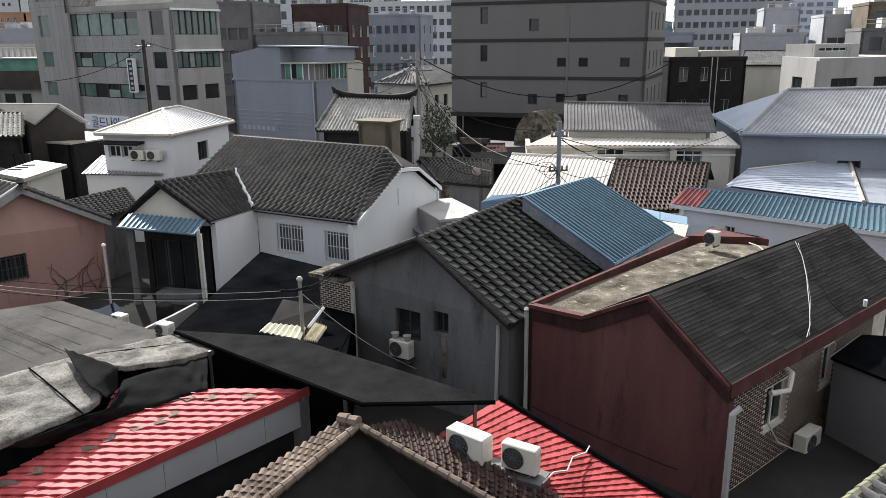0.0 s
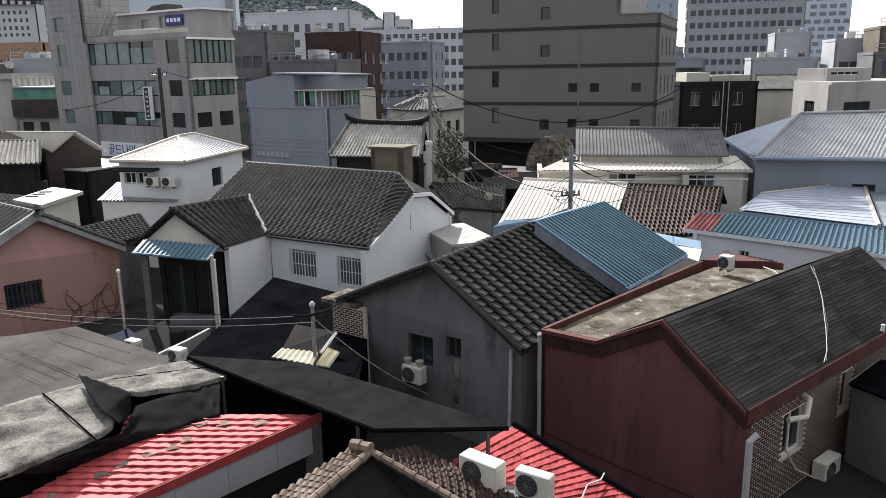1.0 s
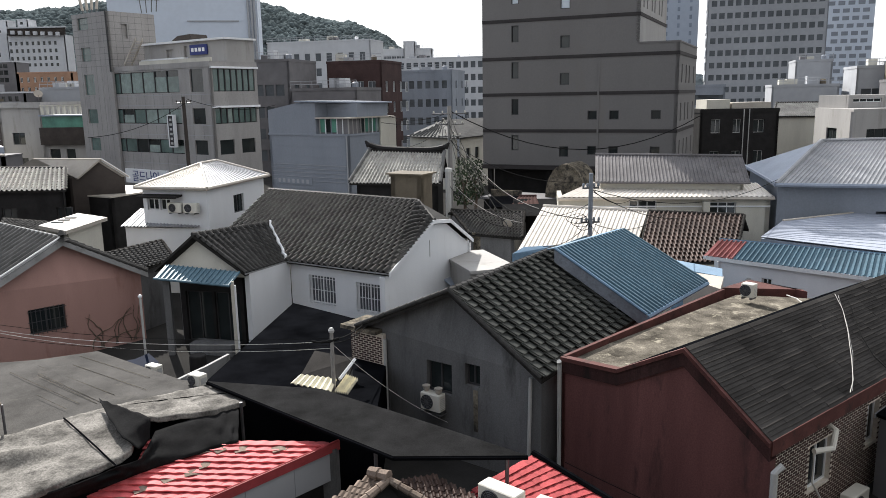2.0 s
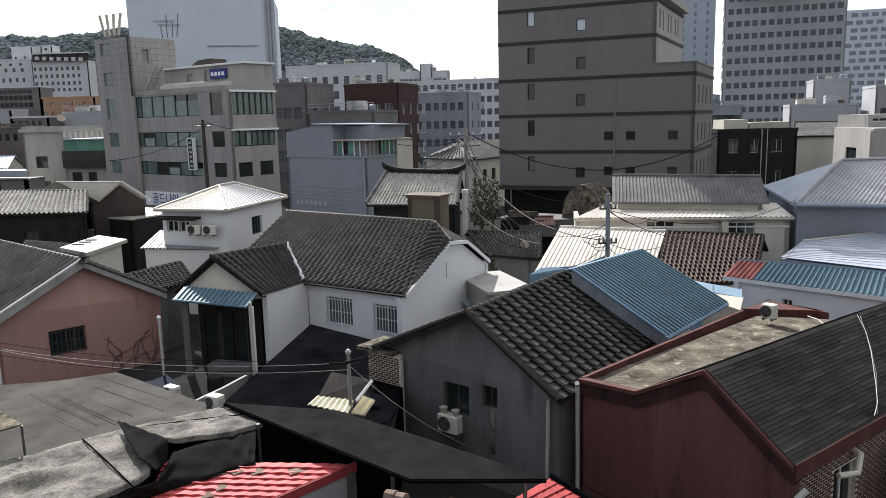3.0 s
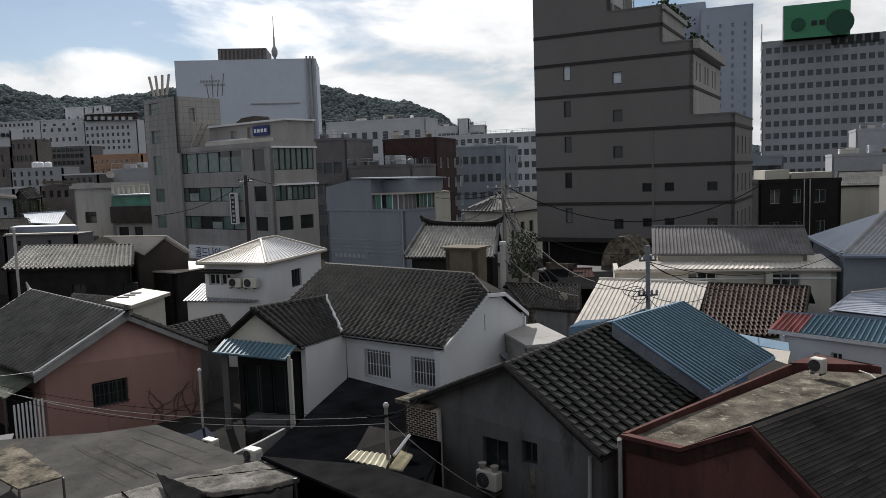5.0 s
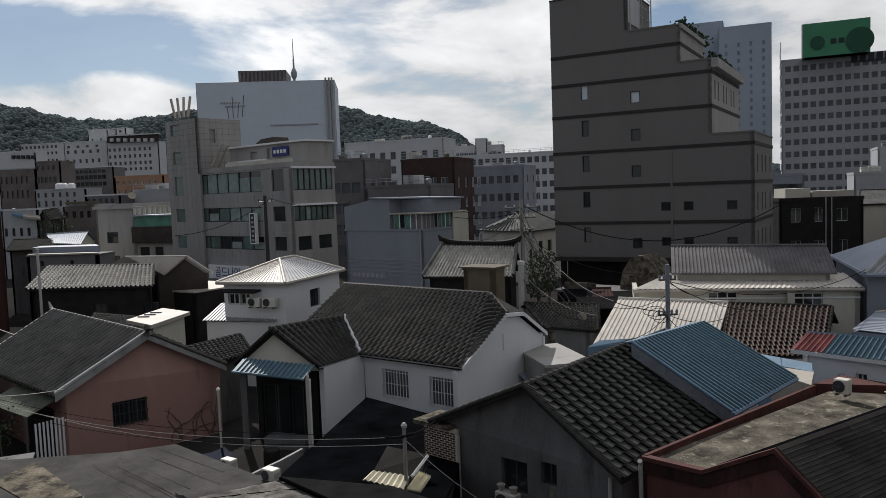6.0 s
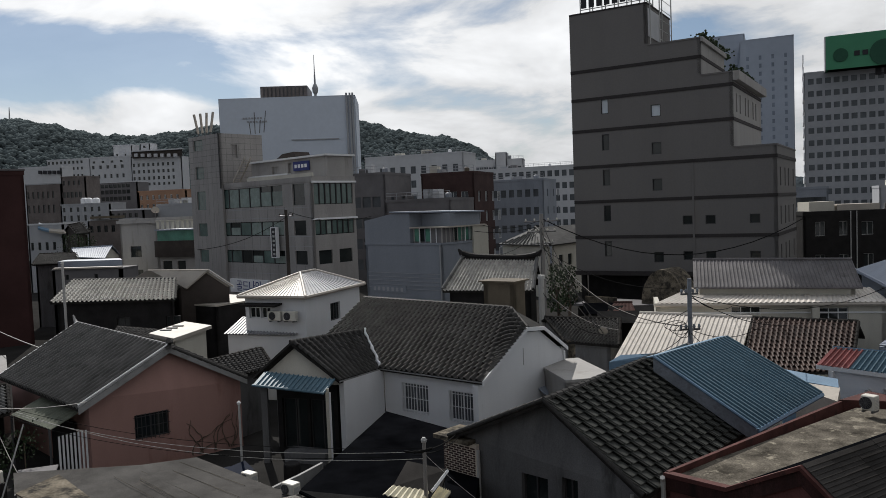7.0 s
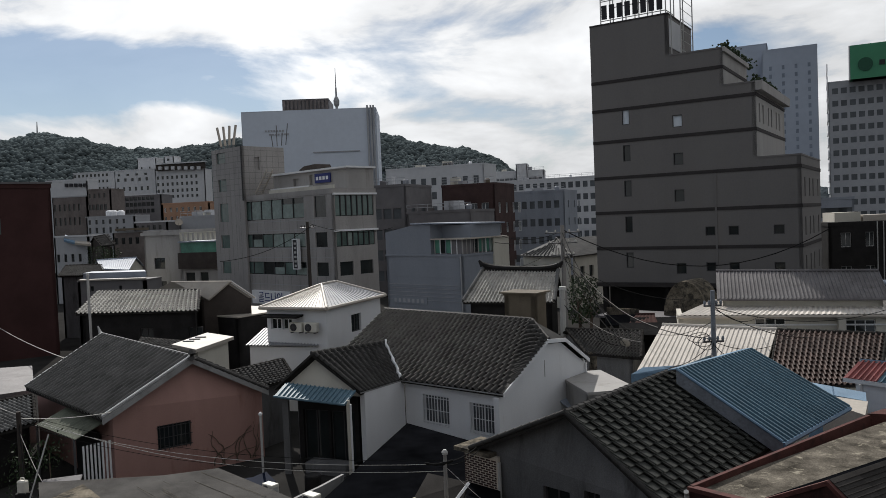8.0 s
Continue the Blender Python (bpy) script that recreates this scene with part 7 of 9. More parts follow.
# pale building with green glazed terrace
def terrace_building():
    a, b = (-56.43, 90.60, 6.96), (-50.76, 89.60, 6.85)
    z = 9.81
    t, f, r, l = block("pale_building", "pale rendered building with cornice and small windows", a, b, 9, z, PALEWALL, front=[(1.5, 3.2, z - 4.6, z - 3.2), (1.6, 3.3, z - 7.6, z - 6.2)], framed=True)
    part("cornice", f.box(-0.2, f.len + 0.2, z - 0.3, z + 0.1, 0.01, 0.4), PALEWALL, t)
    a, b = (-50.19, 88.60, 6.88), (-44.39, 87.60, 6.76)
    z = 6.82
    t, f, r, l = block("terrace_building", "building with green glazed roof terrace", a, b, 8, z, PALEWALL, front=[(0.6, 2.0, z - 3.4, z - 2.1), (2.8, 4.0, z - 3.4, z - 2.1)])
    part("terrace_glass", f.box(0, f.len, z + 0.4, 8.51, -4, 0), GREENPANEL, t, "green tinted glazing")
    part("terrace_roof", prism([f.at(-0.1, 0, 0.4), f.at(f.len, 0, 0.4), f.at(f.len, 0, -4), f.at(-0.1, 0, -4)], 8.51 + 0.003, 8.51 + 0.15), SKYMETAL, t)
    part("skirt", f.box(-0.1, f.len, z - 1.6, z + 0.4, 0.02, 0.5), DARKBROWN, t, "sloping dark tiled skirt")
    for k in range(9):
        u = f.len * k / 8
        part("baluster", f.box(u - 0.12, u + 0.12, 8.71, 9.66, -0.3, -0.05), CREAM, t)
    part("handrail", f.box(-0.1, f.len + 0.1, 9.66 + 0.003, 9.79, -0.4, 0.05), CREAM, t)


terrace_building()


# yellow house with hipped roof beside the hotel
def yellow_house():
    Lc, Fc, Rc = vec(-7.64, 88.00, 5.58), vec(-1.58, 80.00, 5.68), vec(2.36, 87.00, 5.71)
    z = (Lc.z + Fc.z + Rc.z) / 3
    h = thing("cream_hipped_house", "cream house with weathered hipped tile roof", "house", plan(Fc, 0))
    T1, T2 = vec(-3.37, 88.00, 7.31), vec(1.92, 95.00, 7.34)
    part("roof_slope", slab([Lc, Fc, T1], 0.15), TILE_GREY, h)
    # Darker tile on this slope puts its shaded side into the colour.
    part("roof_slope", slab([Fc, Rc, T2, T1], 0.15), TILE_DARK, h)
    for k in range(1, 14):
        a = Lc.lerp(Fc, k / 14)
        s = min(k, 14 - k) / 7
        part("tile_rib", tube_bm([a + vec(0, 0, 0.08), a.lerp(T1, s * 0.5 + 0.45 * s) + vec(0, 0, 0.08)], 0.07, 4), TILE_GREY, h)
    part("hip_ridge", ridge_cap(Fc + vec(0, 0, 0.1), T1 + vec(0, 0, 0.1), 0.16, 0.6), TILE_DARK, h)
    for p, q, n in ((Lc, Fc, 2), (Fc, Rc, 3)):
        d = (q - p).normalized()
        f = Face(p + d * 0.7 + vec(0, 0.8, 0), q - d * 0.5 + vec(0, 0.8, 0))
        hs = holes_grid(0.5, f.len - 0.5, n, z - 2.4, 1, 1, 0.9, 1.2)
        part("wall", f.wall(0, min(p.z, q.z) - 0.05, hs), CREAM, h)
        far_windows(f, hs, h)


yellow_house()


# black-clad house and the white building behind the hall
def right_side():
    a, b = (21.40, 74.00, 6.09), (28.82, 74.40, 5.85)
    z = 7.96
    L = (Vector(b) - Vector(a)).length
    hs = [(L * 0.14, L * 0.26, z - 1.9, z - 0.6), (L * 0.42, L * 0.52, z - 1.9, z - 0.6), (L * 0.68, L * 0.82, z - 1.9, z - 0.7), (L * 0.14, L * 0.26, z - 4.8, z - 3.6), (L * 0.42, L * 0.53, z - 4.8, z - 3.6), (L * 0.7, L * 0.82, z - 4.8, z - 3.6)]
    t, f, r, l = block("black_house", "black-clad three-storey house with small windows", a, b, 8, z, BLACKPAINT_AND_SHADE, front=hs, framed=True, fm=PIPE, category="house")
    part("roof_room", prism([f.at(L * 0.12, 0, -1), f.at(L * 0.42, 0, -1), f.at(L * 0.42, 0, -4), f.at(L * 0.12, 0, -4)], z, z + 1.2), CREAM, t)
    part("roof_shed", prism([f.at(L * 0.45, 0, -1), f.at(L * 0.95, 0, -1), f.at(L * 0.95, 0, -4), f.at(L * 0.45, 0, -4)], z, z + 0.9), PALEMETAL, t)
    for u in (0.55, 0.62):
        part("drainpipe", tube_bm([f.at(L * u, 0, 0.08), f.at(L * u, z + 0.3, 0.08)], 0.05, 5), PIPE, t)
    part("balcony", f.box(L * 0.88, L * 1.05, z - 4.6, z - 4.45, 0.02, 1.0), FARGREY, t)
    a, b, c = (32.00, 74.00, 6.73), (31.68, 66.00, 7.05), (44.59, 72.00, 6.68)
    z = 8.07
    h = thing("white_corner_building", "cream two-storey corner building with flat roof", "building", plan(Vector(b), 0))
    f1, f2 = Face(a, b), Face(b, c)
    w1 = [(f1.len * 0.35, f1.len * 0.62, z - 2.7, z - 1.5)]
    w2 = [(f2.len * 0.12, f2.len * 0.35, z - 2.5, z - 1.5), (f2.len * 0.5, f2.len * 0.72, z - 2.5, z - 1.5)]
    part("left_wall", f1.wall(0, z, w1), PALEWALL, h)
    part("right_wall", f2.wall(0, z, w2), PALEWALL, h)
    for q in w1:
        window(f1, q, h, frame_mat=DARKFRAME)
    for q in w2:
        window(f2, q, h, frame_mat=DARKFRAME, mull=2)
    part("roof", prism([a, b, c, f2.at(f2.len, 0, -9), f1.at(0, 0, -5)], z + 0.002, z + 0.2), PALEWALL, h)
    p = Face((33.07, 70.00, 8.83), (37.56, 71.00, 8.77))
    zz = 9.39
    part("roof_room", p.wall(z + 0.2, zz, [(p.len * 0.1, p.len * 0.72, z + 0.7, zz - 0.3)]), PALEWALL, h)
    window(p, (p.len * 0.1, p.len * 0.72, z + 0.7, zz - 0.3), h, mull=3)
    part("roof_room_core", prism([p.at(0, 0, -0.3), p.at(p.len, 0, -0.3), p.at(p.len, 0, -4), p.at(0, 0, -4)], z + 0.2, zz), PALEWALL, h)
    # grey tiled house between them
    roofed("grey_tiled_house", "grey house with dark tiled roof beyond the black house", (31.28, 82.00, 7.28), (36.11, 82.00, 7.24), (33.00, 86.00, 8.59), (37.94, 86.00, 8.54), CREAM, ("tile", "grey"), (26, 8), limit=0)


right_side()


# low roofs and market front below the hotel
def market():
    f = Face((0.74, 56.00, 2.53), (7.78, 52.00, 3.18))
    t = thing("market_arcade", "dark market arcade with pale arched canopy", "arcade", f.at(0, 0))
    part("wall", f.wall(0, 2.6, holes_grid(0.5, f.len - 0.5, 4, 0.1, 1, 1, 1.4, 2.1)), BLACKPAINT_AND_SHADE, t)
    part("roof", prism([f.at(0, 0, 0.6), f.at(f.len, 0, 0.6), f.at(f.len, 0, -3), f.at(0, 0, -3)], 2.6, 2.75), FARDARK, t)
    arc = [vec(6.41, 54.0, 2.76) + f.u * math.cos(a) * 1.5 + vec(0, 0, math.sin(a) * 2.4) for a in np.linspace(math.pi, 0, 12)]
    part("arched_canopy", upright([tuple(p) for p in arc], -f.out * 2.6), CONCRETE, t, "pale weathered arched canopy")
    part("name_board", f.box(f.len * 0.1, f.len * 0.4, 2.8, 3.3, 0.3, 0.4), CONCRETE, t)


market()

# ---- fixtures on the near houses ----
def facing(p, right):
    """A pose at p whose x axis runs along right (plan) and whose front looks to the right-hand side of that line."""
    r = Vector((right[0], right[1], 0)).normalized()
    return Matrix(((r.x, -r.y, 0, p[0]), (r.y, r.x, 0, p[1]), (0, 0, 1, p[2]), (0, 0, 0, 1)))


# outdoor units on the red lean-to
a1, b1 = vec(0.01, 12.99, 3.00), vec(0.67, 12.45, 3.00)
w1 = (b1 - a1).length
n1 = Vector(((b1 - a1).y, -(b1 - a1).x, 0)).normalized()
m1 = (a1 + b1) / 2 - n1 * 0.17
outdoor_unit(facing((m1.x, m1.y, 2.42), b1 - a1), "large pale outdoor unit standing on red tiles", "outdoor units", w=w1, h=0.58, d=0.34)
a2, b2 = vec(1.01, 12.51, 2.95), vec(1.60, 12.14, 2.95)
w2 = (b2 - a2).length
n2 = Vector(((b2 - a2).y, -(b2 - a2).x, 0)).normalized()
m2 = (a2 + b2) / 2 - n2 * 0.12
ou = outdoor_unit(facing((m2.x, m2.y, 2.38), b2 - a2), "white outdoor unit standing on red tiles", "outdoor units", w=w2, h=0.57, d=0.24)
solid("unit_stand", box_bm((-1.0, -0.25, -0.3), (1.0, 0.25, 0), facing(((m1.x + m2.x) / 2, (m1.y + m2.y) / 2, 2.4), b2 - a1)), STEEL, "dark steel stand under the outdoor units", "stand")

solid("loose_cable", tube_bm([(1.72, 12.0, 2.42), (1.95, 12.22, 2.5), (2.2, 12.3, 2.48), (2.35, 12.62, 2.56), (2.62, 12.78, 2.56), (2.72, 12.95, 2.6)], 0.016, 6), PALECABLE, "pale loose cable lying on dark red tiles", "cable", "roof cables")

# outdoor unit on the concrete deck
d1 = vec(8.68, 23.86, 3.50)
outdoor_unit(facing((d1.x, d1.y, 3.52), RU), "small white outdoor unit on the concrete deck", "outdoor units", w=0.4, h=0.5, d=0.3)

# unit and pots on the grey wall
outdoor_unit(facing(GREY_FACE.at((2.21 + 2.88) / 2, 1.34, 0.2), GREY_FACE.u), "white outdoor unit on a wall bracket below a window", "outdoor units", w=0.67, h=0.56, d=0.3)
for k in (-0.22, 0.2):
    p = GREY_FACE.at((2.21 + 2.88) / 2 + k, 1.34 + 0.56, 0.2)
    solid("flower_pot", tube_bm([p, p + vec(0, 0, 0.06), p + vec(0, 0, 0.17)], [0.06, 0.09, 0.12], 10), PALEMETAL, "small pale pot on the outdoor unit", "pot", "pots")
part("bracket", GREY_FACE.box(2.21, 2.88, 1.34 - 0.06, 1.34 - 0.003, 0.003, 0.36), STEEL, GREY)
part("drainpipe", tube_bm([GREY_FACE.at(0.74, 0, 0.09), GREY_FACE.at(0.73, 3.09, 0.09)], 0.05, 8), PIPE, GREY, "pale plastic drainpipe")
part("drainpipe", tube_bm([GREY_FACE.at(5.55, 0, 0.09), GREY_FACE.at(5.62, 2.95, 0.09)], 0.05, 8), PIPE, GREY)


def brickwork(parent, face, u0, u1, v0, v1, limit, skip=(), bl=0.21, bh=0.068, proud=0.015, top=None):
    """Bricks in running bond laid over a wall face, each a piece of its own up to limit, the rest joined."""
    me = bpy.data.meshes.new("brick")
    b = box_bm((0, 0, 0), (1, 1, 1))
    b.to_mesh(me)
    b.free()
    me.materials.append(BRICK)
    base = Matrix.Identity(4)
    p = parent
    while p is not None:
        base = p.matrix_basis @ base
        p = p.parent
    inv = base.inverted()
    rest, n = bmesh.new(), 0
    rows = int((v1 - v0) / bh)
    cells = []
    for j in range(rows):
        off = (j % 2) * bl / 2
        k = 0
        while u0 - off + k * bl < u1:
            a = max(u0, u0 - off + k * bl)
            c = min(u1, u0 - off + (k + 1) * bl) - 0.05
            k += 1
            va, vb = v0 + j * bh, v0 + (j + 1) * bh - 0.026
            if c - a < 0.03 or any(s[0] - 0.04 < (a + c) / 2 < s[1] + 0.04 and s[2] - 0.05 < (va + vb) / 2 < s[3] + 0.05 for s in skip):
                continue
            if top and vb > top((a + c) / 2):
                continue
            cells.append((a, c, va, vb))
    cells.sort(key=lambda q: q[0])
    for a, c, va, vb in cells:
        o = face.at(a, va, 0.002)
        m = Matrix(((face.u.x * (c - a), face.out.x * proud, 0, o.x), (face.u.y * (c - a), face.out.y * proud, 0, o.y), (0, 0, vb - va, o.z), (0, 0, 0, 1)))
        if n < limit:
            ob = new("brick", me)
            ob.parent = parent
            ob.matrix_basis = inv @ m
        else:
            vs = [rest.verts.new(m @ Vector(q)) for q in ((0, 0, 0), (1, 0, 0), (1, 1, 0), (0, 1, 0), (0, 0, 1), (1, 0, 1), (1, 1, 1), (0, 1, 1))]
            for fc in ((4, 5, 6, 7), (0, 1, 5, 4), (1, 2, 6, 5), (2, 3, 7, 6), (3, 0, 4, 7)):
                rest.faces.new([vs[i] for i in fc])
        n += 1
    if n > limit:
        bmesh.ops.recalc_face_normals(rest, faces=rest.faces)
        part("bricks", rest, BRICK, parent)["kind"] = "stuff"
    else:
        rest.free()


pier = Face(GREY_FACE.at(-0.58, 0, 0.12), GREY_FACE.at(0.69, 0, 0.12))
pier_top = 3.23
part("brick_pier", prism([pier.at(0, 0), pier.at(pier.len, 0), pier.at(pier.len, 0, -0.9), pier.at(0, 0, -0.9)], 0, pier_top), JOINT, GREY, "brown brick pier with pale joints")
brickwork(GREY, pier, 0.0, pier.len, 0.9, pier_top - 0.02, 300)
part("pier_slab", prism([pier.at(-0.25, 0, 0.2), pier.at(pier.len * 0.9, 0, 0.2), pier.at(pier.len * 0.9, 0, -1.0), pier.at(-0.25, 0, -1.0)], pier_top + 0.003, pier_top + 0.12), CONCRETE, GREY)

# ---- red house fittings ----
S = RED_SIDE
outdoor_unit(facing(S.at(3.97, -0.17, 0.25), S.u), "weathered white outdoor unit fixed to a brick wall", "outdoor units", w=0.85, h=0.62, d=0.34)
part("bracket", S.box(3.97 - 0.35, 3.97 + 0.35, -0.17 - 0.06, -0.17 - 0.003, 0.003, 0.45), STEEL, RED)
part("air_duct", tube_bm([S.at(1.98, 2.04, 0.1), S.at(2.49, 2.02, 0.28), S.at(2.77, 2.35, 0.2), S.at(2.82, 2.39, 0.0)], 0.07, 8), PLASTIC, RED, "pale bent air duct")
part("hose", tube_bm([S.at(1.98, 2.03, 0.1), S.at(1.95, 1.31, 0.12), S.at(2.51, 0.62, 0.15), S.at(3.63, -0.05, 0.2), S.at(4.43, -0.28, 0.25)], 0.022, 6), PALECABLE, RED)
wallface = Face(vec(2.20, 18.54, 3.50), vec(6.00, 14.73, 2.97))
part("drainpipe", tube_bm([wallface.at(0.02, 0.3, 0.12), wallface.at(0.0, 3.3, 0.12), wallface.at(0.05, 3.42, 0.2)], 0.06, 8), PIPE, RED, "pale plastic drainpipe")
part("corner_pipe", tube_bm([wallface.at(wallface.len + 0.12, 0.0, 0.05), wallface.at(wallface.len + 0.12, 2.35, 0.05), wallface.at(wallface.len + 0.22, 2.5, -0.1)], 0.075, 8), PIPE, RED, "pale plastic drainpipe")
part("corner_pier", prism([wallface.at(wallface.len - 0.1, 0, -0.2), wallface.at(wallface.len + 0.0, 0, -0.2), wallface.at(wallface.len + 0.0, 0, -0.45), wallface.at(wallface.len - 0.1, 0, -0.45)], 0, 2.3), CONCRETE, RED)
brickwork(RED, S, 0.02, S.len * 0.8, 0.05, S.base + RC.z - 0.36, 300, skip=[(2.0, 3.1, 0.95, 2.1), (4.9, 5.6, 1.2, 2.3), (9.0, 9.7, 1.2, 2.35)])

# cables lying on the shingles
solid("roof_cable", tube_bm([(9.75, 20.49, 4.54), (9.75, 19.98, 4.24), (9.55, 19.23, 3.92), (9.19, 18.19, 3.50), (8.91, 17.48, 3.24), (8.62, 17.00, 3.12)], 0.009, 6), PALECABLE, "thick white cable laid across the shingles", "cable", "roof cables")
solid("roof_cable", tube_bm([(9.84, 20.50, 4.50), (9.63, 19.45, 4.00), (9.32, 18.42, 3.57), (8.73, 17.11, 3.12)], 0.006, 6), PALECABLE, "white cable laid across the shingles", "cable", "roof cables")
solid("roof_cable", tube_bm([(10.13, 20.49, 4.34), (9.93, 19.27, 3.74), (10.00, 18.71, 3.38), (10.27, 18.44, 3.09)], 0.01, 6), CABLE, "thin dark cable laid across the shingles", "cable", "roof cables")
solid("vent_pipe", tube_bm([(11.21, 19.25, 3.07), vec(11.21, 19.25, 3.07) + vec(0, 0, 0.18)], 0.05, 8), FRAME, "short white vent pipe at the eave", "vent pipe")
solid("roof_cable", tube_bm([vec(10.04, 24.30, 3.50), vec(10.18, 23.87, 3.50), vec(10.22, 23.49, 3.45)], 0.02, 5), PALECABLE, "white cable curling over the parapet", "cable", "roof cables")
solid("wall_cable", tube_bm(sag(0.21 * wallface.u + wallface.a + vec(0, 0, 0.71) + wallface.out * 0.1, wallface.at(4.38, 0.60, 0.1), 0.05), 0.01, 5), CABLE, "thin dark cable along the red wall", "cable", "roof cables")

# felt-roofed shed beside the red house
def side_shed():
    a, b, c, d = vec(9.76, 17.92, 2.20), vec(10.84, 15.73, 2.20), vec(12.71, 18.81, 2.30), vec(11.05, 18.93, 2.40)
    t = thing("side_shed", "small dark shed with grey felt roof beside a brick wall", "shed", plan(a, 0))
    part("roof", slab([a, b, c, d], 0.08), TARPDARK, t)
    part("wall", prism([a + vec(0.15, 0.1, 0), b, c, d], 0, 2.1), FARDARK, t)
    part("edge_board", upright([a, d, d - vec(0, 0, 0.12), a - vec(0, 0, 0.12)], vec(-0.05, 0, 0)), GREYWALL, t)


side_shed()

# a tiled verge just below the camera
def near_verge():
    a, b = vec(5.96, 10.08, 3.20), vec(8.45, 12.07, 3.20)
    t = thing("mossy_tiled_roof", "roof edge of mossy greenish ridge tiles", "roof", plan(a, 0))
    part("ridge", ridge_cap(a, b, 0.1, 0.28), mat("mossy_tile", (0.16, 0.16, 0.11), 0.8, var=0.35, scale=4), t)
    c, d = a + vec(1.4, -0.6, -0.5), b + vec(1.4, -0.6, -0.5)
    part("roof_deck", slab([a, c, d, b], 0.1), MORTAR, t)
    tiled(t, c, d, a, b, 9, 6, TILES["grey"])
    part("wall", prism([a + vec(0.2, 0, 0), c, d, b], 0, [3.0, 2.5, 2.5, 3.0]), GREYWALL, t)


near_verge()

# ---- loose broken tiles on the red roof ----
for k, p in enumerate(((-7.50, 12.48, 2.49), (-7.88, 12.16, 2.44), (-6.76, 13.08, 2.60), (-6.46, 13.35, 2.65), (-6.01, 13.67, 2.70), (-5.67, 13.87, 2.74), (-5.46, 14.12, 2.78),
                       (-5.66, 14.56, 2.86), (-5.26, 14.61, 2.87), (-4.89, 14.64, 2.87), (-4.09, 14.64, 2.88))):
    ob = new("loose_tile", TILES["brown"])
    ob.matrix_basis = Matrix.Translation(Vector(p) + vec(-0.12, -0.08, -0.06)) @ pose(0, 0, 0, 6, 2, 15 + (k * 37) % 30) @ Matrix.Diagonal((0.34, 0.2, 0.13, 1))
    tagged(ob, "broken brown roof tile lying on red tiles", "roof tile", "loose tiles")

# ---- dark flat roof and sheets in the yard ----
# Near-black base colour, far darker than the grey felts.
solid("flat_roof", slab([(-6.97, 28.21, 2.30), (-2.77, 24.87, 2.30), (-2.48, 17.73, 2.30), (-7.57, 19.38, 2.30)], 2.3, down=vec(0, 0, -2.3)), TARPDARK, "flat near-black roof between the houses", "roof")
def yard_sheets():
    for c in (((-4.81, 18.65, 2.75), (-3.67, 18.19, 2.70), (-3.60, 18.68, 2.85), (-4.64, 19.00, 2.85)), ((-3.60, 18.19, 2.70), (-3.24, 18.15, 2.65), (-3.06, 18.79, 2.80), (-3.44, 19.14, 2.80))):
        solid("corrugated_sheet", ribbed(c[0], c[1], c[3], c[2], 7, 0.05, 0.5, wave=True), mat("cream_corrugated_plastic", (0.6, 0.56, 0.42), 0.6), "cream corrugated roof sheet over the yard", "roof sheet", "yard sheets")
    a = [vec(-4.83, 19.88, 2.50), vec(-3.47, 19.58, 2.50), vec(-3.35, 20.15, 2.90), vec(-4.61, 20.82, 2.90)]
    t = thing("shingled_shed", "small shed with dark asphalt shingle roof", "shed", plan(a[0], 0))
    part("roof", slab(a, 0.08), SHINGLE, t)
    part("wall", prism([p + (a[0] + a[2] - p * 2) * 0.05 for p in a], 2.3, [2.4, 2.4, 2.8, 2.8]), GREYWALL, t)
    solid("broken_board", tube_bm([(-3.50, 18.55, 2.90), (-3.24, 19.49, 3.10)], 0.05, 4), FRAME, "pale board leaning over the sheets", "board")


yard_sheets()

# ---- porch of the white house ----
def porch():
    e0, e1 = vec(-12.55, 28.68, 3.20), vec(-9.43, 28.22, 2.99)
    r0, r1 = vec(-12.40, 29.62, 3.55), vec(-9.22, 29.07, 3.34)
    t = thing("porch", "porch with blue ribbed metal awning and cream posts", "porch", plan(e0, 0))
    part("metal_sheet", ribbed(e0, e1, r0, r1, 16, 0.05, 0.3), BLUEMETAL, t, "blue ribbed metal awning")
    part("eave_trim", tube_bm([e0, e1], 0.05, 6), BLUEMETAL, t)
    for s in (0.06, 0.97):
        p = e0.lerp(e1, s) + vec(0.1, 0.15, 0)
        w = 1.0 if s < 0.5 else 0.5
        part("post", prism([p, p + vec(0.24, 0.05, 0) * w, p + vec(0.2, 0.3, 0) * w, p + vec(-0.04, 0.25, 0) * w], 0, e0.z - 0.08), GREYWALL if s < 0.5 else CREAM, t)
    f = Face(r0 + vec(0.3, 0.5, 0), r1 + vec(-0.1, 0.5, 0))
    L = f.len
    h = [(L * 0.08, L * 0.5, 0.2, 2.35), (L * 0.54, L * 0.94, 0.2, 2.35)]
    # The black wall paints in the deep shade under the awning.
    part("rear_wall", f.wall(0, 3.1, h, 0.2), BLACKPAINT_AND_SHADE, t)
    for q in h:
        window(f, q, t, frame_mat=DARKFRAME, mull=1)
    part("step", f.box(L * 0.3, L * 0.95, 0, 0.45, 0.3, 1.0), GREYWALL, t)
    part("downpipe", tube_bm([e1 + vec(0.2, 0.1, 0), plan(e1, 0.1) + vec(0.2, 0.1, 0)], 0.04, 6), FRAME, t)


porch()

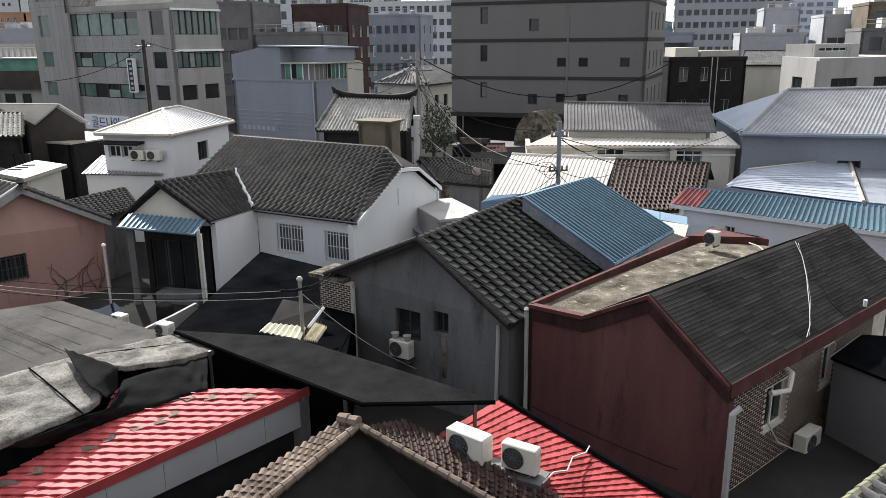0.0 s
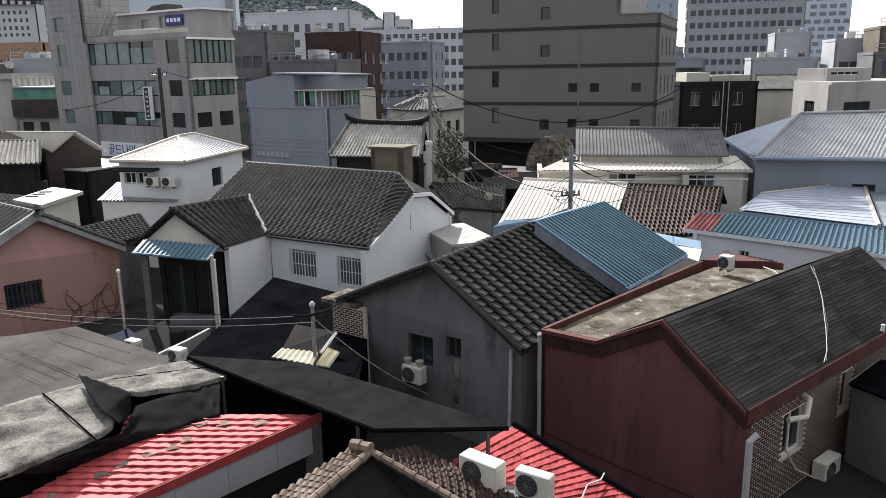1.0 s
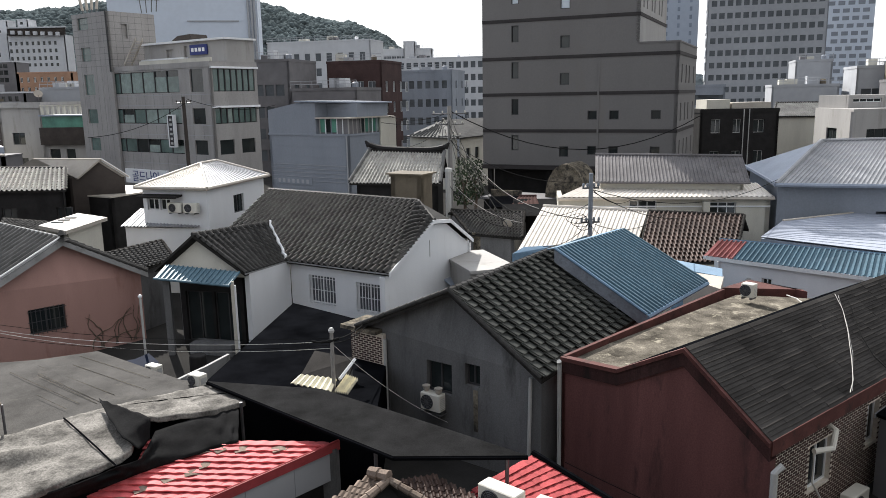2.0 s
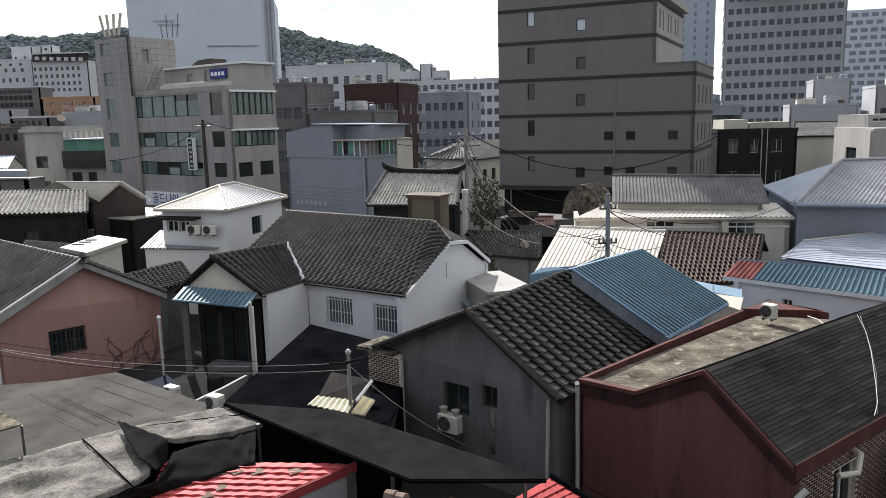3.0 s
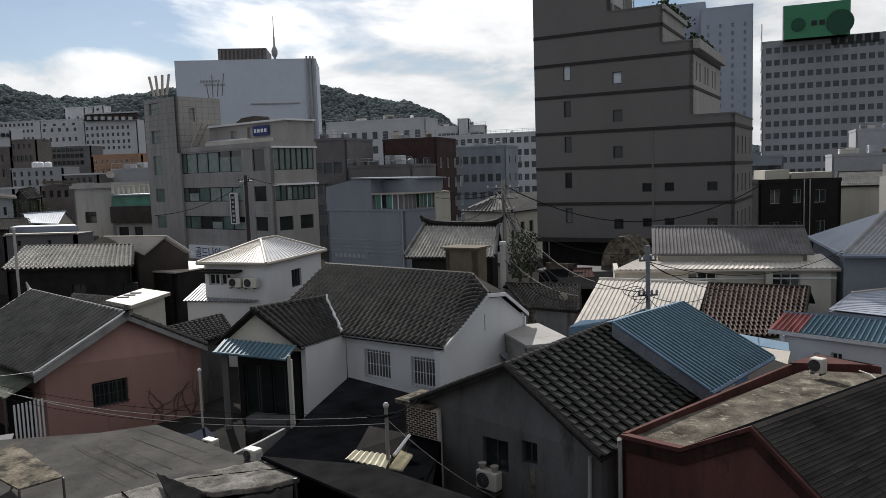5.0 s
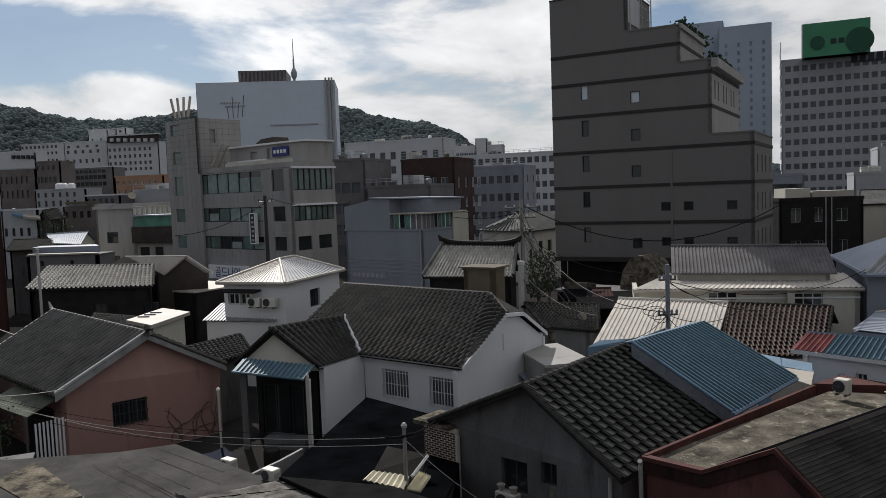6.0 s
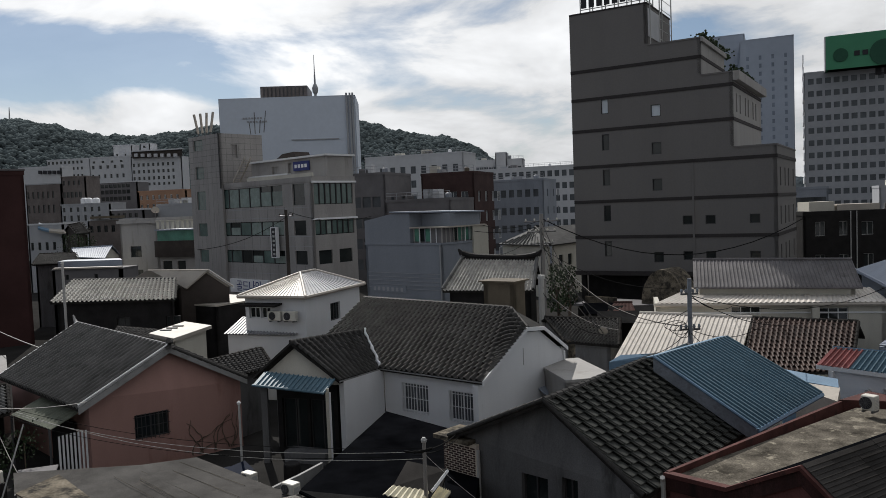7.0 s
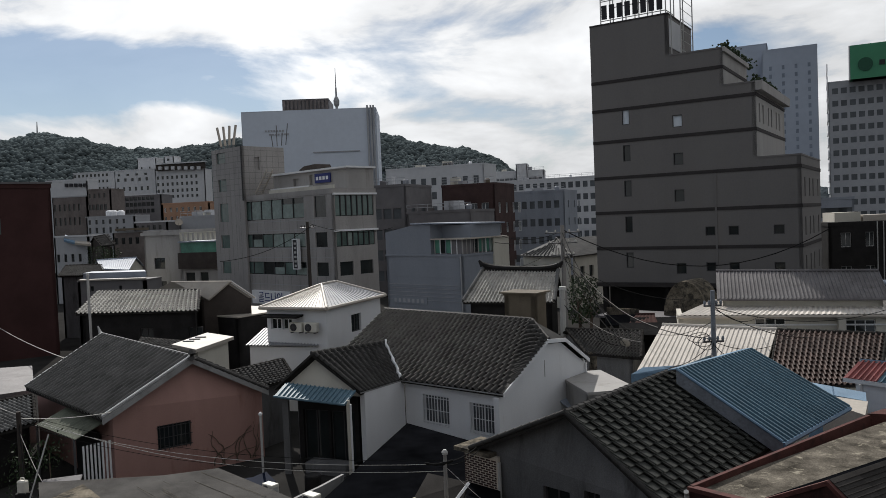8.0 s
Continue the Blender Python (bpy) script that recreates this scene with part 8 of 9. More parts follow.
def yard_clutter():
    pts = [(-9.05, 21.59, 1.70), (-8.88, 22.06, 1.70), (-8.56, 22.80, 1.70), (-8.17, 24.03, 1.70)]
    bm = bmesh.new()
    t = thing("yard_wall", "low white rendered yard wall", "wall", plan(pts[0], 0))
    for a, b in zip(pts, pts[1:]):
        a, b = Vector(a), Vector(b)
        n = Vector(((b - a).y, -(b - a).x, 0)).normalized() * 0.1
        part("wall_length", prism([a, b, b - n, a - n], 0, 1.7), BARGE, t)
    for k, (p, c) in enumerate((((-12.23, 25.50, 1.00), TARPBLUE), ((-11.71, 25.02, 1.00), TARPBLUE), ((-10.10, 26.21, 1.00), BLACKPAINT_AND_SHADE))):
        p = Vector(p)
        solid("water_drum", tube_bm([plan(p, 0), plan(p, 0.05), plan(p, 0.3), plan(p, 0.6), plan(p, 0.88), plan(p, 0.92)], [0.28, 0.3, 0.31, 0.31, 0.3, 0.27], 14), c, ("blue plastic" if c is TARPBLUE else "grey metal") + " drum standing in the yard", "drum", "yard drums")
    a, b = vec(-12.4, 25.5, 0.9), vec(-11.6, 24.5, 0.9)
    solid("blue_tarpaulin", slab([a, b, b + vec(0.5, 0.7, 0.1), a + vec(0.5, 0.7, 0.1)], 1.0, down=vec(0, 0, -0.95)), TARPBLUE, "dark blue tarpaulin over stacked goods", "tarpaulin")
    p, q = vec(-12.03, 26.23, 0.80), vec(-11.96, 26.26, 3.08)
    t = thing("lamp_post", "thin steel post with small round lamp", "lamp post", plan(p, 0))
    part("post", tube_bm([plan(p, 0), plan(p, q[2])], 0.045, 8), PIPE, t)
    part("lamp", tube_bm([plan(p, q[2]), plan(p, q[2] + 0.06), plan(p, q[2] + 0.12)], [0.06, 0.08, 0.03], 8), FRAME, t)
    for p, w, lb in (((-9.58, 21.34, 2.00), 0.75, "white outdoor unit standing in the yard"), ((-7.06, 18.17, 2.90), 0.7, "white outdoor unit beside the felt roof")):
        outdoor_unit(facing((p[0], p[1], p[2] - 0.05), (0.9, -0.45)), lb, "outdoor units", w=w * 0.62, h=0.36, d=0.28)
        solid("unit_stand", box_bm((-0.3, -0.15, -p[2] + 0.05), (0.3, 0.15, -0.003), Matrix.Translation((p[0], p[1], p[2] - 0.05))), GREYWALL, "grey block under an outdoor unit", "stand")
    # bare vines on the salmon wall
    rnd = random.Random(3)
    bm = bmesh.new()
    for k in range(9):
        u, v = PINK_F.len * rnd.uniform(0.62, 0.98), 0.1
        pts = []
        ang = rnd.uniform(-0.4, 0.4)
        for i in range(9):
            pts.append(PINK_F.at(u, v, 0.03))
            ang += rnd.uniform(-0.5, 0.5)
            u, v = min(max(u + math.sin(ang) * 0.22, 0.2), PINK_F.len - 0.1), min(v + abs(math.cos(ang)) * 0.2, 2.7)
        tube_bm(pts, [0.03 - 0.0025 * i for i in range(9)], 5, bm)
    vine = part("vine", bm, BARK, PINK, "bare creeping vine")


yard_clutter()

# ---- white house gable fittings ----
def gable_fittings():
    F, G = vec(-3.32, 28.78, 3.30), vec(-0.07, 34.87, 3.50)
    gd = (G - F)
    gd.z = 0
    gd.normalize()
    f = Face(F - Vector((gd.y, -gd.x, 0)) * 0.2, G - Vector((gd.y, -gd.x, 0)) * 0.2)
    L = f.len
    part("side_awning", slab([f.at(L * 0.66, 1.75, 0.5), f.at(L * 0.92, 1.75, 0.5), f.at(L * 0.92, 2.05, 0.01), f.at(L * 0.66, 2.05, 0.01)], 0.05), SKYMETAL, WHITEH)
    part("drainpipe", tube_bm([f.at(L * 0.99, 0, 0.07), f.at(L * 0.99, 3.3, 0.07)], 0.05, 8), FRAME, WHITEH)
    part("vent_pipe", tube_bm([f.at(L * 0.45, 0.9, 0.0), f.at(L * 0.45, 0.9, 0.25), f.at(L * 0.45, 0.6, 0.28)], 0.06, 8), FRAME, WHITEH)
    part("crack_cover", f.box(L * 0.49, L * 0.495, 3.3, 4.0, 0.002, 0.02), PIPE, WHITEH)
    part("electric_meter", f.box(L * 0.97, L * 1.0, 1.6, 2.0, 0.003, 0.15), PIPE, WHITEH)


gable_fittings()

# ---- salmon house side porch ----
def pink_porch():
    a, b = PKL, PKLB
    d = Vector((b.x - a.x, b.y - a.y, 0)).normalized()
    n = Vector((-d.y, d.x, 0))
    if n.dot(Vector((0, -1, 0))) < 0:
        n = -n
    t = thing("side_porch", "lean-to porch with mossy corrugated awning and white slatted gate", "porch", plan(a, 0) + n * 0.8)
    p0, p1 = plan(a, 2.75) + d * 0.4, plan(a, 2.75) + d * 4.2
    e0, e1 = p0 + n * 1.3 - vec(0, 0, 0.5), p1 + n * 1.3 - vec(0, 0, 0.5)
    part("awning", ribbed(e0, e1, p0, p1, 14, 0.04, 0.5, wave=True), mat("mossy_metal", (0.12, 0.13, 0.1), 0.8, var=0.3), t)
    for s in (0.02, 0.98):
        q = e0.lerp(e1, s)
        part("post", tube_bm([plan(q, 0), q], 0.05, 6), STEEL, t)
    g0, g1 = plan(a, 0) + d * 0.1 + n * 0.05, plan(a, 0) + d * 0.1 + n * 1.2
    for k in range(8):
        q = g0.lerp(g1, (k + 0.5) / 8)
        part("gate_slat", box_bm((-0.035, -0.012, 0.1), (0.035, 0.012, 2.0), Matrix.Translation(q) @ pose(0, 0, 0, 0, 0, math.degrees(math.atan2(n.y, n.x)))), FRAME, t)
    part("dark_door", upright([plan(a, 0) + d * 1.2 + n * 0.02, plan(a, 0) + d * 3.4 + n * 0.02, plan(a, 2.1) + d * 3.4 + n * 0.02, plan(a, 2.1) + d * 1.2 + n * 0.02], n * 0.05), BLACKPAINT_AND_SHADE, t)


pink_porch()


def side_yard():
    """Odds and ends standing in the dark yard beside the porch."""
    b = vec(-18.6, 22.0, 1.55)
    t = thing("canister", "white plastic canister hung on a pole in a yard", "canister", b)
    part("body", box_bm((-0.17, -0.1, 0.0), (0.17, 0.1, 0.42), Matrix.Translation(b), None, 0.04), PLASTIC, t)
    part("handle", tube_bm([b + vec(-0.1, 0, 0.42), b + vec(-0.06, 0, 0.5), b + vec(0.06, 0, 0.5), b + vec(0.1, 0, 0.42)], 0.018, 6), PLASTIC, t)
    solid("canister_stand", box_bm((-0.2, -0.14, -1.55), (0.2, 0.14, -0.003), Matrix.Translation(b)), BLACKPAINT_AND_SHADE, "dark block under a canister", "stand")
    c = vec(-18.4, 23.6, 0)
    t = thing("storage_crate", "dark blue-grey plastic crate in a yard", "crate", c)
    m = Matrix.Translation(c) @ pose(0, 0, 0, 0, 0, 30)
    part("body", box_bm((-0.6, -0.35, 0), (0.6, 0.35, 1.35), m, None, 0.04), TARPBLUE, t)
    part("lid", box_bm((-0.64, -0.39, 1.353), (0.64, 0.39, 1.43), m, None, 0.02), FARDARK, t)
    solid("leaning_pole", tube_bm([(-18.35, 21.2, 0.0), (-18.0, 22.6, 3.35)], 0.025, 6), PIPE, "thin pale pole leaning in a yard", "pole")
    for k, (a, e, d) in enumerate((((-20.29, 24.0, 3.5), (-17.9, 25.9, 3.25), 0.1), ((-20.29, 24.0, 3.3), (-18.2, 21.6, 1.4), 0.15), ((-20.29, 24.0, 3.0), (-17.2, 21.8, 1.2), 0.2), ((-20.4, 24.0, 2.6), (-21.4, 23.6, 3.3), 0.1))):
        wire(a, e, d, 0.012, PALECABLE if k % 2 == 0 else CABLE, label="slack cable between a pole and a porch")
    rnd = random.Random(21)
    for p in ((-19.75, 23.4, 1.5), (-19.3, 24.2, 2.2), (-20.6, 24.4, 1.9)):
        t = thing("potted_shrub", "straggling shrub in a dark yard", "shrub", plan(p, 0), "yard shrubs")
        part("stem", tube_bm([plan(p, 0), plan(p, p[2])], [0.035, 0.015], 5), BARK, t)
        bm = bmesh.new()
        for k in range(150):
            q = Vector(p) + vec(rnd.gauss(0, 0.28), rnd.gauss(0, 0.28), rnd.gauss(0, 0.3))
            r = Euler((rnd.uniform(0, 3), rnd.uniform(0, 3), rnd.uniform(0, 3))).to_matrix()
            bm.faces.new([bm.verts.new(q + r @ Vector(v) * rnd.uniform(0.04, 0.09)) for v in ((-1, 0, 0), (0, -0.5, 0.1), (1, 0, 0), (0, 0.5, 0.1))])
        part("foliage", bm, LEAF, t)


side_yard()
solid("stove_pipe", tube_bm([(-30.8, 43.0, 0), (-30.8, 43.0, 7.4), (-30.8, 43.0, 7.45), (-30.8, 43.0, 7.6)], [0.08, 0.08, 0.12, 0.05], 8), PIPE, "pale upright stove pipe with a cap beside a tiled house", "stove pipe")

# ---- stand on the felt roof ----
def roof_stand():
    c = [vec(-12.93, 15.82, 3.70), vec(-10.73, 14.41, 3.70), vec(-10.19, 15.11, 3.70), vec(-12.73, 17.11, 3.70)]
    t = thing("roof_stand", "weathered sheet on thin steel posts over the roof", "stand", plan(c[1], 0))
    part("sheet", slab(c, 0.04), CONCRETE, t)
    for p in c:
        part("post", tube_bm([plan(p, 2.6), p - vec(0, 0, 0.04)], 0.03, 6), STEEL, t)


roof_stand()

# ---- poles and cables ----
def utility_pole(base, top, r, label, arms=(), m=None):
    t = thing("utility_pole", label, "utility pole", plan(Vector(base), 0), "utility poles")
    part("shaft", tube_bm([plan(Vector(base), 0), plan(Vector(base), top)], [r * 1.15, r * 0.85], 10), m or POLE, t)
    for dz, half, yaw in arms:
        c = plan(Vector(base), top - dz)
        d = Vector((math.cos(yaw), math.sin(yaw), 0)) * half
        arm = part("crossarm", tube_bm([c - d, c + d], 0.045, 5), STEEL, t)
        for s in (-0.9, -0.4, 0.4, 0.9):
            q = c + d * s
            part("insulator", tube_bm([q + vec(0, 0, 0.04), q + vec(0, 0, 0.1), q + vec(0, 0, 0.2)], [0.03, 0.06, 0.04], 6), m or PLASTIC, arm)
    return t


P1, P2, P3 = vec(-3.65, 18.53, 4.16), vec(4.73, 31.01, 6.84), vec(-1.57, 52.00, 9.32)
utility_pole(P1, P1.z, 0.055, "thin grey pole with round cap in the yard")
solid("pole_cap", tube_bm([P1, P1 + vec(0, 0, 0.06), P1 + vec(0, 0, 0.12)], [0.07, 0.08, 0.04], 10), PIPE, "round grey cap on a pole", "cap")
utility_pole(P2, P2.z, 0.1, "grey concrete utility pole with steel crossarms among the roofs", ((0.6, 0.35, 0.2), (2.0, 0.4, 0.2)), FLASHING)
utility_pole(P3, P3.z, 0.16, "concrete utility pole with many cables in an alley", ((0.5, 1.2, 0.3), (1.2, 1.0, 0.3), (2.0, 0.8, 0.3)))
W1 = [(-20.05, 25.00, 3.16), (-20.25, 25.00, 3.01), (-20.45, 25.00, 2.84), (-20.39, 25.30, 3.01)]
for k, e in enumerate(W1):
    wire(P1 - vec(0, 0, 0.15 + 0.09 * k), e, 0.45 + 0.06 * k, 0.008, PALECABLE if k % 2 else CABLE, label="thin cable strung over the yard")
wire(P1 - vec(0, 0, 0.2), (-3.23, 21.58, 3.50), 0.1, 0.016)
wire(P1 - vec(0, 0, 0.28), (-3.08, 21.69, 3.50), 0.16, 0.012)
wire(P1 - vec(0, 0, 0.3), GREY_FACE.at(2.97, 1.08, 0.1), 0.2, 0.007, PIPE)
solid("cable_knot", tube_bm(sag(P1 + vec(-0.5, -0.1, -0.2), P1 + vec(0.2, 0.0, -0.15), 0.06, 8), [0.02, 0.035, 0.02, 0.04, 0.03, 0.05, 0.03, 0.04, 0.03], 6), CABLE, "bundle of black cable joints by a pole", "cable", "overhead cables")
LP = vec(-20.29, 24.00, 2.30)
utility_pole(LP, 3.74, 0.09, "dark pole with tangled cables beside the salmon house", (), DARKBROWN)
for k, (x) in enumerate(((-20.05, 25.00, 3.14), (-19.10, 25.00, 2.53), (-19.34, 23.00, 1.23))):
    wire(plan(LP, 3.63 - 0.1 * k), x, 0.08, 0.014)
wire(plan(LP, 3.63), (-22.37, 24.00, 4.56), 0.1, 0.014, PALECABLE)
wire((-48.05, 53.1, 4.15), (-25.4, 33.4, 3.95), 0.3, 0.022, PALECABLE)
# cables over the alley and across the hotel
wire(P3 - vec(0, 0, 0.3), (17.41, 60.00, 8.19), 2.6, 0.035)
wire(P3 - vec(0, 0, 0.5), (1.50, 34.00, 4.24), 0.5, 0.022)
wire(P3 - vec(0, 0, 1.2), (1.33, 34.00, 4.44), 0.9, 0.02)
wire(P3 - vec(0, 0, 2.0), (2.29, 36.00, 4.32), 0.8, 0.02)
wire(P3 - vec(0, 0, 0.4), (-6.26, 58.00, 8.57), 0.4, 0.02)
wire(P3 - vec(0, 0, 0.8), (-9.78, 62.00, 8.71), 0.6, 0.02)
wire(P2 - vec(0, 0, 0.6), (8.62, 42.00, 4.25), 0.4, 0.016)
wire(P2 - vec(0, 0, 2.0), (3.02, 33.00, 3.46), 0.3, 0.014)
wire(P2 - vec(0, 0, 2.1), (5.36, 29.00, 4.56), 0.2, 0.014)
wire(P2 - vec(0, 0, 0.7), (12.70, 41.00, 3.64), 0.7, 0.016)
wire(P2 - vec(0, 0, 1.9), P3 - vec(0, 0, 2.2), 1.2, 0.02)


solid("vent_stack", tube_bm([(-1.45, 43.0, 0), (-1.42, 43.0, 5.8), (-1.41, 43.0, 5.82), (-1.40, 43.0, 6.02)], [0.17, 0.17, 0.23, 0.2], 10), PIPE, "fat pale vent stack with a white cap beside a tiled house", "vent stack")


for k, (dz, a, b, dr) in enumerate(((0.9, (-1.4, 43.0, 5.6), None, 0.3), (1.5, (3.4, 40.0, 4.1), None, 0.9), (1.7, (0.4, 40.2, 3.9), None, 1.1), (2.3, (6.2, 45.0, 4.9), None, 0.8), (1.0, (-4.6, 46.3, 6.9), None, 0.4))):
    wire(P3 - vec(0, 0, dz), a, dr, 0.014 + 0.003 * (k % 2), POLE if k == 1 else CABLE)
wire((-1.4, 43.0, 5.4), (2.3, 36.2, 4.0), 0.5, 0.014, POLE)
wire((-1.4, 43.0, 5.1), (1.7, 38.5, 3.4), 0.6, 0.018)
wire(P2 - vec(0, 0, 0.65), (16.5, 42.2, 5.2), 0.9, 0.016)
wire(P2 - vec(0, 0, 2.0), (9.0, 36.2, 4.3), 0.5, 0.014)
wire(P2 - vec(0, 0, 1.2), (2.6, 40.4, 4.1), 0.5, 0.014)
for k in range(3):
    c = P2 + vec(-0.55 + 0.12 * k, -0.05 * k, -1.85 - 0.1 * k)
    ring = [c + vec(math.cos(a) * (0.42 - 0.07 * k), 0.12 * math.sin(a * 2), math.sin(a) * (0.2 + 0.03 * k)) for a in [2 * math.pi * i / 18 for i in range(19)]]
    solid("cable_coil", tube_bm(ring, 0.014, 5), CABLE, "coil of spare black cable hung at a utility pole", "cable", "cable coils")


utility_pole((-23.29, 62.00, 5.11), 10.32, 0.16, "dark concrete utility pole with a crossarm before the office", ((0.5, 0.6, 0.2),), DARKBROWN)
wire((-23.01, 62.00, 10.13), (-18.41, 72.00, 9.45), 0.6, 0.022)
wire((-23.03, 62.00, 9.89), (-28.42, 56.00, 7.46), 0.6, 0.022)


# ---- trees in the alley ----
def tree(name, label, base, height, spread, seed, clumps=140):
    t = thing(name, label, "tree", plan(Vector(base), 0), "alley trees")
    rnd = random.Random(seed)
    b = plan(Vector(base), 0)
    bm = bmesh.new()
    tube_bm([b, b + vec(0.1, 0, height * 0.35), b + vec(0.0, 0.1, height * 0.7)], [0.16, 0.12, 0.05], 7, bm)
    for k in range(6):
        a = k * 1.05 + rnd.uniform(-0.3, 0.3)
        s = b + vec(0.05, 0, height * (0.3 + 0.06 * k))
        tube_bm([s, s + vec(math.cos(a) * spread * 0.6, math.sin(a) * spread * 0.6, height * 0.2)], [0.06, 0.02], 5, bm)
    part("trunk", bm, BARK, t)
    bm = bmesh.new()
    for k in range(clumps * 6):
        a, r = rnd.uniform(0, 6.28), spread * math.sqrt(rnd.random()) * (0.7 + 0.5 * noise.noise(vec(k * 0.01, seed, 0)))
        z = height * rnd.uniform(0.35, 1.0)
        r *= 1.0 - 0.55 * abs(z / height - 0.6)
        c = b + vec(math.cos(a) * r, math.sin(a) * r, z)
        q = Euler((rnd.uniform(0, 3), rnd.uniform(0, 3), rnd.uniform(0, 3))).to_matrix()
        s = rnd.uniform(0.06, 0.14)
        vs = [bm.verts.new(c + q @ Vector(p) * s) for p in ((-1, 0, 0), (0, -0.6, 0.1), (1, 0, 0), (0, 0.6, 0.1))]
        bm.faces.new(vs)
    part("crown", bm, LEAF, t)


tree("tree", "small dark green tree beside the alley", (-0.75, 58.00, 4.89), 5.3, 1.25, 2, 130)
tree("tree", "small dark green tree beside the alley", (0.1, 62.00, 4.51), 4.9, 1.2, 5, 120)
tree("tree", "small tree in a garden on the slope", (-64.77, 93.00, 7.23), 8.35, 2.6, 8)
tree("tree", "small tree in a garden on the slope", (-62.17, 92.00, 6.83), 8.01, 2.0, 9)


# ---- houses up the slope to the left ----
block("pale_house", "small pale house with blue tarpaulin on its roof", (-76.77, 100.00, 6.60), (-71.10, 100.00, 6.42), 5, 9.74, FARGREY, front=[(q, q + 0.47, 6.11, 7.25) for q in (0.35, 1.53, 2.71, 3.89,)], category="house", rim=0.25, framed=True, cap=FARWHITE)
solid("blue_tarpaulin", slab([(-74.74, 99.50, 9.39), (-73.01, 99.50, 8.93), (-74.05, 101.00, 9.72), (-75.63, 101.00, 10.11)], 0.3), BLUEBRIGHT, "crumpled blue tarpaulin on a flat roof", "tarpaulin")
solid("roof_sheet", slab([(-72.65, 99.00, 8.93), (-70.05, 99.00, 8.60), (-72.80, 102.00, 9.65), (-74.60, 102.00, 9.80)], 0.3), PALEMETAL, "pale sheet lying on a flat roof", "roof sheet")
block("grey_yard_building", "low flat-roofed building with a pale parapet", (-42.51, 58.00, 4.76), (-36.22, 58.00, 4.61), 2.5, 6.0, FARDARK, front=[(q, q + 0.32, 5.2, 5.62) for q in (1.17, 3.82,)], category="building", rim=0.1, )
solid("parapet_coping", prism([(-42.27, 57.80, 6.00), (-35.96, 57.80, 5.83), (-36.48, 58.40, 5.79), (-42.50, 58.40, 5.95)], 5.98 + 0.12, 6.1 + 0.12), PALEMETAL, "pale metal coping along a parapet", "coping")
solid("flat_roof", prism([(-43.83, 60.60, 6.53), (-37.70, 60.60, 6.35), (-39.41, 63.00, 6.22), (-44.68, 63.00, 6.37)], 0, 6.61), SKYMETAL, "pale blue-grey flat metal roof", "roof")
roofed("dark_tiled_house", "low house with dark brown tiled roof on the slope", (-50.45, 66.00, 6.08), (-45.54, 66.00, 6.10), (-51.80, 69.00, 6.94), (-48.01, 69.00, 6.94), GREYWALL, ("tile", "dark"), (24, 7), limit=0)
roofed("metal_roofed_house", "house with pale blue striped metal roof on the slope", (-54.17, 78.00, 6.10), (-50.58, 78.00, 5.87), (-57.38, 82.00, 6.90), (-52.15, 82.00, 7.07), CREAM, ("rib", SKYMETAL), (16, 1))
roofed("gabled_house", "small dark gabled house on the slope", (-66.43, 96.00, 8.36), (-64.41, 96.00, 8.45), (-69.62, 99.00, 9.62), (-67.69, 99.00, 9.87), DARKBROWN, ("tile", "dark"), (10, 5), limit=0)
block("dark_house", "dark brown house with shaded windows on the slope", (-71.23, 106.00, 6.76), (-65.74, 106.00, 6.58), 5, 10.05, UMBER, front=[(q, q + 0.59, 8.29, 9.30) for q in (0.29, 1.47, 2.64, 3.81,)], category="house", rim=0.25, framed=True, cap=FARGREY)
solid("tan_roof", prism([(-70.13, 105.00, 10.14), (-64.52, 105.00, 9.94), (-67.87, 110.00, 9.94), (-73.08, 110.00, 10.13)], 10.07 + 0.3, 10.32 + 0.4), TAN, "flat orange-tan roof sheet on a dark house", "roof")
block("grey_building", "grey-white building with round water tanks on its roof", (-89.14, 125.00, 9.17), (-79.47, 125.00, 8.83), 5, 12.99, FARGREY, front=[(q, q + 0.48, 11.78, 12.58) for q in (0.44, 1.81, 3.18, 4.55, 5.91, 7.28,)] + [(q, q + 0.48, 10.17, 11.17) for q in (0.44, 1.81, 3.18, 4.55, 5.91, 7.28,)], category="building", rim=0.25, )
solid("water_tank", tube_bm([(-85.36, 126.50, 13.14), vec(-85.36, 126.50, 13.14) + vec(0, 0, 0.9), vec(-85.36, 126.50, 13.14) + vec(0, 0, 1.15)], [0.65, 0.65, 0.3], 12), SIGNWHITE, "small white round water tank on a roof", "water tank", "water tanks")
solid("water_tank", tube_bm([(-84.49, 126.50, 13.10), vec(-84.49, 126.50, 13.10) + vec(0, 0, 0.9), vec(-84.49, 126.50, 13.10) + vec(0, 0, 1.15)], [0.65, 0.65, 0.3], 12), SIGNWHITE, "small white round water tank on a roof", "water tank", "water tanks")
solid("water_tank", tube_bm([(-83.06, 126.50, 13.05), vec(-83.06, 126.50, 13.05) + vec(0, 0, 0.9), vec(-83.06, 126.50, 13.05) + vec(0, 0, 1.15)], [0.65, 0.65, 0.3], 12), SIGNWHITE, "small white round water tank on a roof", "water tank", "water tanks")
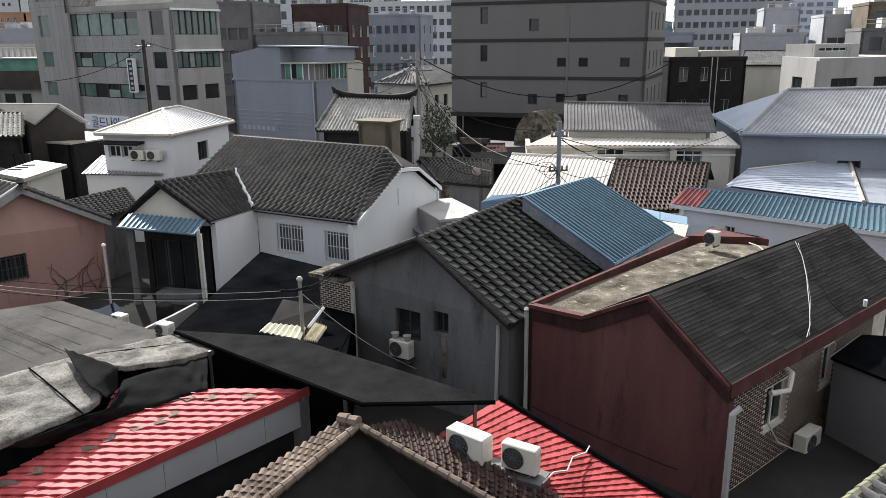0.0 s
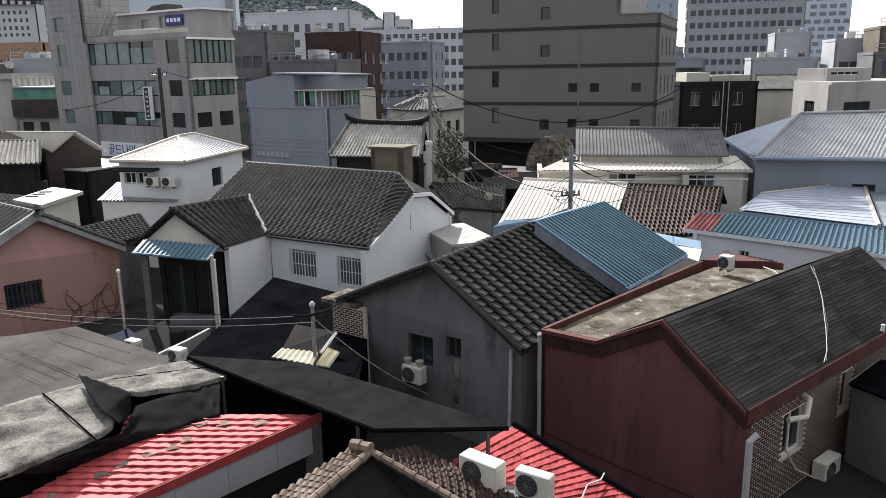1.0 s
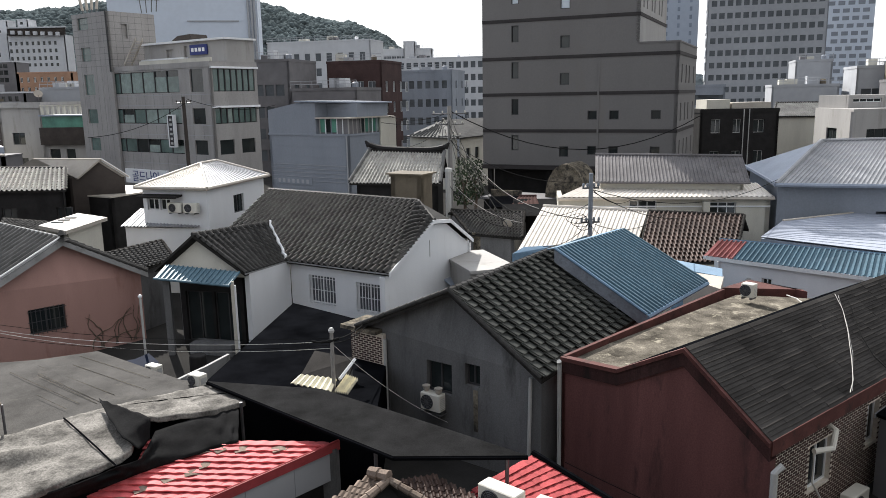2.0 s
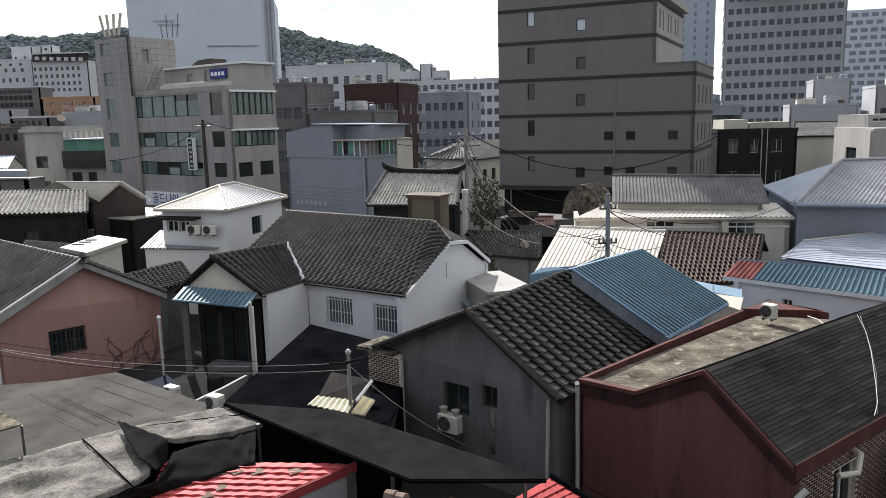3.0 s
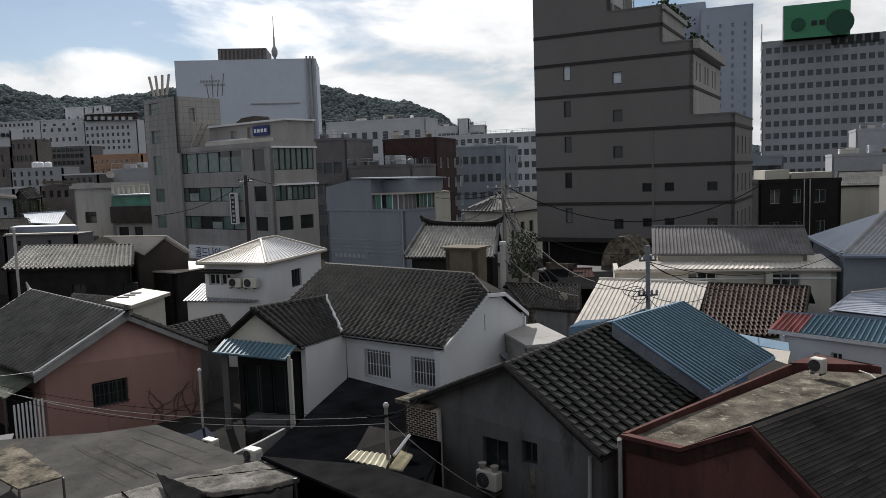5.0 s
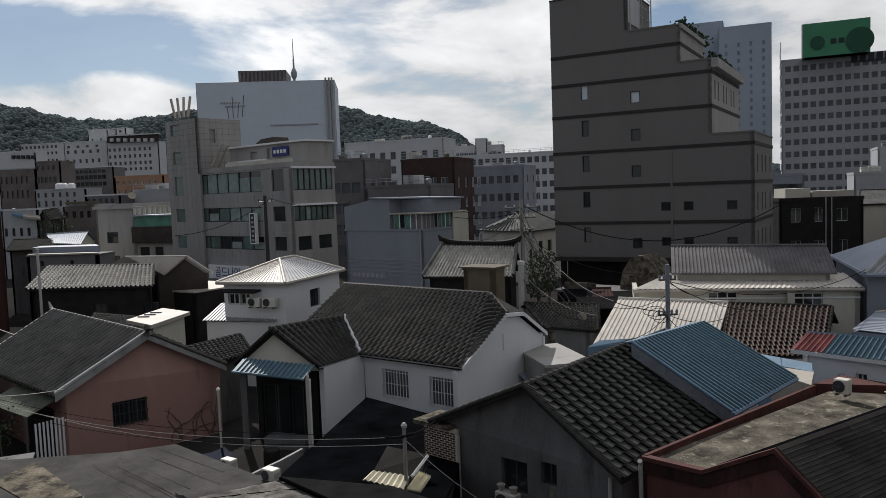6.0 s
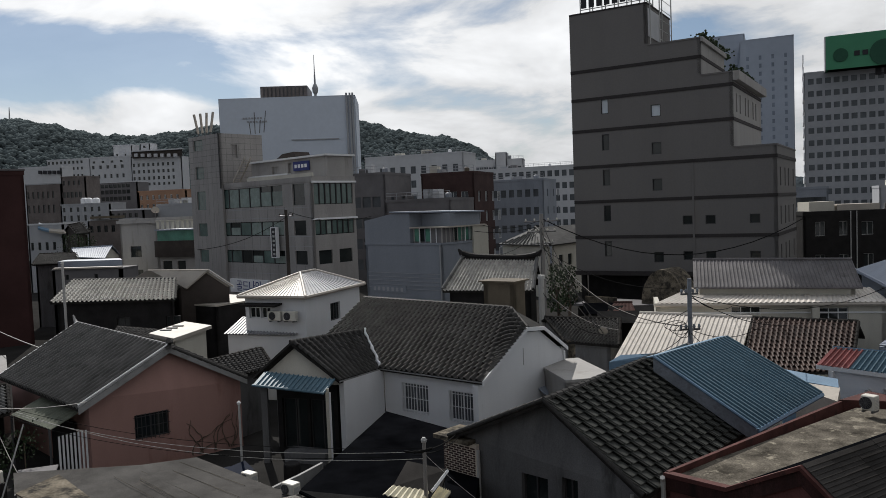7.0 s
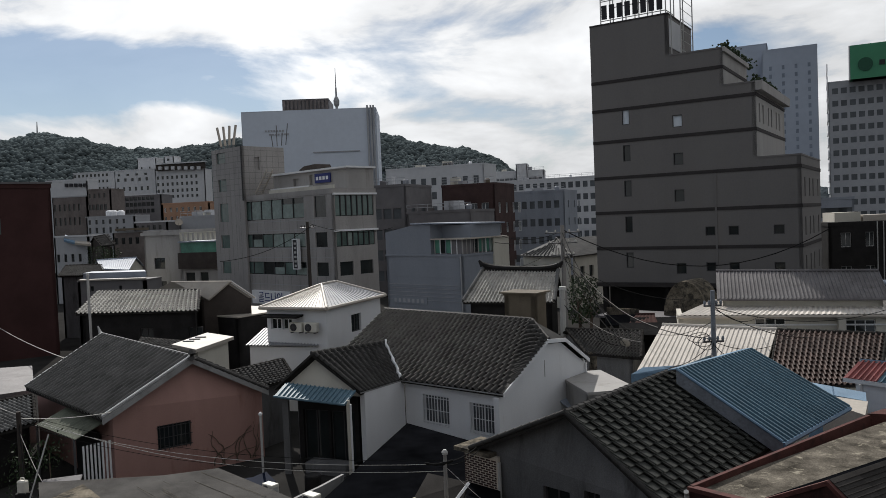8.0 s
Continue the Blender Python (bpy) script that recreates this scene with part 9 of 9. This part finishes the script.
block("dark_building", "dark building below the white hall", (-114.98, 150.00, 13.66), (-106.50, 150.00, 13.33), 5, 18.30, UMBER, front=[(q, q + 0.47, 15.35, 16.80) for q in (0.35, 1.53, 2.71, 3.89, 5.07, 6.25,)] + [(q, q + 0.47, 12.21, 13.90) for q in (0.35, 1.53, 2.71, 3.89, 5.07, 6.25,)], category="building", rim=0.25, cap=FARGREY)
block("brown_building", "brown building with a row of wide windows", (-102.83, 145.00, 14.72), (-97.40, 145.00, 14.50), 5, 19.23, UMBER, front=[(q, q + 0.46, 17.62, 18.54) for q in (0.34, 1.49, 2.64, 3.79,)] + [(q, q + 0.69, 15.07, 16.23) for q in (0.11, 1.03, 1.95, 2.87, 3.79,)], category="building", rim=0.25, )
block("dark_glass_building", "dark glass-fronted building with ribbon windows", (-110.36, 165.00, 13.79), (-97.76, 165.00, 13.29), 5, 18.76, FARDARK, front=[(q, q + 0.92, 17.59, 18.38) for q in (0.08, 1.16, 2.25, 3.33, 4.41, 5.50, 6.58, 7.66, 8.74, 9.83,)] + [(q, q + 0.92, 16.15, 17.07) for q in (0.08, 1.16, 2.25, 3.33, 4.41, 5.50, 6.58, 7.66, 8.74, 9.83,)] + [(q, q + 0.92, 14.58, 15.50) for q in (0.08, 1.16, 2.25, 3.33, 4.41, 5.50, 6.58, 7.66, 8.74, 9.83,)], category="building", rim=0.25, cap=FARWHITE)
block("orange_building", "pinkish brown and tan rendered apartment building", (-79.87, 135.00, 11.09), (-70.09, 135.00, 10.72), 4, 15.14, ORANGE, front=[(q, q + 0.49, 13.64, 14.49) for q in (0.37, 1.59, 2.81, 4.04, 5.26, 6.48, 7.71,)] + [(q, q + 0.49, 11.94, 12.79) for q in (0.37, 1.59, 2.81, 4.04, 5.26, 6.48, 7.71,)], category="building", rim=0.25, framed=True, fm=FRAME)
block("low_dark_house", "low house with dark walls on the slope", (-73.18, 115.00, 8.01), (-67.27, 115.00, 7.80), 5, 11.55, FARDARK, front=[(q, q + 0.51, 10.38, 11.11) for q in (0.25, 1.27, 2.29, 3.31, 4.33,)], category="house", rim=0.25, cap=FARWHITE)
block("white_hall", "white windowless hall with a row of dark marks", (-143.44, 185.00, 18.76), (-131.03, 185.00, 18.24), 5, 24.42, FARWHITE, front=(), category="building", rim=0.6, )
solid("wall_mark", upright([(-137.45, 184.50, 23.10), (-136.63, 184.50, 23.06), (-136.56, 184.50, 23.94), (-137.37, 184.50, 23.98)], vec(0, 0.55, 0)), SIGNDARK, "dark raised mark on a white hall wall", "sign mark", "wall marks")
solid("wall_mark", upright([(-136.06, 184.50, 23.04), (-135.25, 184.50, 23.00), (-135.18, 184.50, 23.88), (-135.99, 184.50, 23.92)], vec(0, 0.55, 0)), SIGNDARK, "dark raised mark on a white hall wall", "sign mark", "wall marks")
solid("wall_mark", upright([(-134.68, 184.50, 22.97), (-133.87, 184.50, 22.94), (-133.80, 184.50, 23.82), (-134.61, 184.50, 23.86)], vec(0, 0.55, 0)), SIGNDARK, "dark raised mark on a white hall wall", "sign mark", "wall marks")
solid("wall_mark", upright([(-133.31, 184.50, 22.91), (-132.50, 184.50, 22.87), (-132.43, 184.50, 23.76), (-133.24, 184.50, 23.79)], vec(0, 0.55, 0)), SIGNDARK, "dark raised mark on a white hall wall", "sign mark", "wall marks")
solid("wall_mark", upright([(-131.93, 184.50, 22.85), (-131.13, 184.50, 22.81), (-131.06, 184.50, 23.69), (-131.86, 184.50, 23.73)], vec(0, 0.55, 0)), SIGNDARK, "dark raised mark on a white hall wall", "sign mark", "wall marks")
block("school_building", "white school wing with window rows on the slope", (-186.17, 255.00, 24.87), (-168.83, 255.00, 24.11), 5, 32.58, FARWHITE, front=[(q, q + 0.90, 31.17, 32.19) for q in (0.37, 2.00, 3.63, 5.26, 6.89, 8.52, 10.15, 11.78, 13.41,)] + [(q, q + 0.81, 28.94, 29.95) for q in (0.41, 2.04, 3.67, 5.30, 6.93, 8.56, 10.19, 11.82, 13.45,)] + [(q, q + 0.81, 26.09, 27.31) for q in (0.41, 2.04, 3.67, 5.30, 6.93, 8.56, 10.19, 11.82, 13.45,)], category="building", rim=0.4, )
block("school_building", "stepped white school wing beside a dark mansard block", (-162.57, 245.00, 24.35), (-146.62, 245.00, 23.65), 5, 31.71, FARWHITE, front=[(q, q + 0.96, 28.03, 29.19) for q in (0.89, 3.64, 6.39, 9.13, 11.88,)] + [(q, q + 0.80, 24.74, 26.10) for q in (0.74, 3.03, 5.32, 7.61, 9.90, 12.19,)] + [(q, q + 1.03, 29.97, 30.74) for q in (1.20, 4.63, 8.07, 11.50,)], category="building", rim=0.4, )
block("school_building", "white stair tower of the school", (-157.82, 252.00, 28.53), (-150.52, 252.00, 28.19), 5, 36.25, FARWHITE, front=[(q, q + 0.63, 32.29, 33.47) for q in (1.26, 4.42,)], category="building", rim=0.4, )
block("school_building", "white school block with many small windows and dark mansard", (-143.84, 240.00, 23.38), (-125.67, 240.00, 22.58), 5, 30.46, FARWHITE, front=[(q, q + 0.80, 27.71, 28.83) for q in (0.49, 2.26, 4.03, 5.80, 7.57, 9.34, 11.11, 12.88, 14.65,)] + [(q, q + 0.80, 25.45, 26.58) for q in (0.49, 2.26, 4.03, 5.80, 7.57, 9.34, 11.11, 12.88, 14.65,)] + [(q, q + 0.80, 23.19, 24.32) for q in (0.49, 2.26, 4.03, 5.80, 7.57, 9.34, 11.11, 12.88, 14.65,)] + [(q, q + 0.80, 21.30, 22.25) for q in (0.49, 2.26, 4.03, 5.80, 7.57, 9.34, 11.11, 12.88, 14.65,)], category="building", rim=0.2, )
solid("mansard_roof", prism([(-142.71, 239.00, 30.81), (-124.66, 239.00, 29.94), (-128.93, 246.00, 30.56), (-146.26, 246.00, 31.39)], 30.45 + 0.2, 32.68), DARKBROWN, "dark mansard storey on a white school", "roof")
for k in range(7):
    q = vec(-141.0 + 2.35 * k, 238.6, 30.9 - 0.11 * k)
    solid("dormer", box_bm((-0.55, -0.5, 0), (0.55, 0.35, 1.1), Matrix.Translation(q), None, 0.05), FARWHITE, "small white dormer on a dark mansard", "dormer", "school dormers")
block("school_building", "low white stepped wing of the school", (-196.0, 262.0, 24.0), (-186.5, 260.0, 24.0), 5, 30.2, FARWHITE, front=[(q, q + 0.9, 27.6, 28.8) for q in (0.6, 2.5, 4.4, 6.3)], category="building", rim=0.4)
solid("roof_rail", prism([(-142.81, 238.50, 30.79), (-124.01, 238.50, 29.88), (-129.04, 247.00, 30.62), (-147.27, 247.00, 31.50)], 32.68 + 0.01, 33.06), FARWHITE, "white roof edge on a dark mansard", "roof edge")
block("roof_room", "white lift room on the school roof", (-142.00, 243.00, 28.16), (-138.52, 243.00, 27.99), 5, 35.65, FARWHITE, front=[(q, q + 0.91, 34.22, 34.98) for q in (1.07,)], category="building", rim=0.2, )
block("dark_annexe", "dark flat-roofed annexe with white roof edge", (-27.06, 49.00, 2.44), (-22.80, 47.00, 2.71), 5, 4.08, BLACKPAINT_AND_SHADE, category="annexe", rim=0.1, cap=PALEMETAL)
outdoor_unit(facing((-25.31, 50.00, 3.94), (1, 0.1)), "white outdoor unit on a dark flat roof", "outdoor units", w=0.8, h=0.6)
solid("tin_roof", slab([(-28.19, 30.87, 2.60), (-26.60, 32.61, 2.60), (-30.75, 37.64, 2.80), (-33.32, 36.61, 2.80)], 2.6, down=vec(0, 0, -2.6)), DARKSILVER, "dull grey tin shed roof beside the salmon house", "roof")
roofed("dark_tiled_shed", "low shed with dark tiled roof beside the salmon house", (-23.36, 24.90, 2.30), (-22.78, 27.87, 2.30), (-25.80, 27.62, 2.90), (-24.68, 30.16, 2.90), BLACKPAINT_AND_SHADE, ("tile", "grey"), (14, 9), category="shed", back=False)


# ---- small things along the alley and on roofs ----
def satellite_dish(base, size, yaw, label):
    t = thing("satellite_dish", label, "satellite dish", base, "satellite dishes")
    b = Vector(base)
    part("mast", tube_bm([b, b + vec(0, 0, size * 0.9)], 0.02, 6), STEEL, t)
    bm = bmesh.new()
    m = Matrix.Translation(b + vec(0, 0, size)) @ pose(0, 0, 0, 60, 0, yaw)
    rings = []
    for k in range(5):
        r = size * 0.5 * k / 4
        rings.append([bm.verts.new(m @ Vector((math.cos(a) * r, math.sin(a) * r, 0.35 * r * r / size))) for a in [2 * math.pi * i / 16 for i in range(16)]] if k else [bm.verts.new(m @ Vector((0, 0, 0)))])
    for i in range(16):
        bm.faces.new((rings[0][0], rings[1][i], rings[1][(i + 1) % 16]))
    for a, c in zip(rings[1:], rings[2:]):
        for i in range(16):
            bm.faces.new((a[i], c[i], c[(i + 1) % 16], a[(i + 1) % 16]))
    part("dish", bm, PALEMETAL, t)


satellite_dish((-51.34, 90.50, 10.09), 1.0, 200, "pale satellite dish on a flat roof")
satellite_dish((1.74, 39.42, 2.90), 0.5, 160, "small pale dish on a roof corner")

# market awnings and boards in the dark alley
def alley():
    rnd = random.Random(11)
    for p, w, c in (((2.27, 48.00, 3.39), 1.3, TARPDARK), ((4.01, 46.00, 3.46), 1.6, CANOPYFELT), ((2.87, 44.00, 3.43), 1.2, CANOPYFELT)):
        p = Vector(p)
        t = thing("market_stall", "low market stall under a dark sloping awning", "stall", plan(p, 0), "market stalls")
        part("awning", slab([p + vec(-w, -0.8, -0.2), p + vec(w, -0.9, -0.2), p + vec(w, 0.8, 0.25), p + vec(-w, 0.8, 0.25)], 0.05), c, t)
        for sx in (-0.95, 0.95):
            for q, dz in ((-0.75, -0.22), (0.72, 0.2)):
                part("post", tube_bm([plan(p, 0) + vec(sx * w, q, 0), plan(p, p.z + dz) + vec(sx * w, q, 0)], 0.03, 5), STEEL, t)


alley()
